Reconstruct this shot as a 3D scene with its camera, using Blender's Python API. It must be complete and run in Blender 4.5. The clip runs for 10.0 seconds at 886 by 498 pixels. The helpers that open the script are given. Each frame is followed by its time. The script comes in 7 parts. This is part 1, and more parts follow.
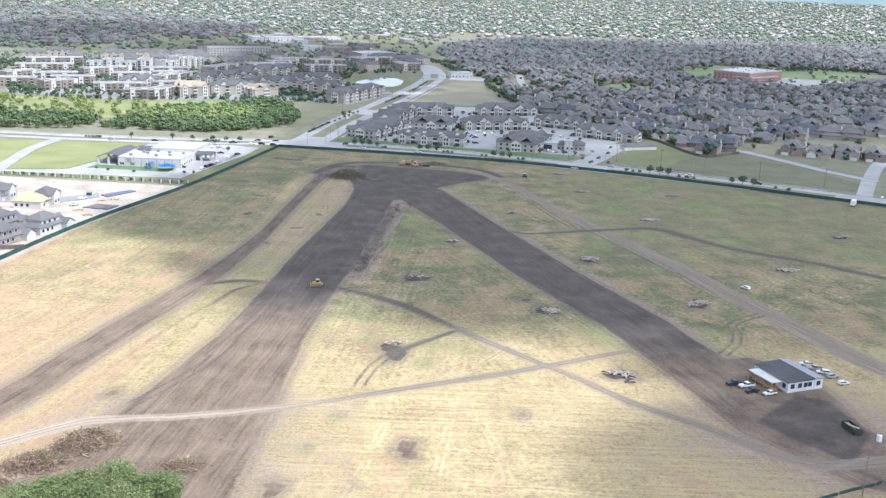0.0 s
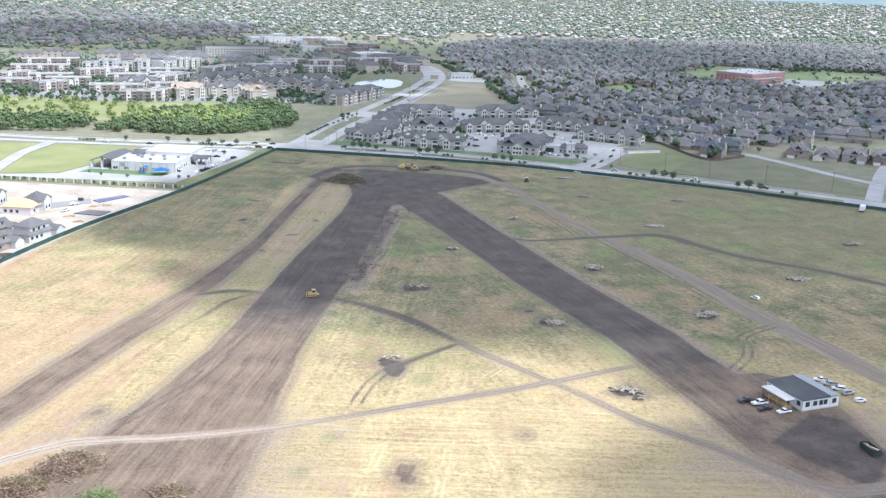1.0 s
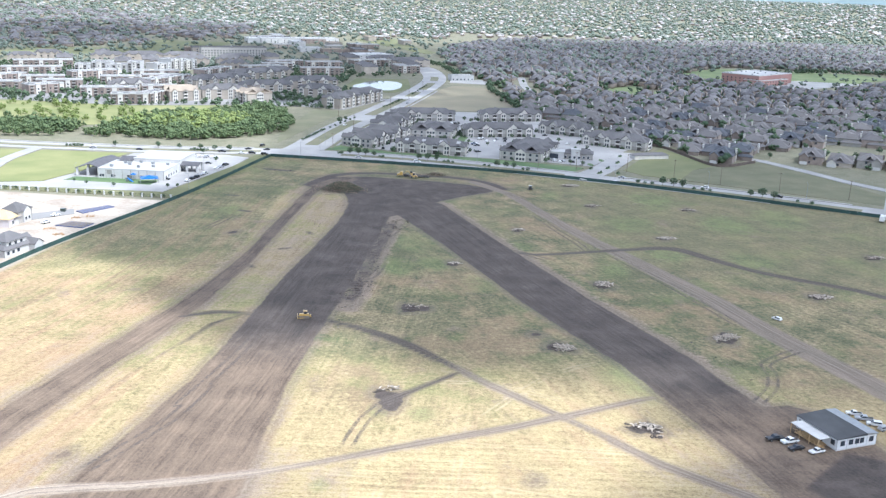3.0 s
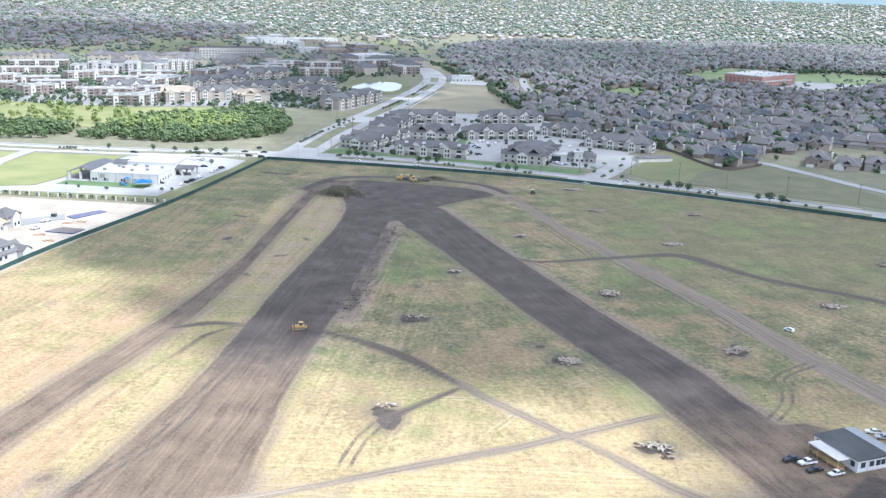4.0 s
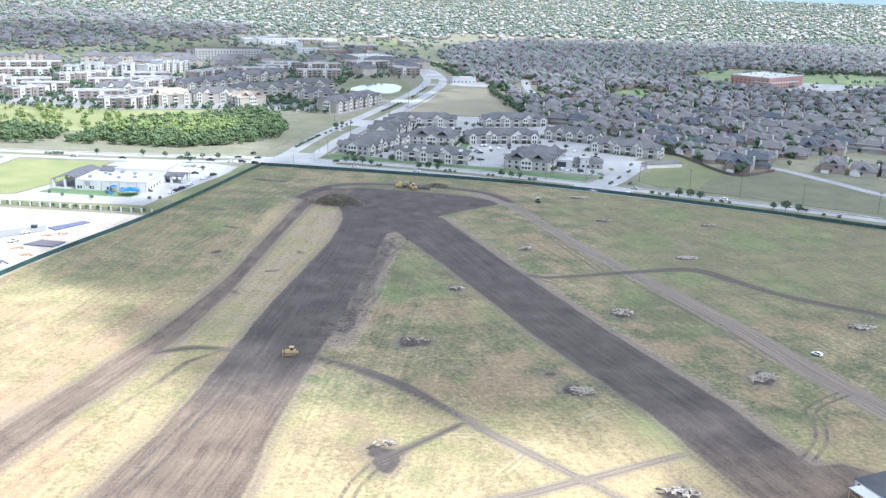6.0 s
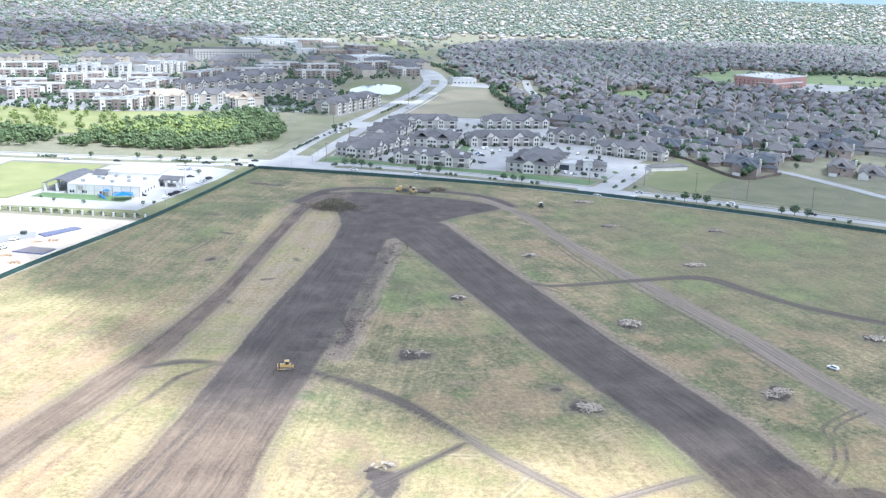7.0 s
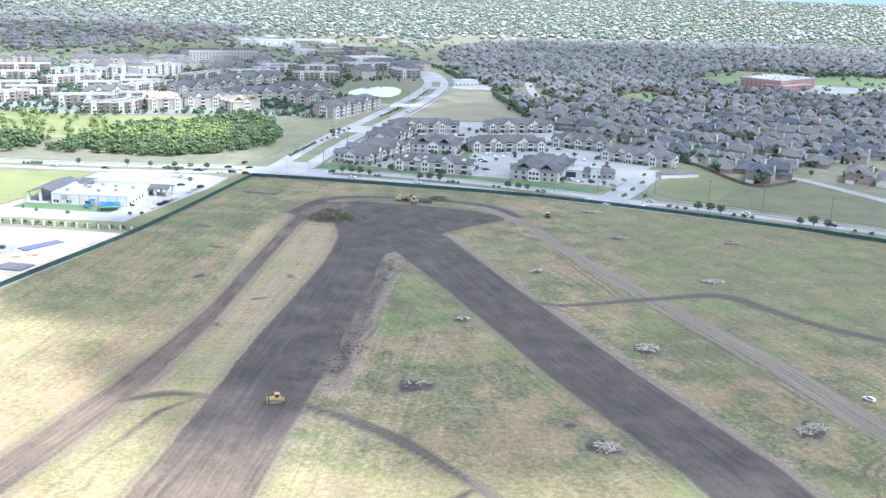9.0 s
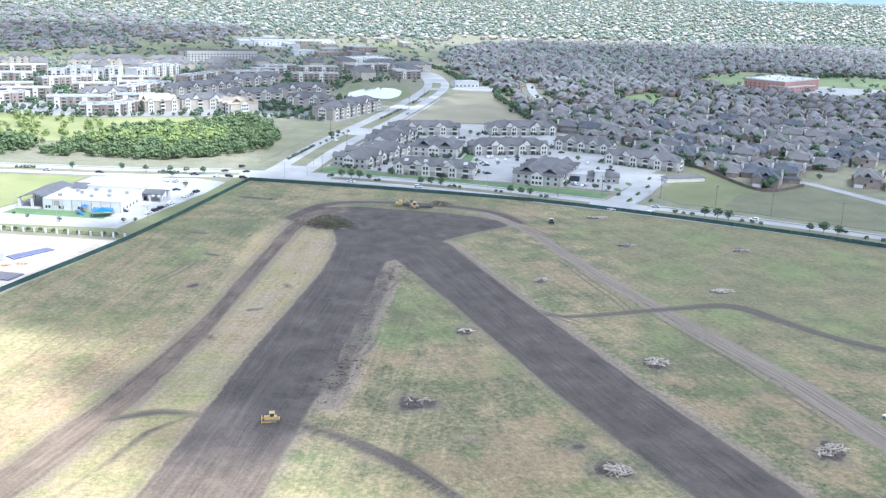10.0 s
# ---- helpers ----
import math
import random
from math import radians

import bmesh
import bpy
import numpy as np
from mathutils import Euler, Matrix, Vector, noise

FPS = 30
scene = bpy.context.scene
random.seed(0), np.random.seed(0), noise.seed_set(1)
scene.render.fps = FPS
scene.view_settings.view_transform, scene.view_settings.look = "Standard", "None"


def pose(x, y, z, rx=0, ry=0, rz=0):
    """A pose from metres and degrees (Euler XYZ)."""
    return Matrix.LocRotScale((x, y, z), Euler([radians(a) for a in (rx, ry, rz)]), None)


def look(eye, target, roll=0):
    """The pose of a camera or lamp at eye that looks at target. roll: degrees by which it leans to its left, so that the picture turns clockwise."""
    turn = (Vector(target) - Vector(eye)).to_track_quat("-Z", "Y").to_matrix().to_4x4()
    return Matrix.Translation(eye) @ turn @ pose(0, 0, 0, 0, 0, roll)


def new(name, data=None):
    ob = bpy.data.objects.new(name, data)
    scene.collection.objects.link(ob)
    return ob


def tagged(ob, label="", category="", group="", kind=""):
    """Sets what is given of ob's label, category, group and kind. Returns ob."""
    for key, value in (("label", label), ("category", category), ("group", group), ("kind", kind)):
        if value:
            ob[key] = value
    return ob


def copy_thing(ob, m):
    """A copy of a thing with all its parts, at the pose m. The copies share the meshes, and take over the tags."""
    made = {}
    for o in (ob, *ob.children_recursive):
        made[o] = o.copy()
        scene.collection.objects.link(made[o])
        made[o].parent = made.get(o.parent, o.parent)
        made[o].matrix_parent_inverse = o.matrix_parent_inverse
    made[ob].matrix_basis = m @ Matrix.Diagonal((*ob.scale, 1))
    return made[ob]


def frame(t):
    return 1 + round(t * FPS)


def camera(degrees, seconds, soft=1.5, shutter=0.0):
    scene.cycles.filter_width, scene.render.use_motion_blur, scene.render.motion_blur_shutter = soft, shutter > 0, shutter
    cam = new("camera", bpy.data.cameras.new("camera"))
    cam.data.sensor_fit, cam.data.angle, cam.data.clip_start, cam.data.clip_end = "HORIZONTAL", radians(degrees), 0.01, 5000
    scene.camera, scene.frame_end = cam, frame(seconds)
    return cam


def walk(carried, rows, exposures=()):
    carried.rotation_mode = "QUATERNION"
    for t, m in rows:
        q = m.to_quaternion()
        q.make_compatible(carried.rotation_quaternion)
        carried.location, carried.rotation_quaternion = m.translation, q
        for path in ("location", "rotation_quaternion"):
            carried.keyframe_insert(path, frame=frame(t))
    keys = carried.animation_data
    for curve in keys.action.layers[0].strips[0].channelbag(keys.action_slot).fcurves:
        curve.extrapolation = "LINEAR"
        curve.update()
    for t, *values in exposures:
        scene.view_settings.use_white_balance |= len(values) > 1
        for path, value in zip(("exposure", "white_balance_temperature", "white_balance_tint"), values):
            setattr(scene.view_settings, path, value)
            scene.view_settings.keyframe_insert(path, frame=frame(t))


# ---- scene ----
# camera: a drone flying level and straight ahead, about 120 m up
cam = camera(48.27, 10.0, soft=1.3)
PITCH, ROLL = 15.32, 1.9
ROWS = [
    (0.0, -0.03, 0.11, 119.88), (1.0, -0.20, 12.96, 120.04), (2.0, -0.41, 25.86, 120.00),
    (3.0, -0.68, 38.80, 119.80), (4.0, -1.00, 51.73, 119.48), (5.0, -1.38, 64.66, 119.11),
    (6.0, -1.83, 77.56, 118.74), (7.0, -2.36, 90.41, 118.41), (8.0, -2.96, 103.18, 118.20),
    (9.0, -3.65, 115.87, 118.12), (10.0, -4.43, 128.43, 118.19),
]
walk(cam, [(t, look((x, y, z), (x, y + math.cos(radians(PITCH)), z - math.sin(radians(PITCH))), ROLL)) for t, x, y, z in ROWS],
     [(0.0, 1.18, 5640, 10), (10.0, 1.55, 5400, 8)])

# daylight: a high sun from the right and slightly behind, broken cumulus
SUN = Vector((0.45, -0.28, 0.85)).normalized()
world = bpy.data.worlds.new("sky")
scene.world = world
world.use_nodes = True
wn, wl = world.node_tree.nodes, world.node_tree.links
sky = wn.new("ShaderNodeTexSky")
sky.sky_type, sky.sun_disc = "NISHITA", False
sky.sun_elevation, sky.sun_rotation = math.asin(SUN.z), math.atan2(SUN.x, SUN.y)
sky.air_density, sky.dust_density = 1.0, 2.0
haze = wn.new("ShaderNodeHueSaturation")
haze.inputs["Saturation"].default_value = 0.38
wl.new(sky.outputs[0], haze.inputs["Color"])
wl.new(haze.outputs[0], wn["Background"].inputs[0])
wn["Background"].inputs[1].default_value = 0.15
sun = new("sun", bpy.data.lights.new("sun", "SUN"))
sun.data.energy, sun.data.angle, sun.data.color = 2.2, radians(0.55), (1.0, 0.96, 0.90)
sun.matrix_world = look(SUN * 3000, (0, 0, 0))

# ---- materials ----
class Nodes:
    """Small helper for building node materials."""

    def __init__(self, name):
        self.mat = bpy.data.materials.new(name)
        self.mat.use_nodes = True
        self.tree = self.mat.node_tree
        self.bsdf = self.tree.nodes["Principled BSDF"]
        self.where = self.node("ShaderNodeTexCoord").outputs["Object"]

    def node(self, kind):
        return self.tree.nodes.new(kind)

    def put(self, socket, value):
        if isinstance(value, bpy.types.NodeSocket):
            self.tree.links.new(value, socket)
        elif isinstance(value, (tuple, list)) and len(value) == 3 and len(socket.default_value) == 4:
            socket.default_value = (*value, 1)
        else:
            socket.default_value = value

    def noise(self, scale, detail=4.0, rough=0.55, where=None, distort=0.0):
        n = self.node("ShaderNodeTexNoise")
        self.put(n.inputs["Vector"], where or self.where)
        n.inputs["Scale"].default_value, n.inputs["Detail"].default_value = scale, detail
        n.inputs["Roughness"].default_value, n.inputs["Distortion"].default_value = rough, distort
        return n.outputs[0]

    def math(self, op, a, b=0.0, c=0.0):
        n = self.node("ShaderNodeMath")
        n.operation = op
        for i, value in enumerate((a, b, c)):
            self.put(n.inputs[i], value)
        return n.outputs[0]

    def ramp(self, value, low, high, a=0.0, b=1.0):
        n = self.node("ShaderNodeMapRange")
        for i, x in enumerate((value, low, high, a, b)):
            self.put(n.inputs[i], x)
        return n.outputs[0]

    def mix(self, factor, a, b, blend="MIX"):
        n = self.node("ShaderNodeMix")
        n.data_type, n.blend_type = "RGBA", blend
        self.put(n.inputs[0], factor)
        self.put(n.inputs[6], a)
        self.put(n.inputs[7], b)
        return n.outputs[2]

    def attr(self, name):
        n = self.node("ShaderNodeAttribute")
        n.attribute_name = name
        return n.outputs["Fac"]

    def vector(self, x, y, z=0.0):
        n = self.node("ShaderNodeCombineXYZ")
        for i, value in enumerate((x, y, z)):
            self.put(n.inputs[i], value)
        return n.outputs[0]

    def mapped(self, rz=0.0, scale=(1, 1, 1)):
        n = self.node("ShaderNodeMapping")
        self.put(n.inputs[0], self.where)
        n.inputs["Rotation"].default_value = (0, 0, radians(rz))
        n.inputs["Scale"].default_value = scale
        return n.outputs[0]

    def random(self):
        return self.node("ShaderNodeObjectInfo").outputs["Random"]

    def island(self):
        return self.node("ShaderNodeNewGeometry").outputs["Random Per Island"]

    def bump(self, height, strength=0.4, distance=0.1):
        n = self.node("ShaderNodeBump")
        n.inputs["Strength"].default_value, n.inputs["Distance"].default_value = strength, distance
        self.put(n.inputs["Height"], height)
        self.put(self.bsdf.inputs["Normal"], n.outputs[0])

    def done(self, colour, rough=0.85, metal=0.0):
        self.put(self.bsdf.inputs["Base Color"], colour)
        self.put(self.bsdf.inputs["Roughness"], rough)
        self.put(self.bsdf.inputs["Metallic"], metal)
        return self.mat


def surface(name, a, b, scale=0.5, rough=0.85, metal=0.0, vary=0.0, per="object", fine=6.0, bump=0.2):
    """A surface between two colours, with broad stains, fine grain and a shift from piece to piece."""
    n = Nodes(name)
    broad = n.ramp(n.noise(scale), 0.35, 0.65)
    grain = n.noise(fine, 3.0)
    colour = n.mix(broad, a, b)
    colour = n.mix(n.ramp(grain, 0.3, 0.7, 0.0, 0.25), colour, tuple(x * 0.6 for x in a))
    if vary:
        r = n.random() if per == "object" else n.island()
        shade = n.ramp(r, 0.0, 1.0, 1 - vary, 1 + vary)
        colour = n.mix(1.0, colour, n.vector(shade, shade, shade), "MULTIPLY")
    if bump:
        n.bump(grain, bump, 0.05)
    return n.done(colour, rough, metal)


CONCRETE = surface("pale_concrete", (0.42, 0.405, 0.385), (0.325, 0.315, 0.30), 0.05, 0.9, fine=1.2)
CONCRETE_OLD = surface("worn_concrete", (0.30, 0.29, 0.275), (0.235, 0.23, 0.22), 0.04, 0.9, fine=0.8)
KERB = surface("kerb_concrete", (0.44, 0.43, 0.40), (0.36, 0.35, 0.34), 0.3, 0.9)
PAINT = surface("road_paint", (0.75, 0.74, 0.70), (0.6, 0.6, 0.57), 0.6, 0.8)
LAWN = surface("mown_lawn", (0.15, 0.165, 0.07), (0.21, 0.205, 0.10), 0.03, 0.95, fine=1.5, bump=0.4)
PASTURE = surface("sunlit_pasture", (0.20, 0.22, 0.08), (0.29, 0.285, 0.12), 0.03, 0.95, fine=1.0, bump=0.4)
LAWN_LUSH = surface("watered_lawn", (0.095, 0.16, 0.065), (0.155, 0.215, 0.095), 0.09, 0.95, fine=1.5, bump=0.4)
ROUGH_GRASS = surface("grey_green_rough_grass", (0.135, 0.138, 0.075), (0.19, 0.178, 0.105), 0.06, 0.95, fine=0.7, bump=0.5)
# distant lawn, its base colour brightened to hold haze and sun
PLAYING = surface("haze_brightened_lawn", (0.17, 0.22, 0.09), (0.24, 0.28, 0.12), 0.03, 0.95, fine=1.0, bump=0.4)
MEADOW = surface("dry_meadow", (0.28, 0.24, 0.16), (0.22, 0.20, 0.13), 0.02, 0.95, fine=0.7, bump=0.4)
VERGE = surface("verge_grass", (0.22, 0.205, 0.125), (0.165, 0.17, 0.095), 0.05, 0.95, fine=1.0, bump=0.4)
def shingles():
    """Shingle roofs, from house to house grey, brownish or dark slate."""
    n = Nodes("grey_shingles")
    r, grain = n.random(), n.noise(3.0, 3.0)
    colour = n.mix(n.ramp(r, 0.0, 0.84), (0.135, 0.128, 0.128), (0.20, 0.184, 0.174))
    colour = n.mix(n.ramp(r, 0.85, 0.87), colour, (0.08, 0.09, 0.108))
    colour = n.mix(n.ramp(n.noise(0.15), 0.35, 0.65, 0.0, 0.3), colour, (0.16, 0.15, 0.145))
    colour = n.mix(n.ramp(grain, 0.3, 0.7, 0.0, 0.3), colour, (0.07, 0.068, 0.068))
    n.bump(grain, 0.2, 0.05)
    return n.done(colour, 0.9)


ROOF = shingles()
ROOF_FAR = surface("mixed_shingles", (0.15, 0.143, 0.145), (0.20, 0.188, 0.186), 0.05, 0.9, vary=0.28, per="island", fine=1.0, bump=0)
# far tan roofs, sunlight and haze put into their base colour
ROOF_SUN_HAZE = surface("sun_haze_paled_tan_shingles", (0.32, 0.30, 0.285), (0.46, 0.43, 0.41), 0.05, 0.9, vary=0.35, per="island", fine=1.0, bump=0)
ROOF_APT = surface("charcoal_shingles", (0.12, 0.115, 0.115), (0.16, 0.152, 0.15), 0.12, 0.9, vary=0.12, fine=3.0)
ROOF_TAN = surface("tan_shingles", (0.36, 0.30, 0.23), (0.30, 0.25, 0.20), 0.12, 0.9, fine=3.0)
ROOF_WHITE = surface("white_membrane", (0.52, 0.51, 0.49), (0.42, 0.415, 0.40), 0.08, 0.7, fine=1.0)
ROOF_GREY = surface("grey_flat_roof", (0.27, 0.26, 0.25), (0.20, 0.195, 0.19), 0.08, 0.8, vary=0.3, fine=1.0)
ROOF_SLATE = surface("dark_metal_roof", (0.085, 0.083, 0.09), (0.12, 0.117, 0.122), 0.3, 0.65, 0.0)
BRICK = surface("mixed_brick", (0.215, 0.17, 0.145), (0.31, 0.26, 0.225), 0.2, 0.9, vary=0.3, fine=4.0)
BRICK_FAR = surface("brick_and_stone", (0.24, 0.19, 0.155), (0.36, 0.31, 0.265), 0.05, 0.9, vary=0.35, per="island", fine=1.0, bump=0)
BRICK_RED = surface("red_brick", (0.32, 0.18, 0.155), (0.38, 0.225, 0.195), 0.05, 0.9, fine=1.0)
STONE = surface("grey_stone", (0.28, 0.265, 0.24), (0.37, 0.35, 0.32), 0.3, 0.9, vary=0.1, fine=3.0)
GREIGE = surface("pale_siding", (0.44, 0.42, 0.385), (0.37, 0.355, 0.33), 0.3, 0.9, vary=0.12, fine=3.0)
STUCCO = surface("cream_stucco", (0.62, 0.59, 0.53), (0.53, 0.505, 0.455), 0.2, 0.9, fine=3.0)
WHITE = surface("white_wall", (0.56, 0.55, 0.525), (0.47, 0.46, 0.445), 0.2, 0.8, fine=3.0)
TAN_WALL = surface("tan_wall", (0.42, 0.37, 0.31), (0.35, 0.31, 0.26), 0.2, 0.9, vary=0.2, fine=3.0)
GLASS = surface("dark_window_glass", (0.035, 0.045, 0.06), (0.05, 0.06, 0.075), 0.5, 0.12, bump=0)
# near-black, for painted balcony shade and for really dark parts
SHADE = surface("shade_and_dark_trim", (0.06, 0.055, 0.05), (0.08, 0.075, 0.07), 0.5, 0.9)
SCREEN = surface("green_mesh_screen", (0.02, 0.055, 0.048), (0.032, 0.072, 0.064), 0.6, 0.8, vary=0.2, fine=4.0)
STEEL = surface("galvanised_steel", (0.36, 0.37, 0.38), (0.28, 0.29, 0.30), 1.0, 0.45, 0.6)
BARK = surface("weathered_wood", (0.15, 0.115, 0.085), (0.21, 0.17, 0.13), 1.0, 0.95)
LUMBER = surface("new_lumber", (0.50, 0.33, 0.16), (0.58, 0.41, 0.22), 1.2, 0.8)
CEDAR = surface("stained_fence_boards", (0.105, 0.082, 0.07), (0.15, 0.118, 0.10), 0.4, 0.9, vary=0.15)
WATER = surface("still_water", (0.10, 0.12, 0.10), (0.13, 0.14, 0.11), 0.02, 0.08, bump=0)


def leaf_material(name, a, b, per="island"):
    n = Nodes(name)
    r = n.island() if per == "island" else n.random()
    colour = n.mix(r, a, b)
    colour = n.mix(n.ramp(n.noise(0.12, 2.0), 0.35, 0.65, 0.0, 0.5), colour, tuple(0.5 * (x + y) * 1.25 for x, y in zip(a, b)))
    n.put(n.bsdf.inputs["Specular IOR Level"], 0.2)
    return n.done(colour, 0.85)


LEAF = leaf_material("oak_leaves", (0.05, 0.082, 0.05), (0.105, 0.14, 0.078))
# light yellow-green scrub, lightened further for sun on the woods' middle
LEAF_LIGHT = leaf_material("sunlit_scrub_leaves", (0.135, 0.18, 0.06), (0.24, 0.28, 0.10))
LEAF_WOOD = leaf_material("scrub_leaves", (0.065, 0.10, 0.05), (0.15, 0.19, 0.085))
# paler, greyer leaves for distant trees: haze put into the base colour
LEAF_HAZE = leaf_material("haze_paled_leaves", (0.125, 0.155, 0.125), (0.20, 0.23, 0.185))


def field_material():
    """The cleared field: dry and green grass, tilled black clay, dirt tracks, mowing lines."""
    n = Nodes("cleared_field")

    def off(value, gain):
        return n.math("MULTIPLY", n.math("SUBTRACT", value, 0.5), gain)

    def total(*values):
        out = values[0]
        for value in values[1:]:
            out = n.math("ADD", out, value)
        return out

    big, mid, small = n.noise(0.018, 3.0), n.noise(0.075, 6.0, 0.62), n.noise(0.6, 6.0, 0.68)
    tuft = n.noise(1.7, 6.0, 0.75)
    ragged = total(off(mid, 3.2), off(small, 1.8), off(tuft, 1.2))
    # faint lines left by machines, along the strips or, in the south, across the field
    mow = n.node("ShaderNodeMix")
    n.put(mow.inputs[0], n.attr("south"))
    n.put(mow.inputs[2], n.noise(1.0, 6.0, 0.72, n.vector(n.math("MULTIPLY", n.attr("across"), 0.6), n.math("MULTIPLY", n.attr("along"), 0.012)), 0.25))
    n.put(mow.inputs[3], n.noise(1.0, 5.0, 0.7, n.mapped(6, (0.022, 0.8, 1)), 0.2))
    crossed = n.node("ShaderNodeMix")
    n.put(crossed.inputs[0], n.ramp(n.noise(0.02, 3.0), 0.47, 0.56))
    n.tree.links.new(mow.inputs[3].links[0].from_socket, crossed.inputs[2])
    n.put(crossed.inputs[3], n.noise(1.0, 5.0, 0.7, n.mapped(-58, (0.03, 0.75, 1)), 0.2))
    n.tree.links.new(crossed.outputs[0], mow.inputs[3])
    lines = mow.outputs[0]
    # broad swaths where the machines went to and fro
    broad = n.noise(1.0, 6.0, 0.68, n.vector(n.math("MULTIPLY", n.attr("across"), 0.17), n.math("MULTIPLY", n.attr("along"), 0.005)), 0.15)
    west = n.attr("ruddy")
    grit = n.noise(3.6, 4.0, 0.75)
    fine = total(off(tuft, 1.3), off(grit, 0.9), off(small, 1.1), off(mid, 0.7), off(lines, 0.75))
    # grass
    lean = n.attr("lean")
    patchy = total(off(big, 2.2), off(mid, 1.5), off(small, 0.9), off(lines, 0.45), n.math("MULTIPLY", off(broad, 1.6), n.ramp(west, 0.0, 0.2, 0.15, 1.0)))
    dry = n.math("ADD", n.attr("dry"), n.math("MULTIPLY", patchy, lean))
    green = n.mix(n.ramp(total(n.math("MULTIPLY", fine, n.ramp(lean, 0.3, 1.0, 0.7, 1.0)), 0.5), 0.2, 0.85), (0.072, 0.078, 0.037), (0.215, 0.195, 0.098))
    green = n.mix(n.ramp(n.noise(0.03, 6.0, 0.65), 0.5, 0.66, 0.0, 0.75), green, n.mix(n.ramp(small, 0.3, 0.7), (0.135, 0.155, 0.055), (0.205, 0.225, 0.085)))
    green = n.mix(n.ramp(n.attr("dry"), 0.35, 0.6, 0.0, 0.85), green, n.mix(n.ramp(total(fine, 0.5), 0.1, 0.9), (0.19, 0.175, 0.07), (0.37, 0.335, 0.15)))
    straw = n.mix(n.ramp(total(fine, 0.5), 0.1, 0.9), (0.205, 0.15, 0.078), (0.55, 0.435, 0.22))
    straw = n.mix(n.ramp(total(n.noise(0.03, 4.0, 0.6), west, off(broad, 1.5)), 0.5, 0.9, 0.0, 0.9), straw, n.mix(n.ramp(total(fine, 0.5), 0.1, 0.9), (0.27, 0.17, 0.095), (0.50, 0.345, 0.20)))
    ochre = n.mix(n.ramp(total(fine, 0.5), 0.2, 0.8), (0.15, 0.12, 0.065), (0.37, 0.295, 0.165))
    straw = n.mix(n.ramp(n.attr("dry"), 0.3, 0.6), ochre, straw)
    grass = n.mix(n.ramp(dry, 0.15, 0.9), green, straw)
    # lush new growth in patches
    lush = n.ramp(total(n.attr("lush"), off(mid, 2.2), off(small, 0.8), off(lines, 0.4)), 0.1, 0.9, 0.0, 0.75)
    grass = n.mix(lush, grass, n.mix(n.ramp(total(fine, 0.5), 0.1, 0.9), (0.10, 0.135, 0.048), (0.225, 0.25, 0.095)))
    drift = n.ramp(total(n.noise(0.022, 5.0, 0.62), off(mid, 0.5), n.math("MULTIPLY", off(broad, 1.6), n.ramp(n.attr("streaky"), 0.0, 1.0, 0.15, 1.0)), off(lines, 0.12)), 0.48, 0.62, 0.0, 0.85)
    grass = n.mix(n.math("MULTIPLY", n.math("MULTIPLY", drift, n.attr("lean")), n.ramp(dry, 0.5, 1.0, 1.0, 0.15)), grass, n.mix(n.ramp(total(fine, 0.5), 0.1, 0.9), (0.16, 0.112, 0.066), (0.365, 0.268, 0.152)))
    # pale mown swaths in the stubble
    swath = n.math("MULTIPLY", n.ramp(total(lines, off(tuft, 0.3)), 0.5, 0.64), n.attr("south"))
    grass = n.mix(n.math("MULTIPLY", swath, 0.26), grass, (0.57, 0.475, 0.265))
    # dark weeds and worn spots
    weeds = n.noise(0.11, 6.0, 0.7)
    grass = n.mix(n.math("MULTIPLY", n.ramp(total(weeds, off(lines, 0.12)), 0.55, 0.68, 0.0, 0.7), n.ramp(n.attr("dry"), 0.4, 0.7, 1.0, 0.3)), grass, (0.10, 0.115, 0.05))
    worn = n.noise(0.055, 7.0, 0.72, n.mapped(20, (1, 0.8, 1)))
    grass = n.mix(n.ramp(worn, 0.585, 0.68, 0.0, 0.65), grass, n.mix(n.ramp(tuft, 0.35, 0.65), (0.15, 0.11, 0.08), (0.33, 0.25, 0.18)))
    # bare brown earth showing through thin grass
    thin = total(n.attr("thin"), off(mid, 1.4), off(lines, 0.6), off(small, 0.9), n.math("MULTIPLY", off(broad, 1.3), n.ramp(west, 0.0, 0.2, 0.4, 1.0)))
    earth = n.mix(n.ramp(total(fine, 0.5), 0.1, 0.9), (0.135, 0.10, 0.075), (0.375, 0.29, 0.21))
    grass = n.mix(n.ramp(thin, 0.35, 0.85, 0.0, 0.9), grass, earth)
    # faint pale wheel lines in the stubble
    faint = n.math("ABSOLUTE", n.math("SUBTRACT", n.math("ABSOLUTE", n.attr("faint_across")), 0.9))
    faint = n.math("MULTIPLY", n.ramp(n.math("ADD", faint, off(tuft, 0.8)), 0.1, 0.6, 1.0, 0.0), n.math("MULTIPLY", n.ramp(mid, 0.38, 0.58, 0.0, 0.5), n.attr("faint_on")))
    grass = n.mix(faint, grass, n.mix(n.ramp(big, 0.4, 0.6), (0.56, 0.47, 0.29), (0.44, 0.36, 0.23)))
    # tilled clay with streaks along the blade's way
    streak = n.noise(1.0, 7.0, 0.75, n.vector(n.math("MULTIPLY", n.math("ADD", n.attr("across"), off(mid, 3.0)), 0.45), n.math("MULTIPLY", n.attr("along"), 0.022)))
    clods = n.noise(1.1, 7.0, 0.75)
    mixed = n.node("ShaderNodeMix")
    n.put(mixed.inputs[0], n.attr("churned"))
    n.put(mixed.inputs[2], streak)
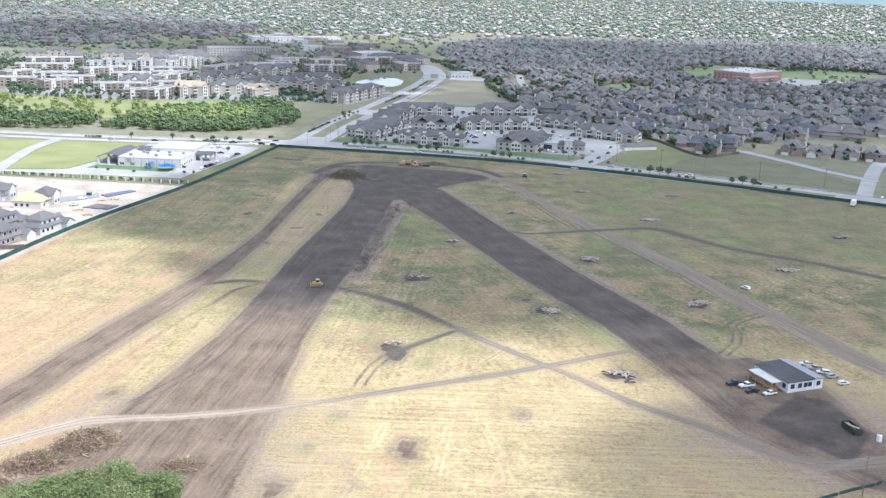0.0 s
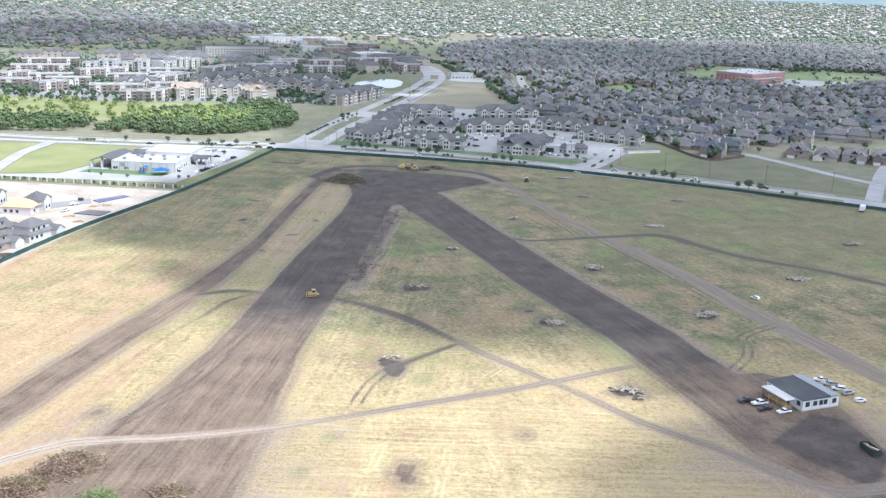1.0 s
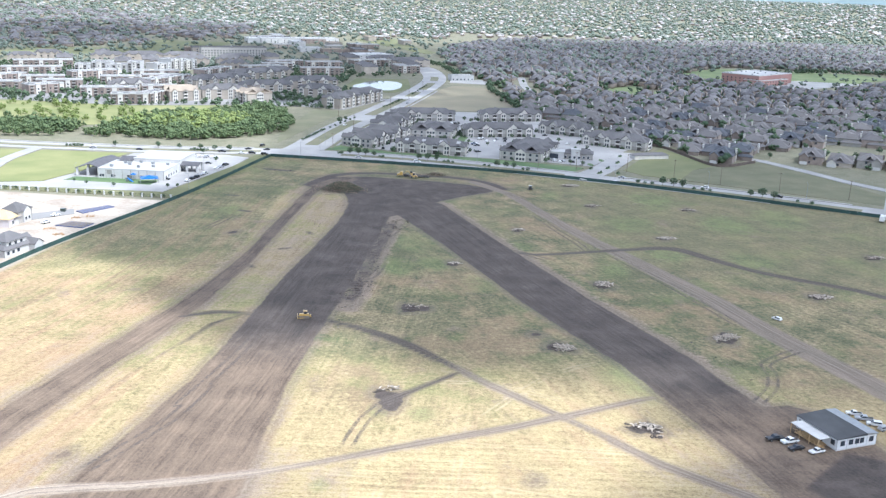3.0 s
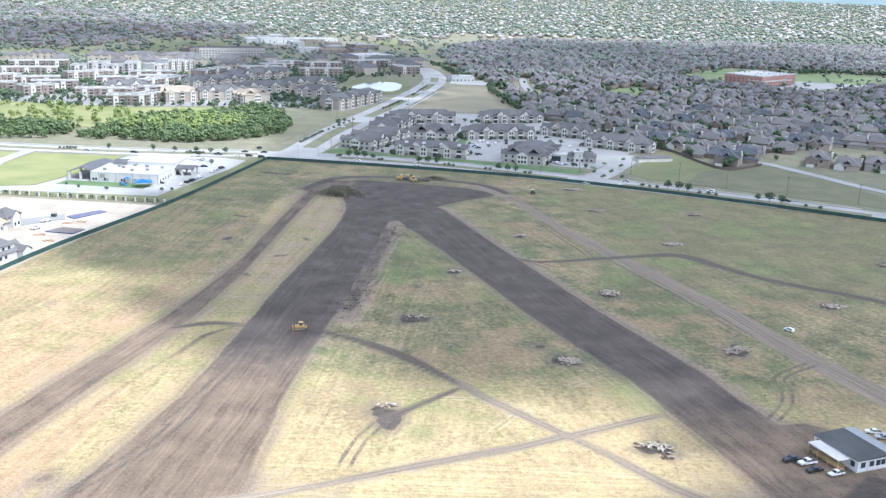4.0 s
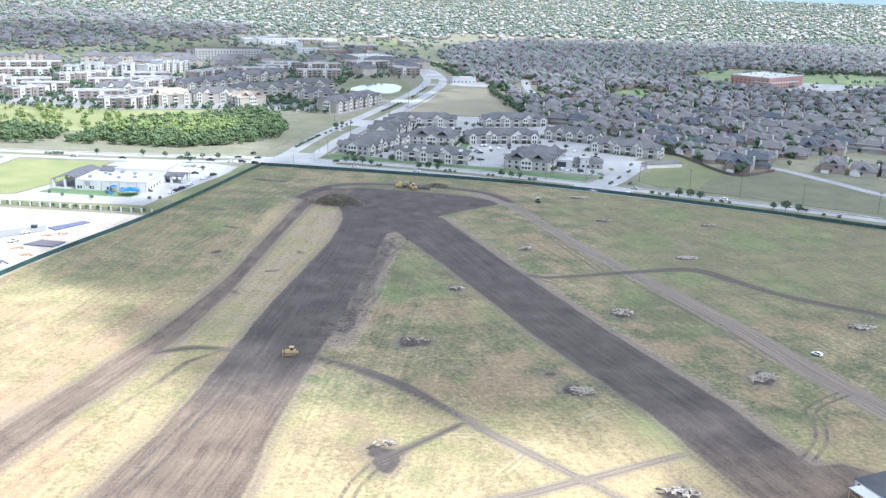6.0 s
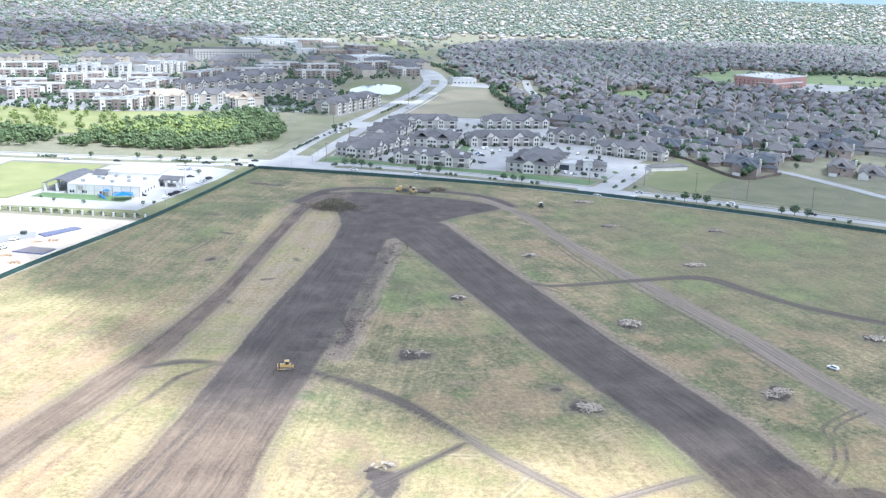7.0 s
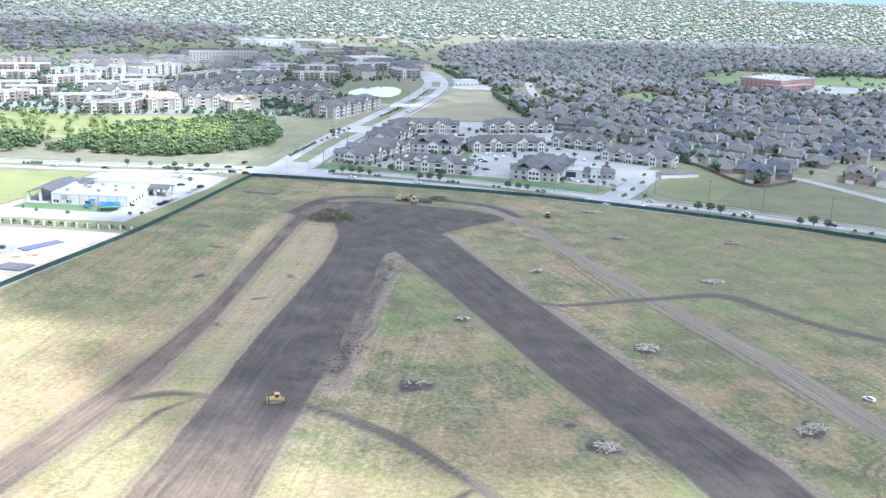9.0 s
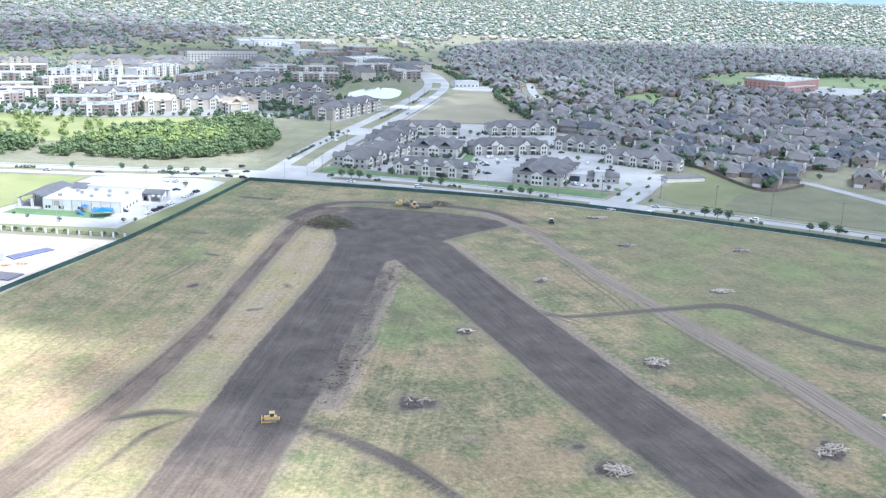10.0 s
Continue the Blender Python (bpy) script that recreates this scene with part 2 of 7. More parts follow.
    n.put(mixed.inputs[3], n.math("SUBTRACT", n.noise(0.12, 8.0, 0.72), 0.02))
    streak = mixed.outputs[0]
    comb = n.noise(1.0, 6.0, 0.7, n.vector(n.math("MULTIPLY", n.math("ADD", n.attr("across"), off(mid, 1.5)), 1.15), n.math("MULTIPLY", n.attr("along"), 0.016)))
    rough = total(streak, off(clods, 0.7), off(mid, 0.6), off(comb, 0.5))
    scratch = n.noise(1.0, 6.0, 0.72, n.vector(n.math("MULTIPLY", n.attr("across"), 1.5), n.math("MULTIPLY", n.attr("along"), 0.03)))
    scratch = n.math("MULTIPLY", n.ramp(total(scratch, off(tuft, 0.35), off(mid, 0.5)), 0.55, 0.72), n.math("SUBTRACT", 1.0, n.attr("churned")))
    soil = n.mix(n.ramp(rough, 0.25, 0.78), (0.042, 0.033, 0.028), (0.118, 0.093, 0.075))
    soil = n.mix(n.ramp(n.noise(0.06, 5.0, 0.65), 0.52, 0.75, 0.0, 0.5), soil, (0.15, 0.12, 0.10))
    # lighter brown clay, also carrying the sunlight on the southern strips
    brown = n.mix(n.math("MAXIMUM", n.ramp(rough, 0.22, 0.8), n.math("MULTIPLY", scratch, 0.95)), (0.075, 0.053, 0.037), (0.275, 0.2, 0.137))
    soil = n.mix(n.math("MULTIPLY", scratch, 0.45), soil, (0.19, 0.156, 0.128))
    soil = n.mix(n.ramp(total(n.attr("brown"), off(big, 0.8), off(mid, 0.5)), 0.2, 0.9), soil, brown)
    colour = n.mix(n.ramp(n.math("ADD", n.attr("bare"), ragged), -0.5, 0.5), grass, soil)
    # scraped rims beside the strips, clods and pale crumbs
    rim = n.ramp(n.math("ABSOLUTE", n.math("ADD", n.attr("bare"), n.math("ADD", n.math("MULTIPLY", ragged, 0.8), 1.2))), 0.0, 2.4, 0.5, 0.0)
    colour = n.mix(rim, colour, n.mix(n.ramp(clods, 0.42, 0.6), (0.085, 0.066, 0.052), (0.24, 0.195, 0.15)))
    # wheel tracks: two ruts and the trodden ground between them
    soft = total(n.math("MULTIPLY", ragged, 0.34), off(n.noise(0.5, 6.0, 0.75), 1.5))
    rut = n.noise(1.0, 6.0, 0.7, n.vector(n.math("MULTIPLY", n.attr("rut_across"), 1.7), n.math("MULTIPLY", n.attr("rut_along"), 0.03)))
    pair = n.math("ABSOLUTE", n.math("SUBTRACT", n.math("ABSOLUTE", n.math("ADD", n.attr("rut_across"), off(mid, 1.2))), 0.95))
    pair = n.math("MULTIPLY", n.ramp(n.math("ADD", pair, off(tuft, 0.5)), 0.15, 0.55, 1.0, 0.0), n.ramp(small, 0.35, 0.55, 0.3, 1.0))
    worn_in = n.ramp(total(rut, off(tuft, 0.4)), 0.3, 0.7)
    dirt = n.mix(n.attr("pale"), n.mix(worn_in, (0.115, 0.09, 0.071), (0.33, 0.265, 0.205)), n.mix(worn_in, (0.21, 0.165, 0.12), (0.57, 0.47, 0.365)))
    dirt = n.mix(n.math("MULTIPLY", pair, 0.55), dirt, (0.13, 0.098, 0.078))
    colour = n.mix(n.ramp(n.math("ADD", n.attr("track"), soft), -0.9, 0.9, 0.0, 0.92), colour, dirt)
    dark = n.mix(n.ramp(total(rut, off(tuft, 0.5)), 0.32, 0.66), (0.034, 0.028, 0.025), (0.15, 0.12, 0.096))
    colour = n.mix(n.ramp(n.math("ADD", n.attr("dark_track"), soft), -0.8, 0.8, 0.0, 0.92), colour, dark)
    # pressed double ruts of single machines
    groove = n.math("ABSOLUTE", n.math("SUBTRACT", n.math("ABSOLUTE", n.math("ADD", n.attr("groove_across"), off(mid, 0.6))), 1.5))
    groove = n.math("MULTIPLY", n.ramp(n.math("ADD", groove, off(tuft, 0.9)), 0.35, 0.85, 1.0, 0.0), n.math("MULTIPLY", n.ramp(total(small, off(mid, 0.8)), 0.35, 0.6, 0.1, 0.85), n.attr("groove_on")))
    colour = n.mix(groove, colour, n.mix(n.ramp(tuft, 0.4, 0.65), (0.055, 0.044, 0.037), (0.17, 0.135, 0.105)))
    # land outside the field
    land = n.mix(n.ramp(mid, 0.35, 0.65), (0.16, 0.16, 0.095), (0.23, 0.21, 0.14))
    land = n.mix(n.ramp(small, 0.5, 0.75, 0.0, 0.4), land, (0.30, 0.28, 0.22))
    colour = n.mix(n.attr("town"), colour, land)
    lot = n.mix(n.ramp(n.math("ADD", mid, n.math("MULTIPLY", small, 0.4)), 0.45, 0.9), (0.55, 0.49, 0.41), (0.32, 0.26, 0.20))
    colour = n.mix(n.ramp(n.math("ADD", n.attr("lot"), n.math("MULTIPLY", ragged, 0.4)), -1.5, 1.5), colour, lot)
    n.bump(total(n.math("MULTIPLY", clods, 0.8), n.math("MULTIPLY", streak, 0.6), n.math("MULTIPLY", tuft, 0.4)), 0.7, 0.4)
    return n.done(colour, 0.97)


FIELD = field_material()

# ---- geometry helpers ----
class Shape:
    """Collects vertices and faces of one part."""

    def __init__(self):
        self.v, self.f = [], []

    def add(self, verts, faces):
        k = len(self.v)
        self.v += [tuple(p) for p in verts]
        self.f += [tuple(i + k for i in f) for f in faces]
        return self

    def box(self, x0, x1, y0, y1, z0, z1, taper=0.0):
        t = taper
        return self.add([(x0, y0, z0), (x1, y0, z0), (x1, y1, z0), (x0, y1, z0),
                         (x0 + t, y0 + t, z1), (x1 - t, y0 + t, z1), (x1 - t, y1 - t, z1), (x0 + t, y1 - t, z1)],
                        [(3, 2, 1, 0), (4, 5, 6, 7), (0, 1, 5, 4), (1, 2, 6, 5), (2, 3, 7, 6), (3, 0, 4, 7)])

    def hip(self, x0, x1, y0, y1, z, rise, over=0.5, thick=0.25):
        """A hipped roof on a rectangle, with its eaves' board."""
        x0, x1, y0, y1 = x0 - over, x1 + over, y0 - over, y1 + over
        if x1 - x0 >= y1 - y0:
            h = (y1 - y0) / 2
            a, b = (x0 + h * 0.95, (y0 + y1) / 2), (x1 - h * 0.95, (y0 + y1) / 2)
        else:
            h = (x1 - x0) / 2
            a, b = ((x0 + x1) / 2, y0 + h * 0.95), ((x0 + x1) / 2, y1 - h * 0.95)
        low = [(x0, y0), (x1, y0), (x1, y1), (x0, y1)]
        v = [(*p, z - thick) for p in low] + [(*p, z) for p in low] + [(*a, z + rise), (*b, z + rise)]
        f = [(3, 2, 1, 0), (0, 1, 5, 4), (1, 2, 6, 5), (2, 3, 7, 6), (3, 0, 4, 7)]
        f += [(4, 5, 9, 8), (5, 6, 9), (6, 7, 8, 9), (7, 4, 8)] if x1 - x0 >= y1 - y0 else [(4, 5, 8), (5, 6, 9, 8), (6, 7, 9), (7, 4, 8, 9)]
        return self.add(v, f)

    def gable(self, x0, x1, y0, y1, z, rise, over=0.4, thick=0.2, along="y"):
        """A gabled roof with its ridge along x or y."""
        x0, x1, y0, y1 = x0 - over, x1 + over, y0 - over, y1 + over
        if along == "y":
            m = (x0 + x1) / 2
            v = [(x0, y0, z), (m, y0, z + rise), (x1, y0, z), (x0, y1, z), (m, y1, z + rise), (x1, y1, z)]
        else:
            m = (y0 + y1) / 2
            v = [(x0, y1, z), (x0, m, z + rise), (x0, y0, z), (x1, y1, z), (x1, m, z + rise), (x1, y0, z)]
        v += [(a, b, c - thick) for a, b, c in v]
        return self.add(v, [(0, 3, 4, 1), (1, 4, 5, 2), (6, 7, 10, 9), (7, 8, 11, 10), (0, 1, 7, 6), (1, 2, 8, 7), (3, 9, 10, 4), (4, 10, 11, 5), (0, 6, 9, 3), (2, 5, 11, 8)])

    def tri_wall(self, x0, x1, y, z, rise, depth):
        """The triangle of wall under a gable that faces -y."""
        m = (x0 + x1) / 2
        return self.add([(x0, y, z), (x1, y, z), (m, y, z + rise), (x0, y + depth, z), (x1, y + depth, z), (m, y + depth, z + rise)],
                        [(0, 1, 2), (3, 5, 4), (0, 2, 5, 3), (1, 4, 5, 2), (0, 3, 4, 1)])

    def tube(self, a, b, r0, r1=None, sides=8, caps=True):
        r1 = r0 if r1 is None else r1
        a, b = Vector(a), Vector(b)
        q = (b - a).to_track_quat("Z", "Y")
        ring = [Vector((math.cos(2 * math.pi * i / sides), math.sin(2 * math.pi * i / sides), 0)) for i in range(sides)]
        v = [a + q @ (p * r0) for p in ring] + [b + q @ (p * r1) for p in ring]
        f = [(i, (i + 1) % sides, sides + (i + 1) % sides, sides + i) for i in range(sides)]
        if caps:
            f += [tuple(range(sides - 1, -1, -1)), tuple(range(sides, 2 * sides))]
        return self.add(v, f)

    def profile(self, points, x0, x1):
        """A side outline in y and z, drawn from x0 to x1."""
        k = len(points)
        v = [(x0, y, z) for y, z in points] + [(x1, y, z) for y, z in points]
        return self.add(v, [(i, (i + 1) % k, k + (i + 1) % k, k + i) for i in range(k)] + [tuple(range(k - 1, -1, -1)), tuple(range(k, 2 * k))])

    def lump(self, centre, size, rough=0.25, level=1, seed=0.0):
        """An uneven lump."""
        bm = bmesh.new()
        bmesh.ops.create_icosphere(bm, subdivisions=level, radius=1.0)
        v = []
        for p in bm.verts:
            q = p.co * (1 + rough * noise.noise(p.co * 1.7 + Vector((seed, seed * 1.3, seed * 0.7))) * 2)
            v.append((centre[0] + q.x * size[0], centre[1] + q.y * size[1], centre[2] + q.z * size[2]))
        f = [tuple(x.index for x in face.verts) for face in bm.faces]
        bm.free()
        return self.add(v, f)

    def turned(self, m):
        self.v = [tuple(m @ Vector(p)) for p in self.v]
        return self

    def mesh(self, name, mat, smooth=False):
        me = bpy.data.meshes.new(name)
        me.from_pydata(self.v, [], self.f)
        me.materials.append(mat)
        if smooth:
            me.shade_smooth()
        return me


def part(name, shape, mat, parent=None, label="", smooth=False):
    """One mesh object, under a thing or a part."""
    ob = new(name, shape if isinstance(shape, bpy.types.Mesh) else shape.mesh(name, mat, smooth))
    ob.parent = parent
    return tagged(ob, label)


def thing(name, label, category, group="", kind="", m=None):
    ob = new(name)
    ob.empty_display_size = 0.3
    if m is not None:
        ob.matrix_basis = m
    return tagged(ob, label, category, group, kind)


def placed(ob, m):
    ob.matrix_basis = m
    return ob


def big_mesh(name, v, tris, mat):
    """A mesh from arrays, for what is too many to be single objects."""
    me = bpy.data.meshes.new(name)
    k = tris.shape[1]
    me.vertices.add(len(v))
    me.vertices.foreach_set("co", v.astype(np.float32).ravel())
    me.loops.add(tris.size)
    me.loops.foreach_set("vertex_index", tris.astype(np.int32).ravel())
    me.polygons.add(len(tris))
    me.polygons.foreach_set("loop_start", np.arange(0, tris.size, k, dtype=np.int32))
    me.update(calc_edges=True)
    me.materials.append(mat)
    return me


def stamped(protos, spots):
    """Many copies of small triangle meshes: spots of (which, x, y, z, turn, sx, sy, sz)."""
    vs, ts, k = [], [], 0
    for which, x, y, z, turn, sx, sy, sz in spots:
        v, t = protos[which]
        c, s = math.cos(turn), math.sin(turn)
        p = v * (sx, sy, sz)
        vs.append(np.stack([p[:, 0] * c - p[:, 1] * s + x, p[:, 0] * s + p[:, 1] * c + y, p[:, 2] + z], 1))
        ts.append(t + k)
        k += len(v)
    return np.concatenate(vs), np.concatenate(ts)


def triangles(shape):
    t = []
    for f in shape.f:
        t += [(f[0], f[i], f[i + 1]) for i in range(1, len(f) - 1)]
    return np.array(shape.v, float), np.array(t, int)


def smooth_line(points, step=6.0):
    """A rounded line through some points, at even steps."""
    p = np.array(points, float)
    p = np.vstack([2 * p[0] - p[1], p, 2 * p[-1] - p[-2]])
    out = []
    for i in range(1, len(p) - 2):
        k = max(2, int(np.linalg.norm(p[i + 1] - p[i]) / step))
        for s in np.arange(k) / k:
            a, b, c, d = p[i - 1:i + 3]
            out.append(0.5 * (2 * b + (c - a) * s + (2 * a - 5 * b + 4 * c - d) * s * s + (3 * b - a - 3 * c + d) * s ** 3))
    return np.array(out + [p[-2]])


def beside(line, off):
    d = np.gradient(line, axis=0)
    d /= np.linalg.norm(d, axis=1)[:, None]
    return line + np.stack([d[:, 1], -d[:, 0]], 1) * off


def ribbon(name, line, left, right, z, mat, parent=None, depth=0.3, label=""):
    """A slab along a line between two offsets (to its right positive), with real edges."""
    a, b = beside(line, left), beside(line, right)
    s, k = Shape(), len(line)
    v = [(*p, z) for p in a] + [(*p, z) for p in b] + [(*p, z - depth) for p in a] + [(*p, z - depth) for p in b]
    f = []
    for i in range(k - 1):
        f += [(i, k + i, k + i + 1, i + 1), (i, i + 1, 2 * k + i + 1, 2 * k + i), (k + i, 3 * k + i, 3 * k + i + 1, k + i + 1)]
    f += [(0, 2 * k, 3 * k, k), (k - 1, 2 * k - 1, 4 * k - 1, 3 * k - 1)]
    return part(name, s.add(v, f), mat, parent, label)


def slab(name, points, z, mat, depth=0.3, parent=None, label=""):
    """A flat slab with a polygon's outline."""
    p = [tuple(q) for q in points]
    if sum(a[0] * b[1] - b[0] * a[1] for a, b in zip(p, p[1:] + p[:1])) < 0:
        p.reverse()
    k = len(p)
    s = Shape().add([(*q, z) for q in p] + [(*q, z - depth) for q in p], [tuple(range(k))] + [(i, k + i, k + (i + 1) % k, (i + 1) % k) for i in range(k)])
    return part(name, s, mat, parent, label)


def inside(poly, x, y):
    """Which points lie in a polygon."""
    x, y = np.asarray(x, float), np.asarray(y, float)
    r = np.zeros(x.shape, bool)
    for (ax, ay), (bx, by) in zip(poly, poly[1:] + poly[:1]):
        hit = (ay > y) != (by > y)
        r ^= hit & (x < (bx - ax) * (y - ay) / (by - ay + 1e-12) + ax)
    return r


def strip_distance(line, x, y):
    """Distance inside a strip of (x, y, half width) points: positive within; and across, along."""
    best = np.full(x.shape, -1e9)
    across, along, run = np.zeros(x.shape), np.zeros(x.shape), 0.0
    for (ax, ay, aw), (bx, by, bw) in zip(line, line[1:]):
        dx, dy = bx - ax, by - ay
        size = math.hypot(dx, dy)
        t = np.clip(((x - ax) * dx + (y - ay) * dy) / size ** 2, 0, 1)
        px, py = x - ax - t * dx, y - ay - t * dy
        d = aw + (bw - aw) * t - np.hypot(px, py)
        side = ((x - ax) * dy - (y - ay) * dx) / size
        near = d > best
        best, across, along = np.where(near, d, best), np.where(near, side, across), np.where(near, run + t * size, along)
        run += size
    return best, across, along


def polygon_distance(poly, x, y):
    d = np.full(x.shape, 1e9)
    for (ax, ay), (bx, by) in zip(poly, poly[1:] + poly[:1]):
        dx, dy = bx - ax, by - ay
        t = np.clip(((x - ax) * dx + (y - ay) * dy) / (dx * dx + dy * dy), 0, 1)
        d = np.minimum(d, np.hypot(x - ax - t * dx, y - ay - t * dy))
    return np.where(inside(poly, x, y), d, -d)

# ---- ground ----
FENCE_W = [(-190, 370), (-173, 462), (-145, 564), (-119, 698)]
FENCE_N = [(-119, 698), (-36, 684), (40, 667), (100, 644), (165, 612), (262, 558), (420, 466)]
BLADE_W = [(-40, 560, 13), (-42, 520, 12), (-51, 425, 14.5), (-57, 360, 14), (-61, 316, 15), (-66, 269, 19), (-73, 215, 25), (-84, 140, 30)]
BLADE_E = [(-16, 562, 16), (14, 485, 14), (44, 406, 14), (71, 344, 13), (87, 296, 13), (98, 262, 15), (118, 236, 15)]
HEAD = [(-85, 610), (-76, 634), (-49, 640), (-6, 632), (14, 625), (30, 614), (26, 606), (10, 592), (-3, 576), (-27, 538), (-52, 560), (-58, 590), (-70, 594)]
PAD = [(90, 308), (104, 313), (116, 303), (121, 284), (122, 262), (130, 240), (118, 233), (104, 239), (88, 260)]
HAUL_W = [(-60, 632, 4), (-75, 602, 4), (-80, 543, 3.8), (-84, 475, 3.8), (-87, 437, 4.2), (-94, 390, 5.4), (-101, 356, 6.2), (-111, 315, 6.5), (-118, 284, 6.8), (-125, 254, 7), (-160, 170, 7)]
RING = [(-78, 615, 4), (-70, 640, 3.5), (-45, 652, 3), (0, 647, 3), (24, 634, 3), (34, 616, 3)]
TRACKS = [
    [(0, 340, 1.2), (6, 332, 1.8), (14, 322, 2.0), (23, 312, 2.0), (33, 301, 1.8)],
    [(-150, 205, 2.6), (-113, 233, 2.6), (-96, 248, 2.4), (-74, 252, 1.9), (-44, 261, 1.6), (-13, 276, 1.8), (22, 292, 2.0), (56, 311, 1.6), (64, 315, 0.6)],
    [(16, 634, 3.0), (36, 603, 3.2), (51, 558, 3.6), (68, 508, 4.2), (83, 472, 4.8), (95, 442, 5.2), (107, 412, 5.4), (117, 380, 5.6), (125, 360, 5.6), (135, 334, 5.6), (145, 309, 5.6), (170, 270, 6)],
    [(32, 302, 1.4), (45, 288, 1.8), (58, 272, 2.2), (76, 257, 2.5), (88, 244, 2.6), (101, 236, 2.6), (120, 240, 2.8), (170, 252, 3)],
]
DARK_TRACKS = [
    [(-44, 376, 1.2), (-31, 369, 1.6), (-17, 358, 2.2), (-6, 347, 2.0), (4, 334, 1.0)], [(-40, 371, 0.4), (-28, 364, 0.6), (-14, 353, 0.9), (-2, 337, 0.3)],
    [(33, 476, 1.2), (42, 472, 1.6), (63, 478, 2.0), (86, 486, 2.2), (102, 491, 3.0), (112, 488, 3.4), (120, 477, 3.0), (131, 463, 2.6), (140, 454, 2.6), (152, 445, 2.6), (172, 433, 2.6), (192, 414, 2.6), (260, 372, 3)],
    [(-94, 373, 0.8), (-86, 378, 2.0), (-79, 380, 1.7), (-68, 378, 1.2)], [(-74, 376, 0.5), (-81, 367, 0.9), (-85, 352, 0.7), (-90, 338, 0.1), (-97, 312, 0.0), (-102, 285, -0.2)],
    [(-16, 306, 2.0), (-6, 317, 1.6), (5, 329, 0.9)],
    [(-115, 655, 1.8), (-104, 652, 2.6), (-96, 650, 1.4)],
    [(-107, 540, 1.4), (-102, 538, 1.8)], [(-122, 575, 1.2), (-116, 574, 1.6)],
    [(-74, 468, 1.2), (-70, 470, 1.0)], [(-66, 500, 1.2), (-64, 496, 1.2)], [(-82, 440, 1.3), (-80, 437, 1.0)],
]
PITS = [(-11, 391, 4.0), (4, 453, 2.2), (66, 428, 3.0), (40, 355, 3.4), (152, 422, 3.0), (108, 509, 2.6), (100, 369, 3.6), (58, 293, 3.4),
        (-15, 308, 4.2), (201, 486, 3.0), (81, 577, 2.4), (36, 516, 1.8), (75, 632, 2.6), (-8, 237, 3.2), (-39, 214, 2.4), (24, 261, 0.9), (33, 367, 1.6), (-101, 494, 1.8), (-76, 271, 1.0), (-95, 267, 1.6), (-46, 420, 2.0), (135, 575, 2.5), (86, 325, 1.6)]
LOT = [(-420, 330), (-184, 385), (-173, 462), (-151, 540), (-150, 556), (-250, 566), (-420, 590)]
STREET_N = [(-700, 690), (-400, 716), (-270, 711), (-190, 710), (-118, 717), (-60, 711), (0, 696), (62, 671), (100, 655), (160, 627), (262, 573), (420, 480), (900, 200)]


FAINT = [
    [(4, 280.5, 0), (16, 279, 0), (26, 279, 0), (50, 278, 0)], [(-24, 200, 0), (-20, 217, 0), (-13, 262, 0)], [(-2, 205, 0), (2, 240, 0), (5, 270, 0)], [(20, 205, 0), (16, 240, 0), (10, 262, 0)], [(-26, 262, 0), (10, 258, 0), (50, 246, 0)],
    [(-30, 236, 0), (0, 238, 0), (40, 232, 0)], [(-36, 216, 0), (0, 222, 0), (44, 216, 0)],
    [(-10, 320, 0), (12, 322, 0), (34, 312, 0)], [(14, 300, 0), (34, 330, 0), (52, 342, 0)],
]

GROOVES = [
    [(97, 316, 0), (104, 327, 0), (107, 338, 0), (107, 345, 0), (112, 351, 0), (121, 358, 0)], [(30, 478, 0), (36, 474, 0), (44, 466, 0)], [(48, 548, 0), (58, 512, 0), (63, 496, 0), (66, 482, 0)], [(72, 486, 0), (88, 446, 0), (101, 414, 0)],
    [(-24, 279, 0), (-21, 294, 0), (-16, 305, 0)], 
    [(-116, 500, 0), (-112, 512, 0), (-110, 522, 0)], [(70, 496, 0), (94, 430, 0), (109, 384, 0)], [(-74, 300, 0), (-66, 340, 0), (-62, 372, 0)], [(-31, 480, 0), (-26, 500, 0), (-20, 520, 0)],
    [(-36, 420, 0), (-29, 432, 0), (-27, 446, 0)], [(-86, 262, 0), (-74, 290, 0), (-70, 312, 0)], [(20, 600, 0), (36, 604, 0), (46, 590, 0)],
]
# patches of fresh growth: middle and radius
LUSH = [(-12, 485, 13), (-19, 443, 9), (-25, 424, 6), (16, 421, 10), (-112, 538, 9), (-121, 520, 10), (48, 424, 6), (97, 537, 14), (103, 478, 10), (140, 470, 12), (147, 543, 16), (34, 484, 8), (0, 500, 8),
        (-29, 255, 3), (-4, 221, 3), (-34, 236, 3), (-18, 300, 4), (-5, 298, 4), (62, 330, 12), (74, 450, 8), (180, 560, 16), (120, 600, 14), (60, 600, 8), (200, 440, 14), (-4, 452, 9)]


def axis(lo, hi, step, far_lo, far_hi):
    fine = list(np.arange(lo, hi, step))
    for sign, start, end in ((1, hi, far_hi), (-1, lo - step, far_lo)):
        x, d, more = start, step, []
        while sign * x < sign * end:
            more.append(x)
            x += sign * d
            d *= 1.10
        more.append(end)
        fine = more[::-1] + fine if sign < 0 else fine + more
    return np.array(fine)


def rise(x, y):
    """The far land climbs gently towards the horizon."""
    t = np.clip((np.hypot(x, y) - 2400) / 2400, 0, 1)
    return 62 * t * t * (3 - 2 * t) * (np.asarray(y) > 0)


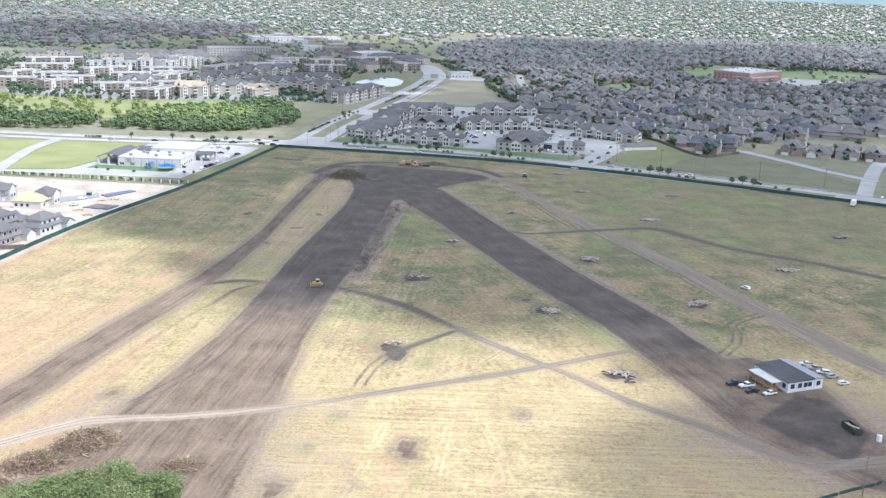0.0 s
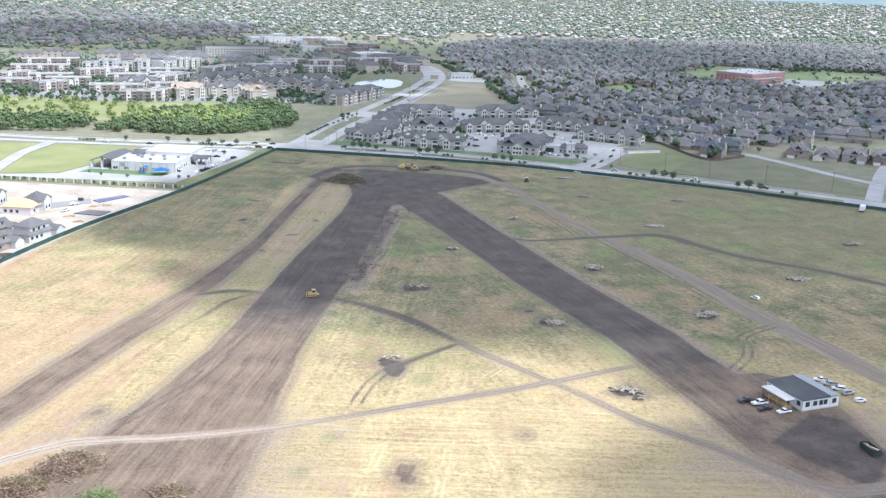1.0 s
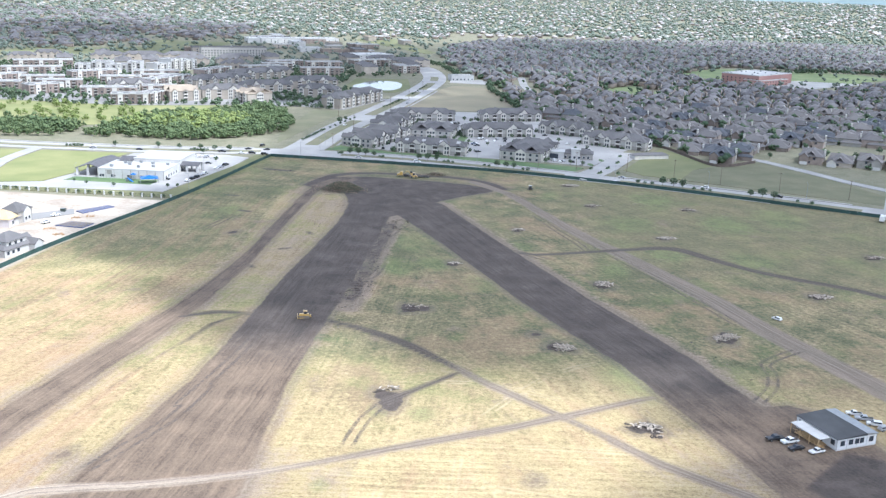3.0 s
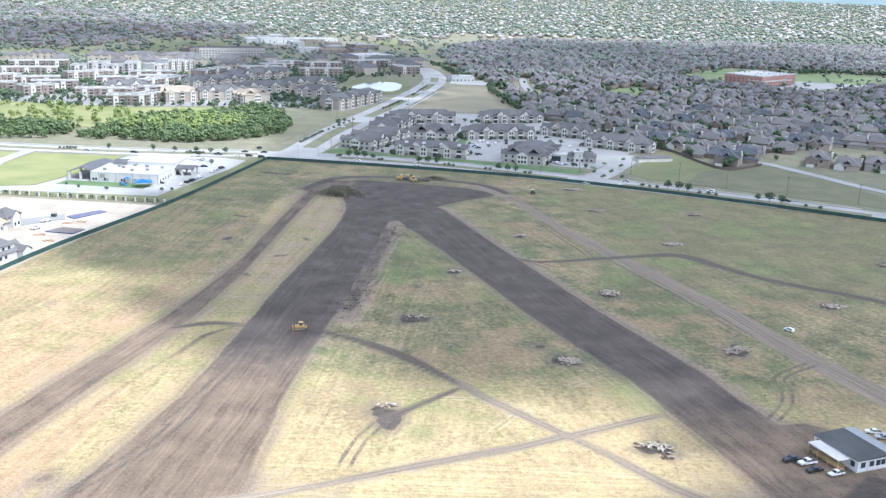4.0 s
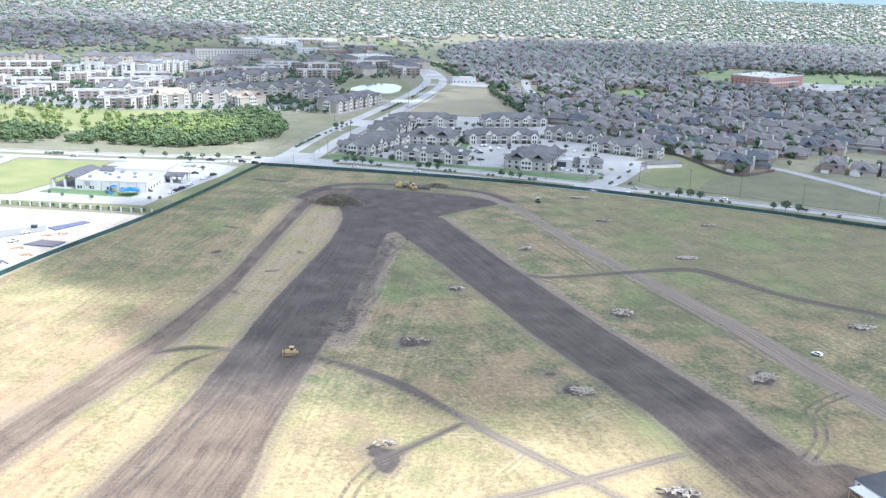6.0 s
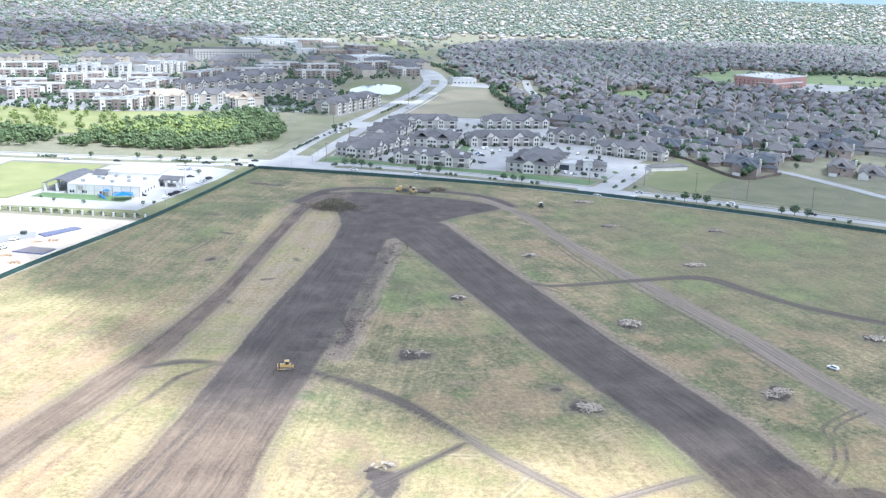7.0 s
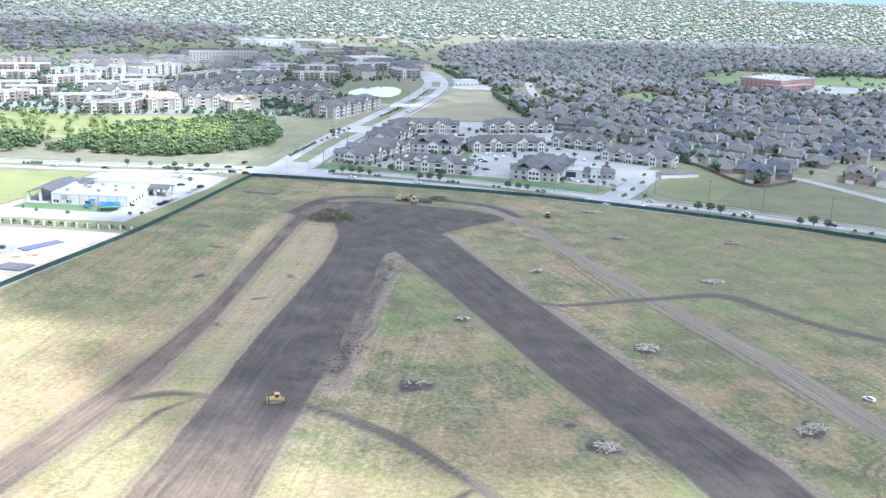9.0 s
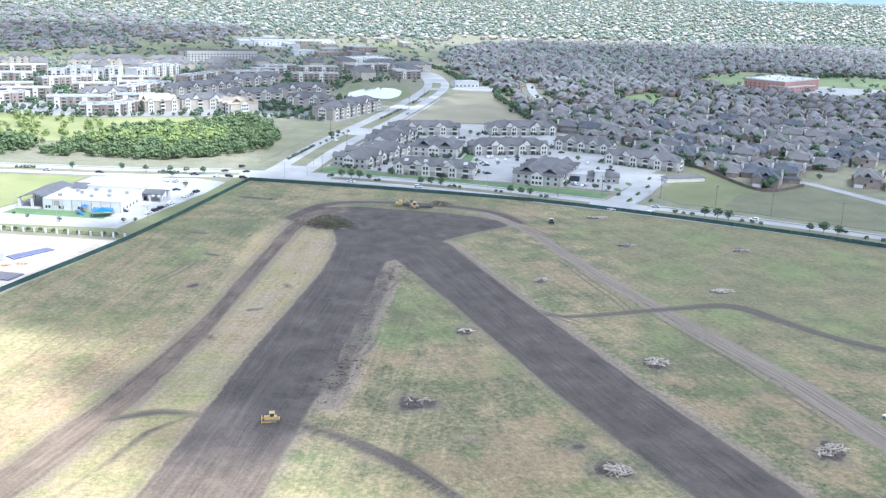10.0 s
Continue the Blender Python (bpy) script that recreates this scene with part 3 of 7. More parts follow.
def build_ground():
    gx, gy = axis(-200, 300, 1.8, -6000, 6000), axis(195, 720, 2.1, -3500, 7000)
    nx, ny = len(gx), len(gy)
    x, y = (a.ravel() for a in np.meshgrid(gx, gy))
    rng = np.random.default_rng(3)
    z = 0.12 * np.sin(x * 0.07) * np.sin(y * 0.05) * (np.abs(y - 450) < 260)
    v = np.stack([x, y, z - 0.12 + rise(x, y)], 1)
    i = (np.arange(ny - 1)[:, None] * nx + np.arange(nx - 1)).ravel()
    me = big_mesh("ground", v, np.stack([i, i + 1, i + nx + 1, i + nx], 1), FIELD)

    def store(name, values):
        me.attributes.new(name, "FLOAT", "POINT").data.foreach_set("value", np.ascontiguousarray(values, dtype=np.float32))

    def strip_distance_smooth(line):
        return strip_distance([tuple(p) for p in smooth_line(line, 14.0)], x, y)

    west, wa, wl_ = strip_distance(BLADE_W, x, y)
    east, ea, el_ = strip_distance(BLADE_E, x, y)
    haul, ha, hl = strip_distance_smooth(HAUL_W)
    ring, ra, rl = strip_distance_smooth(RING)
    head = polygon_distance(HEAD, x, y)
    pad = polygon_distance(PAD, x, y)
    bare = np.max([west, east, head, pad, ring, haul - 0.5], axis=0)
    for px, py, r in PITS:
        turn = np.arctan2(y - py, x - px)
        wobble = 1 + 0.28 * np.sin(2 * turn + px) + 0.22 * np.sin(3 * turn + py) + 0.16 * np.sin(7 * turn + px * 3)
        bare = np.maximum(bare, r * 1.1 * wobble - np.hypot(x - px, (y - py) * 0.8))
    torn = np.clip((west + 9) / 4, 0, 1) * (wa < 0) * np.clip((y - 385) / 15, 0, 1) * np.clip((540 - y) / 20, 0, 1)
    bare = np.where((torn > 0) & (bare < -0.35), np.maximum(bare, 0.3 - 2.6 * (1 - torn)), bare)
    store("bare", np.clip(bare, -15, 15))
    pick = np.argmax([west, east, haul, ring], axis=0)
    store("across", np.choose(pick, [wa, ea, ha, ra]))
    store("along", np.choose(pick, [wl_, el_ + 300, hl + 700, rl + 900]))
    # strips turn brown at the cloud shadow's edge: painted sunlight; haul road is browner itself
    brown = np.clip((372 - y) / 50, 0, 1) * (x < 40) + np.clip((335 - y) / 40, 0, 0.85) * (x >= 40) + 0.85 * (haul > west) * (haul > -3) * np.clip((470 - y) / 80, 0.62, 1)
    swath = polygon_distance([(93, 262), (110, 281), (118, 277), (121, 255), (110, 239), (101, 249)], x, y)
    brown = brown * np.clip(0.5 - swath / 3, 0, 1) - 0.5 * np.clip(0.5 + swath / 3, 0, 1)
    for px, py, r in (p for p in PITS if p[1] > 280):
        brown = brown * np.clip(np.hypot(x - px, (y - py) * 0.8) / r - 1.2, 0, 1)
    store("brown", brown)
    churned = np.clip(0.5 + np.maximum(head, pad) / 12, 0, 1)
    for px, py, r in PITS:
        churned = np.maximum(churned, np.clip(2.2 - np.hypot(x - px, (y - py) * 0.8) / r, 0, 1))
    store("churned", np.maximum(churned, 0.9 * (torn > 0)))
    t, ta, tl = np.full(x.shape, -1e9), np.zeros(x.shape), np.zeros(x.shape)
    for line in TRACKS:
        d, a, l = strip_distance_smooth(line)
        near = d > t
        t, ta, tl = np.where(near, d, t), np.where(near, a, ta), np.where(near, l, tl)
    d2 = np.full(x.shape, -1e9)
    for line in DARK_TRACKS:
        d, a, l = strip_distance_smooth(line)
        near = (d > d2) & (d > t)
        ta, tl = np.where(near, a, ta), np.where(near, l, tl)
        d2 = np.maximum(d, d2)
    nearest, faint = np.full(x.shape, -1e9), np.full(x.shape, 50.0)
    for line in FAINT:
        d, a, l = strip_distance_smooth(line)
        faint = np.where(d > nearest, np.where(d > -6.0, a, 50.0), faint)
        nearest = np.maximum(nearest, d)
    store("faint_on", np.clip((nearest + 3.0) / 1.2, 0, 1))
    nearest, groove = np.full(x.shape, -1e9), np.full(x.shape, 50.0)
    for line in GROOVES:
        d, a, l = strip_distance_smooth(line)
        groove = np.where(d > nearest, np.where(d > -7.0, a, 50.0), groove)
        nearest = np.maximum(nearest, d)
    store("groove_on", np.clip((nearest + 3.6) / 1.2, 0, 1))
    store("groove_across", np.clip(groove, -6, 6))
    lush = np.full(x.shape, -1.0)
    for px, py, r in LUSH:
        lush = np.maximum(lush, np.minimum(1.25 * (1 - np.hypot(x - px, (y - py) * 0.7) / (r * 1.2)), 0.7))
    store("lush", lush)
    store("faint_across", np.clip(faint, -6, 6))
    store("pale", np.clip((-15 - x) / 45, 0, 1) * (y < 320))
    store("track", np.clip(t, -8, 8))
    store("dark_track", np.clip(d2, -8, 8))
    store("rut_across", ta)
    store("rut_along", tl)
    # straw in the south and west, greener grass in the north and east
    # the edge is partly real dryness, partly sunlight put into the grass colour
    edge = 338 + 0.16 * np.maximum(-x - 40, 0) * 2 - 0.12 * np.maximum(x - 40, 0)
    dry = np.clip(0.5 - (y - edge) / 90, 0.34, 1.25)
    dry = np.maximum(dry, 0.6 * np.clip((x + 100) / 10, 0, 1) * np.clip((-44 - x) / 6, 0, 1) * np.clip((610 - y) / 30, 0, 1))
    dry = np.maximum(dry, np.clip(0.75 - (x + 100) / 40, 0, 0.6) * np.clip((600 - y) / 30, 0, 1) * np.clip(1.35 - (y - 380) / 120, 0.62, 1))
    store("dry", dry)
    store("lean", 1 - 0.8 * np.clip((x - 50) / 30, 0, 1) * np.clip((y - 410) / 50, 0, 1) - 0.45 * np.clip((40 - np.abs(x)) / 15, 0, 1) * np.clip((y - 425) / 40, 0, 1) - 0.35 * np.clip((-x - 95) / 15, 0, 1) * np.clip((y - 420) / 40, 0, 1))
    store("streaky", np.clip((-x - 78) / 20, 0, 1) * np.clip((600 - y) / 50, 0, 1))
    store("ruddy", np.clip((-x - 85) / 50, 0, 0.28) * (y < 420))
    thin = np.exp(-np.maximum(np.abs(west) - 2, 0) / 9) * 0.45 + np.clip((280 - y) / 50, 0, 0.35) * (x < -20)
    thin = np.maximum(thin, np.exp(-(((x - 108) / 55) ** 2 + ((y - 252) / 48) ** 2)) * 0.95)
    thin = np.maximum(thin, 0.55 * np.exp(-((np.abs(haul) - 3).clip(0) / 7)))
    thin = np.maximum(thin, 0.4 * np.exp(-(np.abs(t).clip(0) / 4)))
    lane = np.interp(y, [290, 354, 428, 543, 602], [-109, -97, -88, -79, -75])
    thin = np.maximum(thin, 0.95 * np.clip(1.25 + east / 6.5, 0, 1) * (ea < 0) * (y > 300))
    thin = np.maximum(thin, 0.8 * np.clip(1 + (west + 8) / 4, 0, 1) * (wa < 0) * (y > 385) * (y < 545))
    thin = np.maximum(thin, 0.55 * np.clip((x - lane) / 8, 0, 1) * np.clip((lane + 36 - x) / 8, 0, 1) * np.clip((y - 350) / 60, 0, 1) * np.clip((620 - y) / 30, 0, 1) * (west < 0))
    store("south", np.clip((300 - y) / 30, 0, 1) * (x > -45))
    store("thin", thin)
    north = np.interp(x, [p[0] for p in FENCE_N], [p[1] for p in FENCE_N])
    wx = np.interp(y, [p[1] for p in FENCE_W], [p[0] for p in FENCE_W])
    town = (y > north) | (x < wx) | (x > 430)
    store("town", town.astype(float))
    store("lot", np.clip(polygon_distance(LOT, x, y), -8, 8))
    return tagged(part("ground", me, FIELD), "cleared field of dry grass with tilled dark clay strips", "ground", kind="structure")


build_ground()

# ---- roads ----
LINE_N = smooth_line(STREET_N)
LINE_DIAG = smooth_line([(-103, 722), (-99, 745), (-86, 838), (-58, 977), (-29, 1145), (-18, 1250), (-22, 1330), (-34, 1400), (-58, 1450)])


def road(name, label, line, a, b, z=0.05, mat=CONCRETE, kerbs=True):
    ob = tagged(ribbon(name, line, a, b, z, mat), label, "road", kind="structure")
    if kerbs:
        for side in (a - 0.25, b):
            ribbon("kerb", line, side, side + 0.25, z + 0.14, KERB, ob)
    return ob


def along(line, s):
    """The place and heading at s metres along a line."""
    run = np.concatenate([[0], np.cumsum(np.linalg.norm(np.diff(line, axis=0), axis=1))])
    x, y = np.interp(s, run, line[:, 0]), np.interp(s, run, line[:, 1])
    x2, y2 = np.interp(s + 1, run, line[:, 0]), np.interp(s + 1, run, line[:, 1])
    return x, y, math.atan2(y2 - y, x2 - x)


def nearest_run(line, x, y):
    run = np.concatenate([[0], np.cumsum(np.linalg.norm(np.diff(line, axis=0), axis=1))])
    return run[np.argmin(np.hypot(line[:, 0] - x, line[:, 1] - y))]


def cut(line, s0, s1):
    run = np.concatenate([[0], np.cumsum(np.linalg.norm(np.diff(line, axis=0), axis=1))])
    keep = (run > s0) & (run < s1)
    return line[keep]


road("road_north", "pale concrete street beside the screened fence", LINE_N, -11.5, 11.5)
road("road_diagonal", "pale concrete divided avenue curving away", LINE_DIAG, -14, 14, 0.09)
S_CROSS = nearest_run(LINE_N, -103, 716)
S_DRIVE = nearest_run(LINE_N, 93, 658)
S_SIDE = nearest_run(LINE_N, 250, 579)
for k, (s0, s1) in enumerate(((S_CROSS - 320, S_CROSS - 24), (S_CROSS + 26, S_DRIVE - 14), (S_DRIVE + 14, S_SIDE - 14), (S_SIDE + 16, S_SIDE + 300))):
    tagged(ribbon("median", cut(LINE_N, s0, s1), -3.2, 3.2, 0.2, VERGE), "grassed median of the street", "median", kind="structure")
for s0, s1 in ((26, 165), (195, 330), (352, 400), (420, 500), (520, 580)):
    piece = cut(LINE_DIAG, s0, s1)
    tagged(ribbon("median", piece, -5.0, 4.6, 0.2, VERGE), "grassed median of the avenue with shrubs", "median", kind="structure")
for line, off in ((cut(LINE_N, S_CROSS + 26, S_DRIVE - 10), -14.6), (cut(LINE_N, S_DRIVE + 12, S_SIDE - 20), -14.6), (cut(LINE_N, S_CROSS - 300, S_CROSS - 30), -15), (cut(LINE_DIAG, 30, 420), 18)):
    tagged(ribbon("pavement", line, off - 0.9, off + 0.9, 0.12, CONCRETE), "narrow concrete pavement along the street", "pavement", kind="structure")
SIDE = smooth_line([(250, 579), (262, 606), (282, 648), (320, 720), (420, 880)])
WESTROAD = smooth_line([(-268, 574), (-271, 592), (-276, 626), (-280, 660), (-278, 704)])
road("road_west", "pale concrete street curving past the centre", WESTROAD, -4, 4, 0.1)
road("road_side", "concrete side street off the north street", SIDE, -4.5, 4.5, 0.04)
LOOP = smooth_line([(283, 640), (262, 672), (247, 704), (226, 744), (212, 762), (240, 800), (330, 850)])
road("road_loop", "concrete residential street curving past houses", LOOP, -4.2, 4.2, 0.06)
road("road_suburb", "pale concrete street among the brick houses", smooth_line([(91, 1105), (91, 1166), (89, 1218), (92, 1320)]), -4.5, 4.5, 0.06)
road("road_drive", "concrete entrance drive of the apartments", smooth_line([(90, 664), (104, 690), (118, 722), (134, 760)]), -8, 8, 0.11)

# land beyond the fence
step_up = 0.0
for name, label, pts, z, mat in (
    ("lawn", "green lawn along the street by the apartments", [(-86, 733), (-52, 726), (0, 712), (60, 690), (84, 680), (92, 694), (60, 706), (20, 718), (-40, 731), (-70, 745), (-78, 752)], 0.0, LAWN_LUSH),
    ("lawn", "green lawn beside the garage row", [(118, 690), (128, 672), (150, 664), (168, 700), (184, 716), (163, 786), (150, 762), (132, 722)], 0.0, LAWN),
    ("meadow", "grey-green meadow between streets and houses", [(150, 662), (260, 600), (270, 625), (250, 690), (226, 738), (186, 716), (166, 698)], 0.0, ROUGH_GRASS),
    ("meadow", "dry brown meadow beside the avenue", [(-46, 966), (-8, 1150), (4, 1190), (40, 1190), (52, 1120), (70, 1000), (30, 968)], 0.0, MEADOW),
    ("meadow", "dull green meadow beside the woods", [(-124, 752), (-118, 790), (-100, 900), (-84, 940), (-124, 940), (-130, 800)], 0.0, VERGE),
    ("lawn", "bright lawn behind the child care centre", [(-266, 588), (-233, 596), (-222, 630), (-214, 692), (-272, 694), (-275, 660), (-271, 626)], 0.0, PASTURE),
    ("lawn", "bright lawn west of the curving street", [(-330, 592), (-277, 594), (-281, 626), (-285, 660), (-283, 694), (-330, 694)], 0.0, PASTURE),
    ("lawn", "narrow lawn between car park and fence", [(-146, 566), (-136, 600), (-116, 700), (-130, 702), (-134, 670), (-150, 600), (-158, 575)], 0.0, LAWN),
    ("meadow", "sunlit pasture behind the woods", [(-460, 770), (-300, 800), (-250, 830), (-176, 938), (-215, 950), (-290, 930), (-460, 950)], 0.0, PASTURE),
    ("lawn", "green school playing field", [(306, 1440), (405, 1566), (600, 1540), (640, 1480), (545, 1385), (480, 1400), (352, 1388)], 0.0, PLAYING),
    ("lawn", "small green park among the houses", [(166, 1200), (224, 1256), (242, 1184), (190, 1114)], 0.0, PLAYING),
    ("meadow", "green meadow beyond the apartments", [(-640, 1400), (-400, 1520), (-370, 1800), (-520, 1790), (-480, 1620), (-640, 1540)], 0.0, LAWN),
    ("meadow", "pale tan meadow among the far houses", [(500, 2290), (560, 2270), (960, 2500), (1150, 2700), (1000, 2640), (640, 2440)], 0.0, MEADOW),
    ("meadow", "green meadow with a dirt road", [(-190, 1990), (-40, 1670), (-20, 1700), (-70, 1850), (-110, 2040)], 0.0, LAWN),
    ("lawn", "green bank around the pond", [(-118, 1110), (-112, 1240), (-50, 1250), (-42, 1150), (-58, 1100)], 0.0, LAWN),
):
    step_up += 0.004
    tagged(slab(name, pts, z + 0.02 + step_up, mat, 0.6), label, name, kind="structure")
tagged(slab("water", [(-104, 1122), (-108, 1160), (-96, 1205), (-84, 1222), (-62, 1214), (-54, 1192), (-54, 1150), (-62, 1122), (-84, 1116)], 0.14, WATER), "pale still pond reflecting the sky", "pond", kind="structure")
for name, label, pts, z, mat in (
    ("pavement", "pale concrete car park of the apartments", [(-74, 752), (-40, 736), (10, 722), (62, 712), (98, 700), (128, 760), (150, 800), (96, 900), (90, 960), (-40, 960), (-54, 880)], 0.06, CONCRETE),
    ("pavement", "white concrete car park of the child care centre", [(-300, 582), (-158, 577), (-152, 600), (-136, 660), (-132, 690), (-150, 698), (-210, 694), (-220, 630), (-231, 594), (-264, 586), (-300, 590)], 0.08, CONCRETE),
    ("pavement", "pale concrete forecourts of the apartments", [(-420, 945), (-290, 932), (-200, 958), (-130, 962), (-96, 948), (-60, 1040), (-120, 1080), (-260, 1200), (-480, 1300), (-520, 1150)], 0.06, CONCRETE_OLD),
    ("pavement", "concrete car park of the brick school", [(360, 1290), (440, 1280), (560, 1380), (470, 1400)], 0.06, CONCRETE),
    ("pavement", "pale service yard by the meadow", [(0, 1225), (46, 1215), (52, 1262), (4, 1275)], 0.08, CONCRETE),
    ("pavement", "grey new street among building plots", [(-260, 505), (-206, 500), (-186, 520), (-190, 530), (-212, 512), (-260, 520)], 0.06, CONCRETE_OLD),
):
    step_up += 0.004
    tagged(slab(name, pts, z + step_up - 0.03, mat), label, "pavement", kind="structure")

tagged(slab("lawn", [(1, 784), (8, 800), (13, 852), (20, 842), (17, 815), (12, 784)], 0.14, LAWN_LUSH), "green courtyard lawn between the apartment blocks", "lawn", kind="structure")
tagged(slab("pavement", [(3, 786), (4.4, 785.6), (17.6, 846), (16.2, 847)], 0.16, CONCRETE), "narrow concrete path across the courtyard lawn", "pavement", kind="structure")

# ---- screened fence ----
def build_fence(label, points, far):
    line = smooth_line(points, 3.0)
    fence = thing("construction_fence", label, "fence")
    panel = Shape().box(0, 3.96, -0.03, 0.03, 0.02, 1.95).mesh("panel", SCREEN)
    post = Shape().tube((0, 0.08, -0.2), (0, 0.08, 2.0), 0.045, sides=6).mesh("post", STEEL)
    run = np.concatenate([[0], np.cumsum(np.linalg.norm(np.diff(line, axis=0), axis=1))])
    for s in np.arange(0, min(run[-1], far), 4.0):
        x, y, a = along(line, s)
        place = Matrix.Translation((x, y, 0)) @ Matrix.Rotation(a, 4, "Z") @ Matrix.Rotation(radians(random.uniform(-1.5, 1.5)), 4, "X")
        for name, me in (("panel", panel), ("post", post)):
            placed(part(name, me, None, fence), place)
    return fence


build_fence("long green mesh-screened construction fence on steel posts, west edge", FENCE_W, 340)
build_fence("long green mesh-screened construction fence on steel posts, by the street", FENCE_N, 500)

# ---- houses ----
WINDOW = Shape().box(-0.75, 0.75, -0.05, 0.1, 0, 1.5).mesh("window", GLASS)
WINDOW_TALL = Shape().box(-0.55, 0.55, -0.05, 0.1, 0, 1.9).mesh("window", GLASS)
FRAME = Shape().box(-0.9, 0.9, -0.08, 0.02, -0.15, 0.0).box(-0.9, 0.9, -0.08, 0.02, 1.5, 1.65).box(-0.9, -0.75, -0.08, 0.02, 0, 1.5).box(0.75, 0.9, -0.08, 0.02, 0, 1.5).mesh("window_frame", WHITE)


def window(parent, x, y, z, turn=0.0, tall=False, frame_too=True):
    w = placed(part("window", WINDOW_TALL if tall else WINDOW, None, parent), pose(x, y, z, 0, 0, turn))
    if frame_too:
        part("window_frame", FRAME, None, w)
    return w


def build_house(style):
    """A suburban house facing -y, its middle at the origin."""
    wide, deep, high = ((15, 19, 3.2), (14, 18, 5.9), (15.5, 17, 5.6), (15, 20, 3.3))[style]
    h = thing("house", ("one-storey brick house with a grey hipped shingle roof", "two-storey brick house with a grey hipped shingle roof",
                        "two-storey stone and brick house with dark shingles", "one-storey stone house with a broad grey roof")[style], "house", "suburban houses")
    mat = (BRICK, BRICK, STONE, TAN_WALL)[style]
    x, y = wide / 2, deep / 2
    part("wall", Shape().box(-x, x, -y, y, -0.2, high), mat, h)
    wing = (-x + 0.3, -x + 5.8) if style % 2 else (x - 6.2, x - 0.4)
    rear = (-x - 2.2, x - 4, y - 0.5, y + 3.2, 2.9, 1.5) if high > 4 else (-x + 1, 0, y - 2.5, y + 3.0, 2.8, 1.9)
    part("roof", Shape().gable(wing[0], wing[1], -y - 2.6, -y + 4, high - 0.3, 2.8).hip(*rear).hip(-x, x, -y, y, high, 4.3 + 0.4 * (style % 2)).gable(-2.6, 2.6, -y + 0.4, 0, high + 0.4, 3.0, 0.3).gable(-x + 0.6, 0, 1 + style, 6 + style, high + 0.3, 3.1, 0.3, 0.2, "x")
         .gable(0, x - 0.6, -5 + style, 0.5 + style, high + 0.3, 3.2, 0.3, 0.2, "x"), ROOF, h)
    part("wing", Shape().box(*wing, -y - 2.6, -y, -0.2, high - 0.3).tri_wall(wing[0], wing[1], -y - 2.6, high - 0.3, 2.5, 2.6), (TAN_WALL, BRICK, STONE, STUCCO)[style], h)
    part("garage_door", Shape().box(wing[0] + 0.5, wing[1] - 0.5, -y - 2.68, -y - 2.5, 0, 2.2), WHITE, h)
    if high > 4:
        part("rear_wing", Shape().box(-x - 2.2, x - 4, y - 0.2, y + 3.2, -0.2, 2.9), mat, h)
        window(h, -2 if style == 2 else 2, -y, 3.6, frame_too=False)
        window(h, -x, 1, 3.6, -90, frame_too=False)
    else:
        part("rear_wing", Shape().box(-x + 1, 0, y - 0.2, y + 3.0, -0.2, 2.8), mat, h)
    window(h, 1 if style == 2 else -1, -y, 0.9, frame_too=False)
    part("chimney", Shape().box(x - 0.4, x + 0.7, 1, 2.4, 0, high + 3.4).box(x - 0.5, x + 0.8, 0.9, 2.5, high + 3.4, high + 3.6), (WHITE, STUCCO, BRICK, STUCCO)[style], h)
    return h


HOUSES = [build_house(k) for k in range(4)]
BLOCK_TURN = radians(-17)
HOUSE_LAND = [(70, 985), (108, 905), (150, 812), (168, 790), (190, 726), (222, 742), (232, 775), (270, 800), (340, 830), (560, 880), (900, 1100), (1800, 2300), (600, 2260), (-40, 2040), (10, 1345), (38, 1290), (60, 1130)]
SCHOOL_LAND = [(296, 1410), (350, 1290), (440, 1230), (700, 1480), (600, 1580), (420, 1580)]
PARK_LAND = [(160, 1200), (224, 1262), (250, 1184), (190, 1108)]
rng = random.Random(11)
spots = []
ca, sa = math.cos(BLOCK_TURN), math.sin(BLOCK_TURN)
for row in range(-3, 60):
    for k in range(-20, 130):
        u = k * 17.2 + (row % 5) * 5
        w = 640 + (row // 2) * 64 + (row % 2) * 30
        x, y = u * ca - w * sa * 1.0, u * sa + w * ca
        x += -170 + 5 * math.sin(w * 0.013) * 3
        bend = u * 0.011 + (row // 2) * 0.35
        y += 15 * math.sin(bend) + 40
        if inside(HOUSE_LAND, x, y) and not inside(SCHOOL_LAND, x, y) and not inside(PARK_LAND, x, y) and not (abs(x - 90) < 15 and 1100 < y < 1330):
            if rng.random() < 0.97:
                spots.append((x + rng.uniform(-1.2, 1.2), y + rng.uniform(-1.5, 1.5), BLOCK_TURN + (math.pi if row % 2 else 0) + 0.16 * math.cos(bend) + rng.uniform(-0.06, 0.06), rng.randrange(4)))
spots += [(264, 748, 2.7 - math.pi, 1), (282, 741, 2.7 - math.pi, 3), (300, 734, 2.7 - math.pi, 2), (318, 727, 2.75 - math.pi, 1), (336, 720, 2.75 - math.pi, 3)]
spots.sort(key=lambda s: s[1])
used = set()
for x, y, turn, style in spots[:190]:
    place = Matrix.Translation((x, y, 0)) @ Matrix.Rotation(turn, 4, "Z") @ Matrix.Diagonal((1.06, 1.14, 1.0, 1.0))
    if style in used:
        copy_thing(HOUSES[style], place)
    else:
        used.add(style)
        placed(HOUSES[style], place)


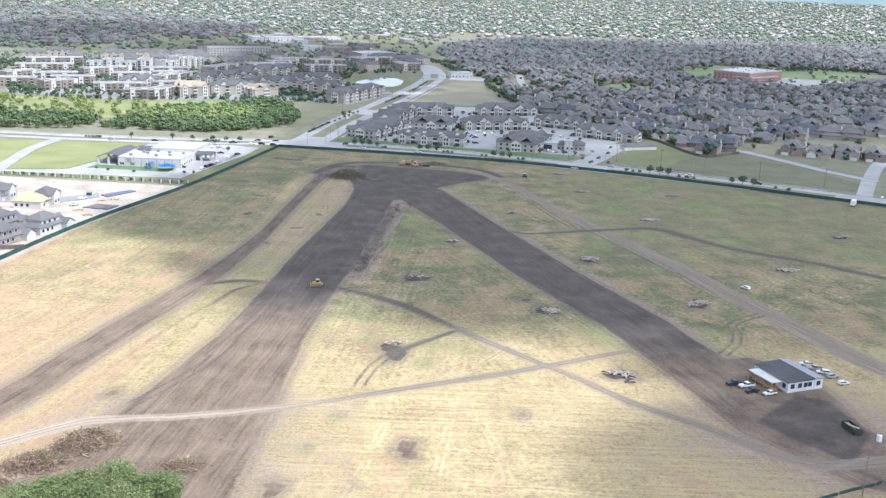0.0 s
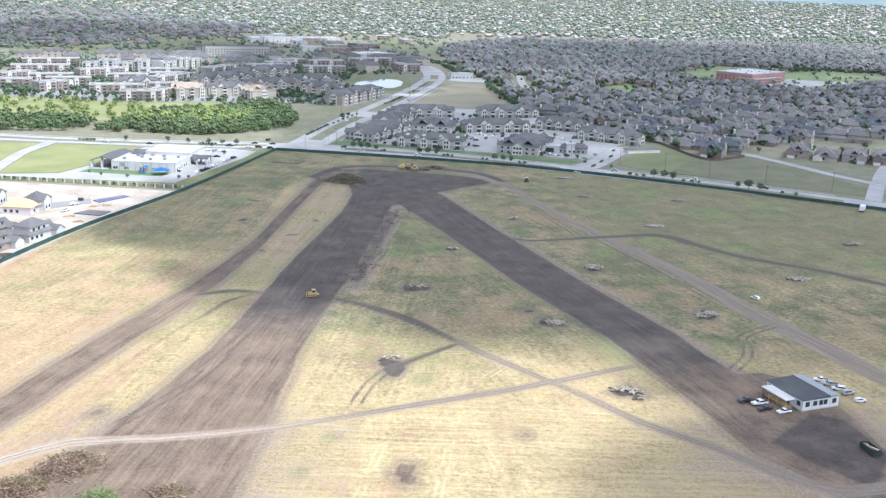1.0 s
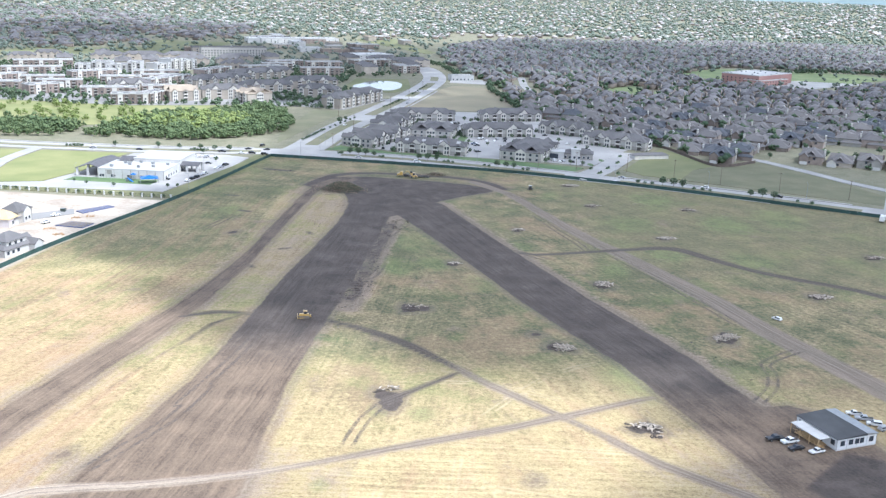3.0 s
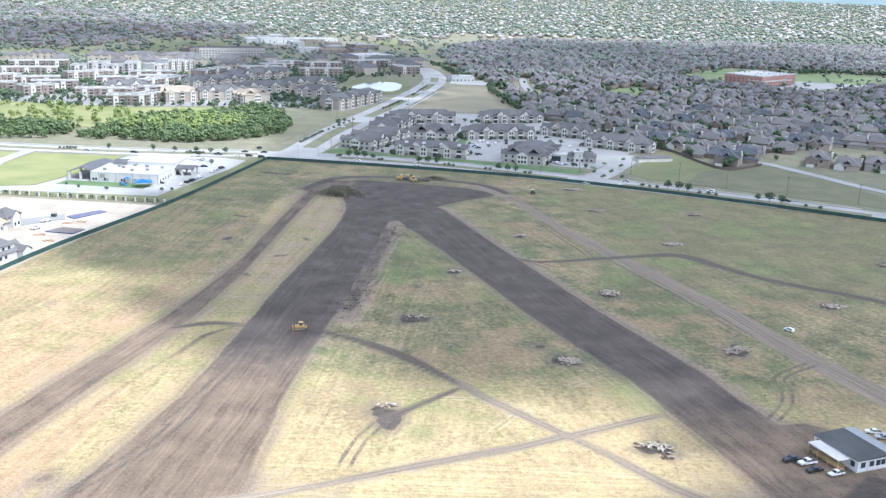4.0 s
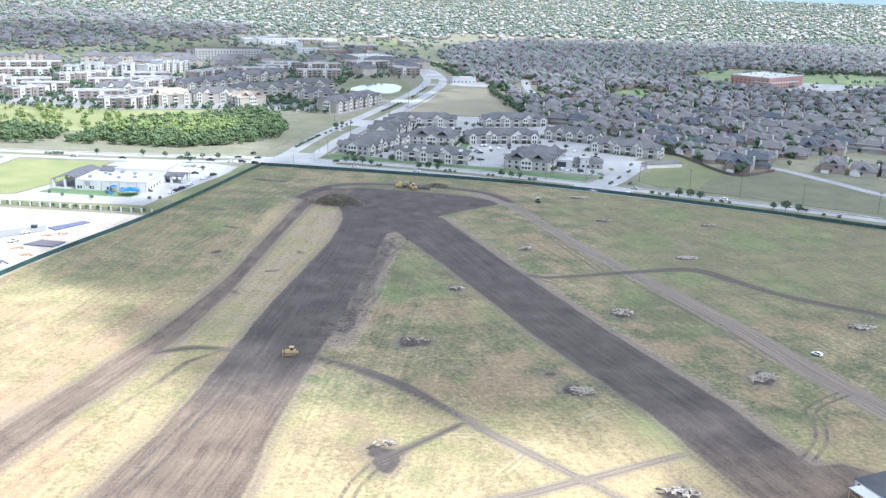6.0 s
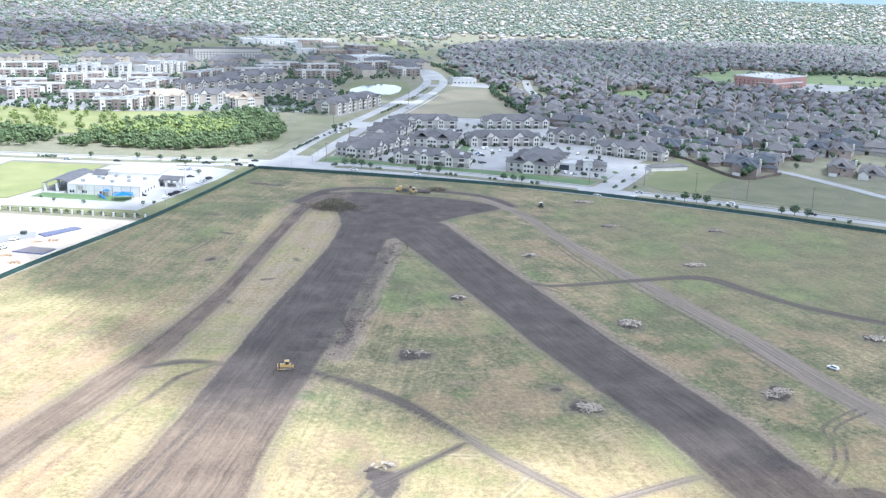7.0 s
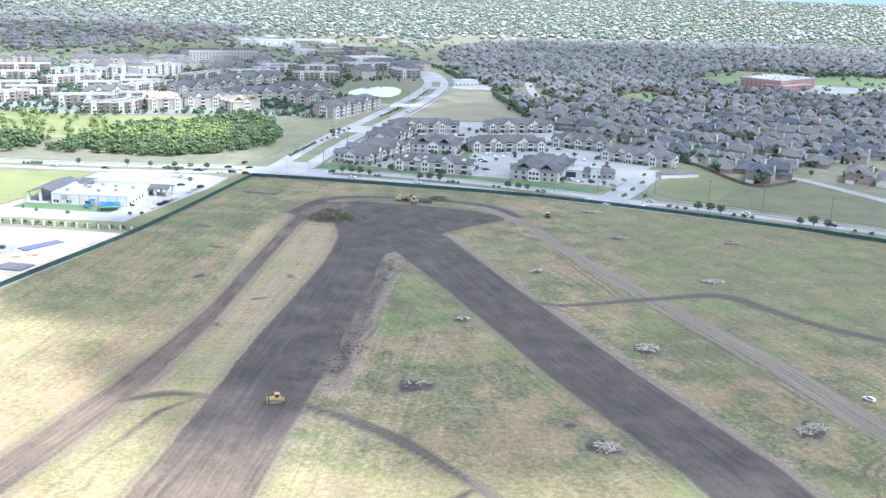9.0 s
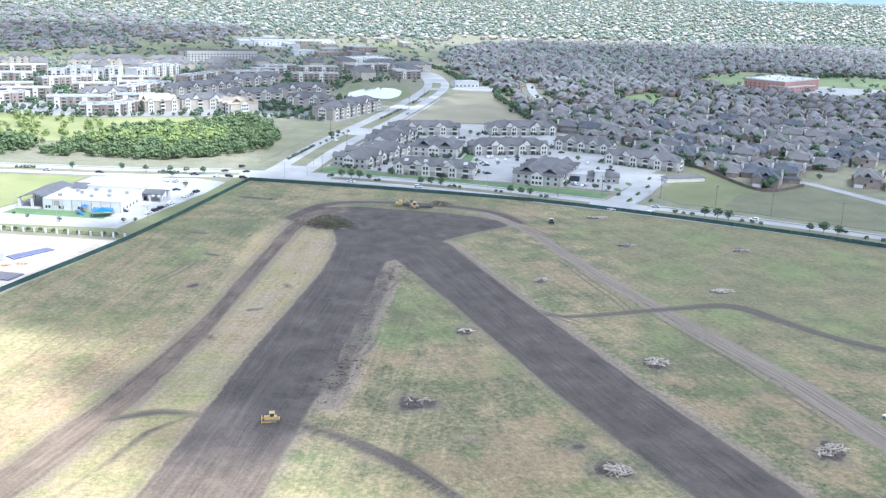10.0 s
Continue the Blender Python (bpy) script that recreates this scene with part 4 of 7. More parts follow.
def far_houses():
    """Simple but whole houses, walls and roofs apart, for the distance."""
    roofs, walls = [], []
    for wide, deep, high in ((13.5, 17, 3.1), (13, 16, 5.6), (15, 14, 4.6)):
        x, y = wide / 2, deep / 2
        roofs.append(triangles(Shape().hip(-x, x, -y, y, high, 3.9).gable(x - 6, x, -y - 2.5, -y + 4, high - 0.3, 2.7).gable(-x, -x + 6.5, -3, y + 1.5, high, 3.4)))
        walls.append(triangles(Shape().box(-x, x, -y, y, -0.2, high).box(x - 6, x, -y - 2.5, -y, -0.2, high - 0.3).tri_wall(x - 6, x, -y - 2.5, high - 0.3, 2.4, 2.5)
                               .box(x - 0.4, x + 0.7, 1, 2.4, 0, high + 3.6)))
    return roofs, walls


FAR_ROOFS, FAR_WALLS = far_houses()


def town(label, places, roof_mat, wall_mat):
    ob = thing("distant_houses", label, "houses", kind="stuff")
    v, t = stamped(FAR_ROOFS, places)
    tagged(part("roof", big_mesh("roof", v, t, roof_mat), None, ob), kind="stuff")
    v, t = stamped(FAR_WALLS, places)
    tagged(part("wall", big_mesh("wall", v, t, wall_mat), None, ob), kind="stuff")


town("dense rows of brick houses with grey shingle roofs", [(rng.randrange(3), x, y, 0, turn, 1.05, 1.05, 1.05) for x, y, turn, style in spots[190:]], ROOF_FAR, BRICK_FAR)
WEST_LAND = [(-1500, 2400), (-620, 1540), (-500, 1640), (-520, 1800), (-400, 1840), (-420, 2330), (-900, 2700), (-1500, 2900)]
far_w, far_n = [], []
for i in range(27000):
    x, y = rng.uniform(-3400, 3600), rng.uniform(1500, 6200)
    if abs(x) > y * 0.5 + 150 or y > 4900:
        continue
    keep = 0.42 if y < 3400 else 0.3
    cell = (round(x / 20), round(y / 27))
    if inside(WEST_LAND, x, y):
        far_w.append((cell, (rng.randrange(3), x, y, float(rise(x, y)), rng.choice((0.2, 1.77, 3.3)) + rng.uniform(-0.1, 0.1), 1.0, 1.0, 1.0)))
    elif y > 2060 + 0.47 * max(x, 0) - 0.25 * min(x, 0) * 0 and rng.random() < keep * 1.6 and not (-480 < x < -20 and y < 2050):
        far_n.append((cell, (rng.randrange(3), x, y, float(rise(x, y)), rng.choice((0.1, 1.67, 3.2)) + rng.uniform(-0.15, 0.15), 0.66, 0.66, 0.8)))
town("distant rows of houses among trees under cloud", list(dict(far_w).values()), ROOF_FAR, BRICK_FAR)
town("distant houses among trees, tan roofs paled for sun and haze", list(dict(far_n).values()), ROOF_SUN_HAZE, BRICK_FAR)


# ---- apartment blocks ----
def apartment(label, x0, y0, turn, length, depth, storeys, wall=GREIGE, bay=STUCCO, roof=ROOF_APT, step=8.5, skylights=0):
    """A hipped block with gabled bays and balconies; its front (-y) side starts at x0, y0 and runs along turn."""
    a = thing("apartment_block", label, "apartment building", "apartment blocks", m=Matrix.Translation((x0, y0, 0)) @ Matrix.Rotation(turn, 4, "Z"))
    if depth > length:
        a.matrix_basis = a.matrix_basis @ pose(length, 0, 0, 0, 0, 90)
        length, depth = depth, length
    high = 3.05 * storeys + 0.3
    up = min(4.8, depth * 0.27)
    part("wall", Shape().box(0, length, 0, depth, -0.2, high), wall, a)
    if storeys == 2:
        part("stone_base", Shape().box(-0.03, length + 0.03, -0.03, depth + 0.03, -0.2, 2.7), STONE, a, "grey stone ground floor")
    part("roof", Shape().hip(0, length, 0, depth, high, up), roof, a)
    if length > 30 and depth < 25:
        for f in (0.3, 0.7):
            part("cross_roof", Shape().gable(length * f - 4.2, length * f + 4.2, -0.4, depth + 0.4, high, up * 0.92, 0.3), roof, a)
            for face in (0, 1):
                part("cross_gable", Shape().tri_wall(-4.0, 4.0, -0.3, high - 0.05, up * 0.86, 0.6).turned(pose(length * f, depth * face, 0, 0, 0, 180 * face)), bay, a)
    n = max(2, round(length / step))
    for side in (0, 1):
        for k in range(n):
            cx = (k + 0.5) * length / n
            m = pose(cx, 0, 0) if side == 0 else pose(cx, depth, 0, 0, 0, 180)
            if k % 2 == 0:
                b = placed(part("bay", Shape().box(-2.4, 2.4, -1.3, 0.2, -0.2, high - 0.2).tri_wall(-2.4, 2.4, -1.3, high - 0.2, 1.9, 1.2), bay, a), m)
                part("bay_roof", Shape().gable(-2.4, 2.4, -1.3, 5.5, high - 0.2, 2.3), roof, b)
                for s in range(storeys):
                    window(b, -0.9, -1.3, 0.9 + s * 3.05, frame_too=False, tall=True)
                    window(b, 0.9, -1.3, 0.9 + s * 3.05, frame_too=False, tall=True)
            else:
                b = placed(part("balcony", Shape().box(-2.1, 2.1, -1.7, 0, high - 0.5, high - 0.05), WHITE, a), m)
                for sx in (-1.9, 1.9):
                    part("balcony_post", Shape().box(sx - 0.1, sx + 0.1, -1.6, -1.4, -0.1, high - 0.5), WHITE, b)
                part("balcony_roof", Shape().gable(-2.1, 2.1, -1.6, 3.5, high, 1.4), roof, b)
                # dark sheet on the flat wall, painting the shade behind the balcony
                part("recess", Shape().box(-1.8, 1.8, -0.06, 0.1, 0.1, high - 0.3), SHADE, b)
                for s in range(1, storeys):
                    part("deck", Shape().box(-2.0, 2.0, -1.6, 0, s * 3.05 - 0.15, s * 3.05 + 0.05).box(-1.8, 1.8, -1.6, -1.52, s * 3.05 + 0.05, s * 3.05 + 1.0), STUCCO, b)
    for end in (0, 1):
        m = pose(0, depth / 2, 0, 0, 0, -90) if end == 0 else pose(length, depth / 2, 0, 0, 0, 90)
        b = placed(part("gable_end", Shape().box(-3.6, 3.6, -0.8, 0.2, -0.2, high - 0.1).tri_wall(-3.6, 3.6, -0.8, high - 0.1, 2.3, 0.9), bay, a), m)
        part("gable_roof", Shape().gable(-3.6, 3.6, -0.8, 5, high - 0.1, 2.6), roof, b)
        for s in range(storeys):
            for wx in (-2.2, 0, 2.2):
                window(b, wx, -0.8, 0.9 + s * 3.05, frame_too=False)
            if depth > 19 and y0 < 900:
                for wx in (depth * 0.24, depth * 0.4):
                    window(b, wx, 0, 0.9 + s * 3.05, frame_too=False)
                    window(b, -wx, 0, 0.9 + s * 3.05, frame_too=False)
    if depth > 25:
        for f in (0.25, 0.75):
            part("ridge_roof", Shape().gable(2, length - 2, depth * f - 4, depth * f + 4, high + 0.9, 3.2, 0.4, 0.2, "x"), roof, a)
    slope = math.degrees(math.atan2(up, depth / 2 + 0.5))
    for k in range(abs(skylights)):
        cx = (k + 0.6) * length / abs(skylights)
        m = pose(cx, -0.5, high + 0.12, slope, 0, 0) if skylights > 0 else pose(cx, depth + 0.5, high + 0.12, -slope, 0, 0) @ pose(0, 0, 0, 0, 0, 180)
        part("roof_panel", Shape().box(-1.3, 1.3, depth * 0.22, depth * 0.4, 0, 0.12).turned(m), ROOF_WHITE, a)
    return a


GREY_APT = "two-storey cream and stone apartment block with charcoal shingle roof"
for x0, y0, x1, y1, depth, sky in ((-77, 754, -55, 744, 62, -6), (-62, 830, -42, 824, 50, -5), (-48, 888, 6, 897, 16, 0), (-28, 800, 2, 795, 34, 0), (-37, 734, 12, 724, 15, 4),
                                   (14, 810, 68, 822, 17, 0), (29, 902, 83, 914, 17, 0), (37, 716, 64, 707, 52, 0), (74, 846, 112, 828, 17, 0), (103, 795, 147, 770, 17, 0)):
    turn = math.atan2(y1 - y0, x1 - x0)
    apartment(("two-storey cream apartment block, charcoal roof with pale panels" if sky else GREY_APT), x0, y0, turn, math.hypot(x1 - x0, y1 - y0), depth, 2, skylights=sky)
YARD_BLOCKS = [o.matrix_basis.copy() for o in bpy.data.objects if o.name.startswith("apartment_block") and o.parent is None]
TAN_APT = "three-storey tan apartment block with a shingle roof"
for x0, y0, x1, y1, depth, roof in ((-261, 966, -236, 984, 26, ROOF_TAN), (-236, 990, -196, 1004, 22, ROOF_APT), (-188, 966, -168, 982, 26, ROOF_TAN), (-152, 1033, -113, 1023, 20, ROOF_APT),
                                    (-100, 953, -66, 1030, 20, ROOF_APT), (-262, 1070, -214, 1128, 20, ROOF_APT), (-172, 1090, -120, 1120, 20, ROOF_APT), (-240, 1150, -190, 1200, 20, ROOF_APT),
                                    (-330, 1010, -296, 1030, 18, ROOF_APT), (-210, 1040, -160, 1060, 18, ROOF_APT)):
    turn = math.atan2(y1 - y0, x1 - x0)
    apartment(TAN_APT, x0, y0, turn, math.hypot(x1 - x0, y1 - y0), depth, 3, TAN_WALL, STUCCO, roof, 9.5)


def flat_block(name, label, x0, y0, x1, y1, depth, high, wall=BRICK, trim=ROOF_WHITE, bays=True, step=7.5, category="apartment building", roof=None):
    """A flat-roofed block with a parapet, projecting bays and rows of windows."""
    turn, length = math.atan2(y1 - y0, x1 - x0), math.hypot(x1 - x0, y1 - y0)
    a = thing(name, label, category, "flat-roofed blocks", m=Matrix.Translation((x0, y0, 0)) @ Matrix.Rotation(turn, 4, "Z"))
    part("wall", Shape().box(0, length, 0, depth, -0.2, high), wall, a)
    part("roof", Shape().box(0.4, length - 0.4, 0.4, depth - 0.4, high - 0.3, high + 0.05), roof or trim, a)
    p = Shape()
    for q in ((0, length, -0.1, 0.35), (0, length, depth - 0.35, depth + 0.1)):
        p.box(*q, high - 0.1, high + 0.9)
    for q in ((-0.1, 0.35), (length - 0.35, length + 0.1)):
        p.box(*q, 0.35, depth - 0.35, high - 0.1, high + 0.9)
    part("parapet", p, trim, a)
    n, floors = max(2, round(length / step)), max(1, int(high // 3.2))
    for k in range(n):
        cx = (k + 0.5) * length / n
        if bays and k % 2:
            b = placed(part("bay", Shape().box(-2.2, 2.2, -1.2, 0.1, -0.2, high + 0.3), STUCCO if k % 4 == 1 else wall, a), pose(cx, 0, 0))
            part("bay_cap", Shape().box(-2.5, 2.5, -1.5, 2.6, high + 0.3, high + 1.3), trim, b)
            for s in range(floors):
                window(b, 0, -1.2, 1.0 + s * 3.2, frame_too=False)
        elif bays:
            # dark sheet paints balcony shade; the wall behind it isn't cut
            b = placed(part("balcony_recess", Shape().box(-1.5, 1.5, -0.06, 0.1, 0.2, high - 0.9), SHADE, a), pose(cx, 0, 0))
            for s in range(1, floors + 1):
                part("deck", Shape().box(-1.7, 1.7, -1.1, 0.05, s * 2.9 - 0.2, s * 2.9).box(-1.7, 1.7, -1.1, -1.02, s * 2.9, s * 2.9 + 0.9), STONE, b)
        else:
            for s in range(floors):
                window(a, cx, 0, 1.0 + s * 3.2, frame_too=False)
    for k in range(int(length * depth / 400)):
        ux, uy = random.uniform(2, length - 3), random.uniform(2, depth - 3)
        part("roof_unit", Shape().box(ux, ux + 1.6, uy, uy + 1.4, high, high + 1.3), STEEL, a)
    return a


BRICK_APT = "three-storey brick apartment block with white parapet"
for x0, y0, x1, y1, depth in ((-306, 936, -274, 944, 16), (-274, 948, -264, 982, 16), (-350, 980, -300, 992, 16), (-400, 984, -376, 1010, 16), (-366, 1084, -328, 1094, 16), (-308, 1068, -284, 1130, 15),
                              (-410, 1122, -368, 1160, 16), (-352, 1154, -306, 1170, 16), (-440, 1060, -400, 1075, 16), (-470, 1000, -420, 1010, 16), (-282, 1188, -262, 1240, 15), (-500, 1150, -440, 1170, 16), (-470, 1060, -448, 1095, 14), (-330, 1112, -296, 1124, 14), (-412, 1030, -370, 1042, 14), (-300, 1010, -268, 1018, 14), (-236, 1300, -200, 1312, 14),
                              (-233, 1336, -193, 1360, 16), (-185, 1340, -140, 1356, 16), (-129, 1388, -80, 1420, 16), (-66, 1324, -38, 1334, 30), (-250, 1250, -205, 1275, 16), (-180, 1255, -130, 1270, 16), (-520, 1230, -460, 1260, 16)):
    flat_block("apartment_block", BRICK_APT, x0, y0, x1, y1, depth, 8.8, step=5.6, roof=ROOF_GREY)
for x0, y0, x1, y1, depth, high in ((-436, 1200, -418, 1203, 22, 9.5), (-417, 1203, -396, 1206, 24, 12.5), (-395, 1206, -378, 1208, 20, 10), (-377, 1208, -362, 1210, 26, 13), (-348, 1228, -338, 1248, 18, 10), (-337, 1250, -328, 1268, 20, 13.5), (-327, 1270, -316, 1290, 18, 11.5)):
    flat_block("apartment_block", "four-storey white stucco apartment block with flat roof", x0, y0, x1, y1, depth, high, WHITE, bays=True, step=5, roof=ROOF_GREY)
flat_block("hotel", "long five-storey cream building with regular windows", -347, 1440, -262, 1474, 20, 16, GREIGE, ROOF_APT, False, 4.2, "hotel")
flat_block("warehouse", "low white commercial building with flat roof", -140, 1500, -84, 1540, 40, 7, WHITE, ROOF_WHITE, False, 9, "building")
flat_block("warehouse", "long low white commercial building with flat roof", -330, 1800, -200, 1850, 40, 8, WHITE, ROOF_WHITE, False, 12, "building")
flat_block("office_building", "low white office building with metal roof", 3, 1248, 30, 1256, 16, 6, WHITE, ROOF_WHITE, False, 5, "building")


# ---- further blocks between the near apartments and the shops ----
MID_PROTOS = []
for long_, deep_ in ((44, 17), (34, 16), (52, 18)):
    X, Y = long_ / 2, deep_ / 2
    roof_ = Shape().hip(-X, X, -Y, Y, 9.2, 4.4)
    wall_ = Shape().box(-X, X, -Y, Y, -0.2, 9.2)
    for f in (-0.7, -0.25, 0.25, 0.7):
        roof_.gable(f * X - 2.6, f * X + 2.6, -Y - 1.2, 0, 9.2, 2.2).gable(f * X - 2.6, f * X + 2.6, 0, Y + 1.2, 9.2, 2.2)
        wall_.box(f * X - 2.6, f * X + 2.6, -Y - 1.1, Y + 1.1, -0.2, 9.2).tri_wall(f * X - 2.3, f * X + 2.3, -Y - 1.1, 9.2, 1.8, deep_ + 2.2)
    MID_PROTOS.append((long_, deep_, roof_.mesh("roof", ROOF_APT), wall_.mesh("wall", TAN_WALL)))
WINDOW_ROW = Shape().box(-1.1, 1.1, -0.05, 0.1, 0, 1.7).mesh("window", GLASS)
FILL_LAND = [(-300, 1200), (-240, 1120), (-190, 1230), (-60, 1290), (-50, 1430), (-130, 1480), (-250, 1430), (-400, 1420), (-560, 1380), (-540, 1290), (-420, 1290)]
taken = [tuple(o.matrix_basis.translation) for o in bpy.data.objects if o.name.startswith(("apartment_block", "hotel", "warehouse")) and o.parent is None]
for k in range(900):
    x, y, a = rng.uniform(-560, -50), rng.uniform(1120, 1480), rng.choice((0.35, 0.35, 1.9))
    if not inside(FILL_LAND, x, y) or min(math.hypot(x - q[0] - 14, y - q[1] - 6) for q in taken) < 44 or -200 < x < -30 and y < 1290:
        continue
    taken.append((x - 14, y - 6, 0))
    long_, deep_, roof_, wall_ = MID_PROTOS[len(taken) % 3]
    b = thing("apartment_block", "three-storey tan apartment block with gabled grey roof", "apartment building", "far apartment blocks", m=Matrix.Translation((x, y, 0)) @ Matrix.Rotation(a, 4, "Z"))
    part("wall", wall_, None, b)
    part("roof", roof_, None, b)
    for f in (-0.5, 0.0, 0.5):
        for z in (1.0, 4.2):
            placed(part("window", WINDOW_ROW, None, b), pose(f * long_ / 2, -deep_ / 2, z))
for k in range(24):
    x, y = rng.uniform(-440, -70), rng.uniform(1520, 1990)
    if y < 1560 and x > -200:
        continue
    turn = rng.choice((0.35, 0.4, 1.9))
    L, W = rng.uniform(22, 60), rng.uniform(14, 26)
    flat_block("shop", "low commercial building with pale flat roof", x, y, x + L * math.cos(turn), y + L * math.sin(turn), W, rng.uniform(5, 8), rng.choice((TAN_WALL, STONE, WHITE, BRICK)), rng.choice((ROOF_WHITE, ROOF_WHITE, ROOF_APT, ROOF_TAN)), False, 14, "shop")
school = flat_block("brick_school", "large red brick school with white roof and flat wings", 355, 1345, 392, 1307, 86, 12.5, BRICK_RED, ROOF_WHITE, False, 6, "school")
flat_block("brick_school_wing", "low red brick school wing with white roof", 394, 1302, 440, 1340, 30, 7, BRICK_RED, ROOF_WHITE, False, 6, "school")


# ---- trees ----
def crown(size, high, clumps, leaf, seed, low=0.25):
    """Many small uneven leaf clumps within a rounded, gappy crown."""
    r = random.Random(seed)
    s = Shape()
    while clumps:
        p = Vector((r.uniform(-1, 1), r.uniform(-1, 1), r.uniform(-1, 1)))
        if not 0.35 < p.length < 1 or noise.noise(p * 1.9 + Vector((seed, 0, 0))) < -0.12:
            continue
        clumps -= 1
        c = Vector((p.x * size, p.y * size, high * (low + (1 - low) * (p.z + 1) / 2)))
        k = leaf * r.uniform(0.6, 1.3)
        q = [c + Vector((r.gauss(0, 1), r.gauss(0, 1), r.gauss(0, 0.7))).normalized() * k for _ in range(4)]
        s.add(q, [(0, 1, 2), (0, 2, 3), (0, 3, 1), (1, 3, 2)])
    return s


def trunk(high, r, seed):
    g = random.Random(seed)
    s = Shape().tube((0, 0, -0.2), (0.1, 0, high * 0.45), r, r * 0.7, 7)
    for k in range(4):
        a = k * 1.6 + g.random()
        s.tube((0.1, 0, high * (0.36 + 0.03 * k)), (math.cos(a) * high * 0.2, math.sin(a) * high * 0.2, high * 0.72), r * 0.5, r * 0.15, 5)
    return s


def build_tree(name, label, size, high, clumps, leaf, seed, mat, group, low=0.25, category="tree"):
    t = thing(name, label, category, group)
    if category != "shrub":
        part("trunk", trunk(high, 0.03 * high, seed), BARK, t)
    part("crown", crown(size, high, clumps, leaf, seed, low), mat, t)
    return t


def leafy(size, high, masses, share, seed, leaves=0, leaf=0.5):
    """A crown of some uneven masses of foliage with single sprays standing out of them."""
    r = random.Random(seed)
    s = Shape()
    for k in range(masses):
        a, d, u = k * 2.4 + r.random(), math.sqrt(r.random()) * (1 - share * 0.6), r.uniform(0.22, 0.85)
        c = Vector((math.cos(a) * d * size, math.sin(a) * d * size, high * u * (1.1 - 0.35 * d)))
        q = size * share * r.uniform(0.7, 1.2)
        v = [c + Vector(p) * q * r.uniform(0.7, 1.25) for p in ((1, 0.2, 0), (-0.2, 1, 0.1), (-1, -0.2, 0), (0.2, -1, 0.1), (0.1, 0.1, 0.85), (0, 0, -0.8))]
        s.add(v, [(0, 1, 4), (1, 2, 4), (2, 3, 4), (3, 0, 4), (1, 0, 5), (2, 1, 5), (3, 2, 5), (0, 3, 5)])
    if leaves:
        more = crown(size, high, leaves, leaf, seed, 0.05)
        s.add(more.v, more.f)
    return s


WOOD_PROTOS = [triangles(leafy(3.5, 7.2, 14, 0.36, k, 34, 0.6)) for k in range(5)]
FAR_PROTOS = [triangles(leafy(3.6, 6.6, 7, 0.52, 40 + k)) for k in range(6)] + [triangles(leafy(3.9, 6.6, 3, 0.75, 50 + k)) for k in range(6)]


def wood(label, land, spacing, mat, protos, size=(0.8, 1.35), edge=None, seed=5):
    r = random.Random(seed)
    xs, ys = [p[0] for p in land], [p[1] for p in land]
    out = []
    for _ in range(int((max(xs) - min(xs)) * (max(ys) - min(ys)) / spacing ** 2)):
        x, y = r.uniform(min(xs), max(xs)), r.uniform(min(ys), max(ys))
        if inside(land, x, y):
            k = r.uniform(*size)
            out.append((r.randrange(len(protos)), x, y, 0, r.uniform(0, 6.3), k, k, k * r.uniform(0.85, 1.15)))
    v, t = stamped(protos, out)
    return tagged(part("woodland", big_mesh("woodland", v, t, mat), None), label, "woods", kind="stuff")


wood("dense belt of scrubby green trees", [(-268, 757), (-181, 753), (-150, 775), (-128, 802), (-126, 850), (-150, 930), (-175, 950), (-200, 905), (-245, 872), (-262, 820)], 4.6, LEAF_WOOD, WOOD_PROTOS, (0.55, 1.15))
wood("sunlit light green scrub behind the woods", [(-262, 800), (-225, 795), (-190, 792), (-162, 826), (-168, 868), (-205, 872), (-240, 850)], 6.0, LEAF_LIGHT, WOOD_PROTOS, (0.95, 1.25), seed=8)
wood("dense belt of scrubby green trees", [(-420, 735), (-290, 750), (-274, 790), (-290, 815), (-420, 830)], 5.8, LEAF_WOOD, WOOD_PROTOS, (0.55, 1.15), seed=9)
wood("scattered light green scrub in the pasture", [(-420, 830), (-270, 820), (-255, 880), (-300, 930), (-420, 930)], 13, LEAF_LIGHT, WOOD_PROTOS, (0.5, 1.0), seed=10)
r = random.Random(21)
far_trees = []
for i in range(32000):
    y = 700 + 4200 * r.random() ** 0.8
    x = r.uniform(-1, 1) * (y * 0.48 + 90)
    if y < 1480 and x < 60 or y < 2100 and -560 < x < 60 and r.random() > 0.4:
        continue
    if y < 2300 and x > 0 and (r.random() > 0.2 or not inside(HOUSE_LAND, x, y)):
        continue
    k = r.uniform(0.6, 1.2) if y < 2200 else r.uniform(0.8, 1.45)
    far_trees.append((r.randrange(6) + (6 if y > 1500 else 0), x, y, float(rise(x, y)), r.uniform(0, 6.3), k, k, k * 0.9))
for x, y, turn, style in spots:
    for again in range(r.choice((2, 2, 3, 3))):
        a, k = turn + (math.pi / 2 if r.random() < 0.6 else -math.pi / 2) + r.uniform(-0.4, 0.4), r.uniform(0.75, 1.45)
        far_trees.append((r.randrange(6) + (6 if y > 1300 else 0), x + 13 * math.cos(a) + r.uniform(-4, 4), y + 13 * math.sin(a), 0, r.uniform(0, 6), k, k, k))
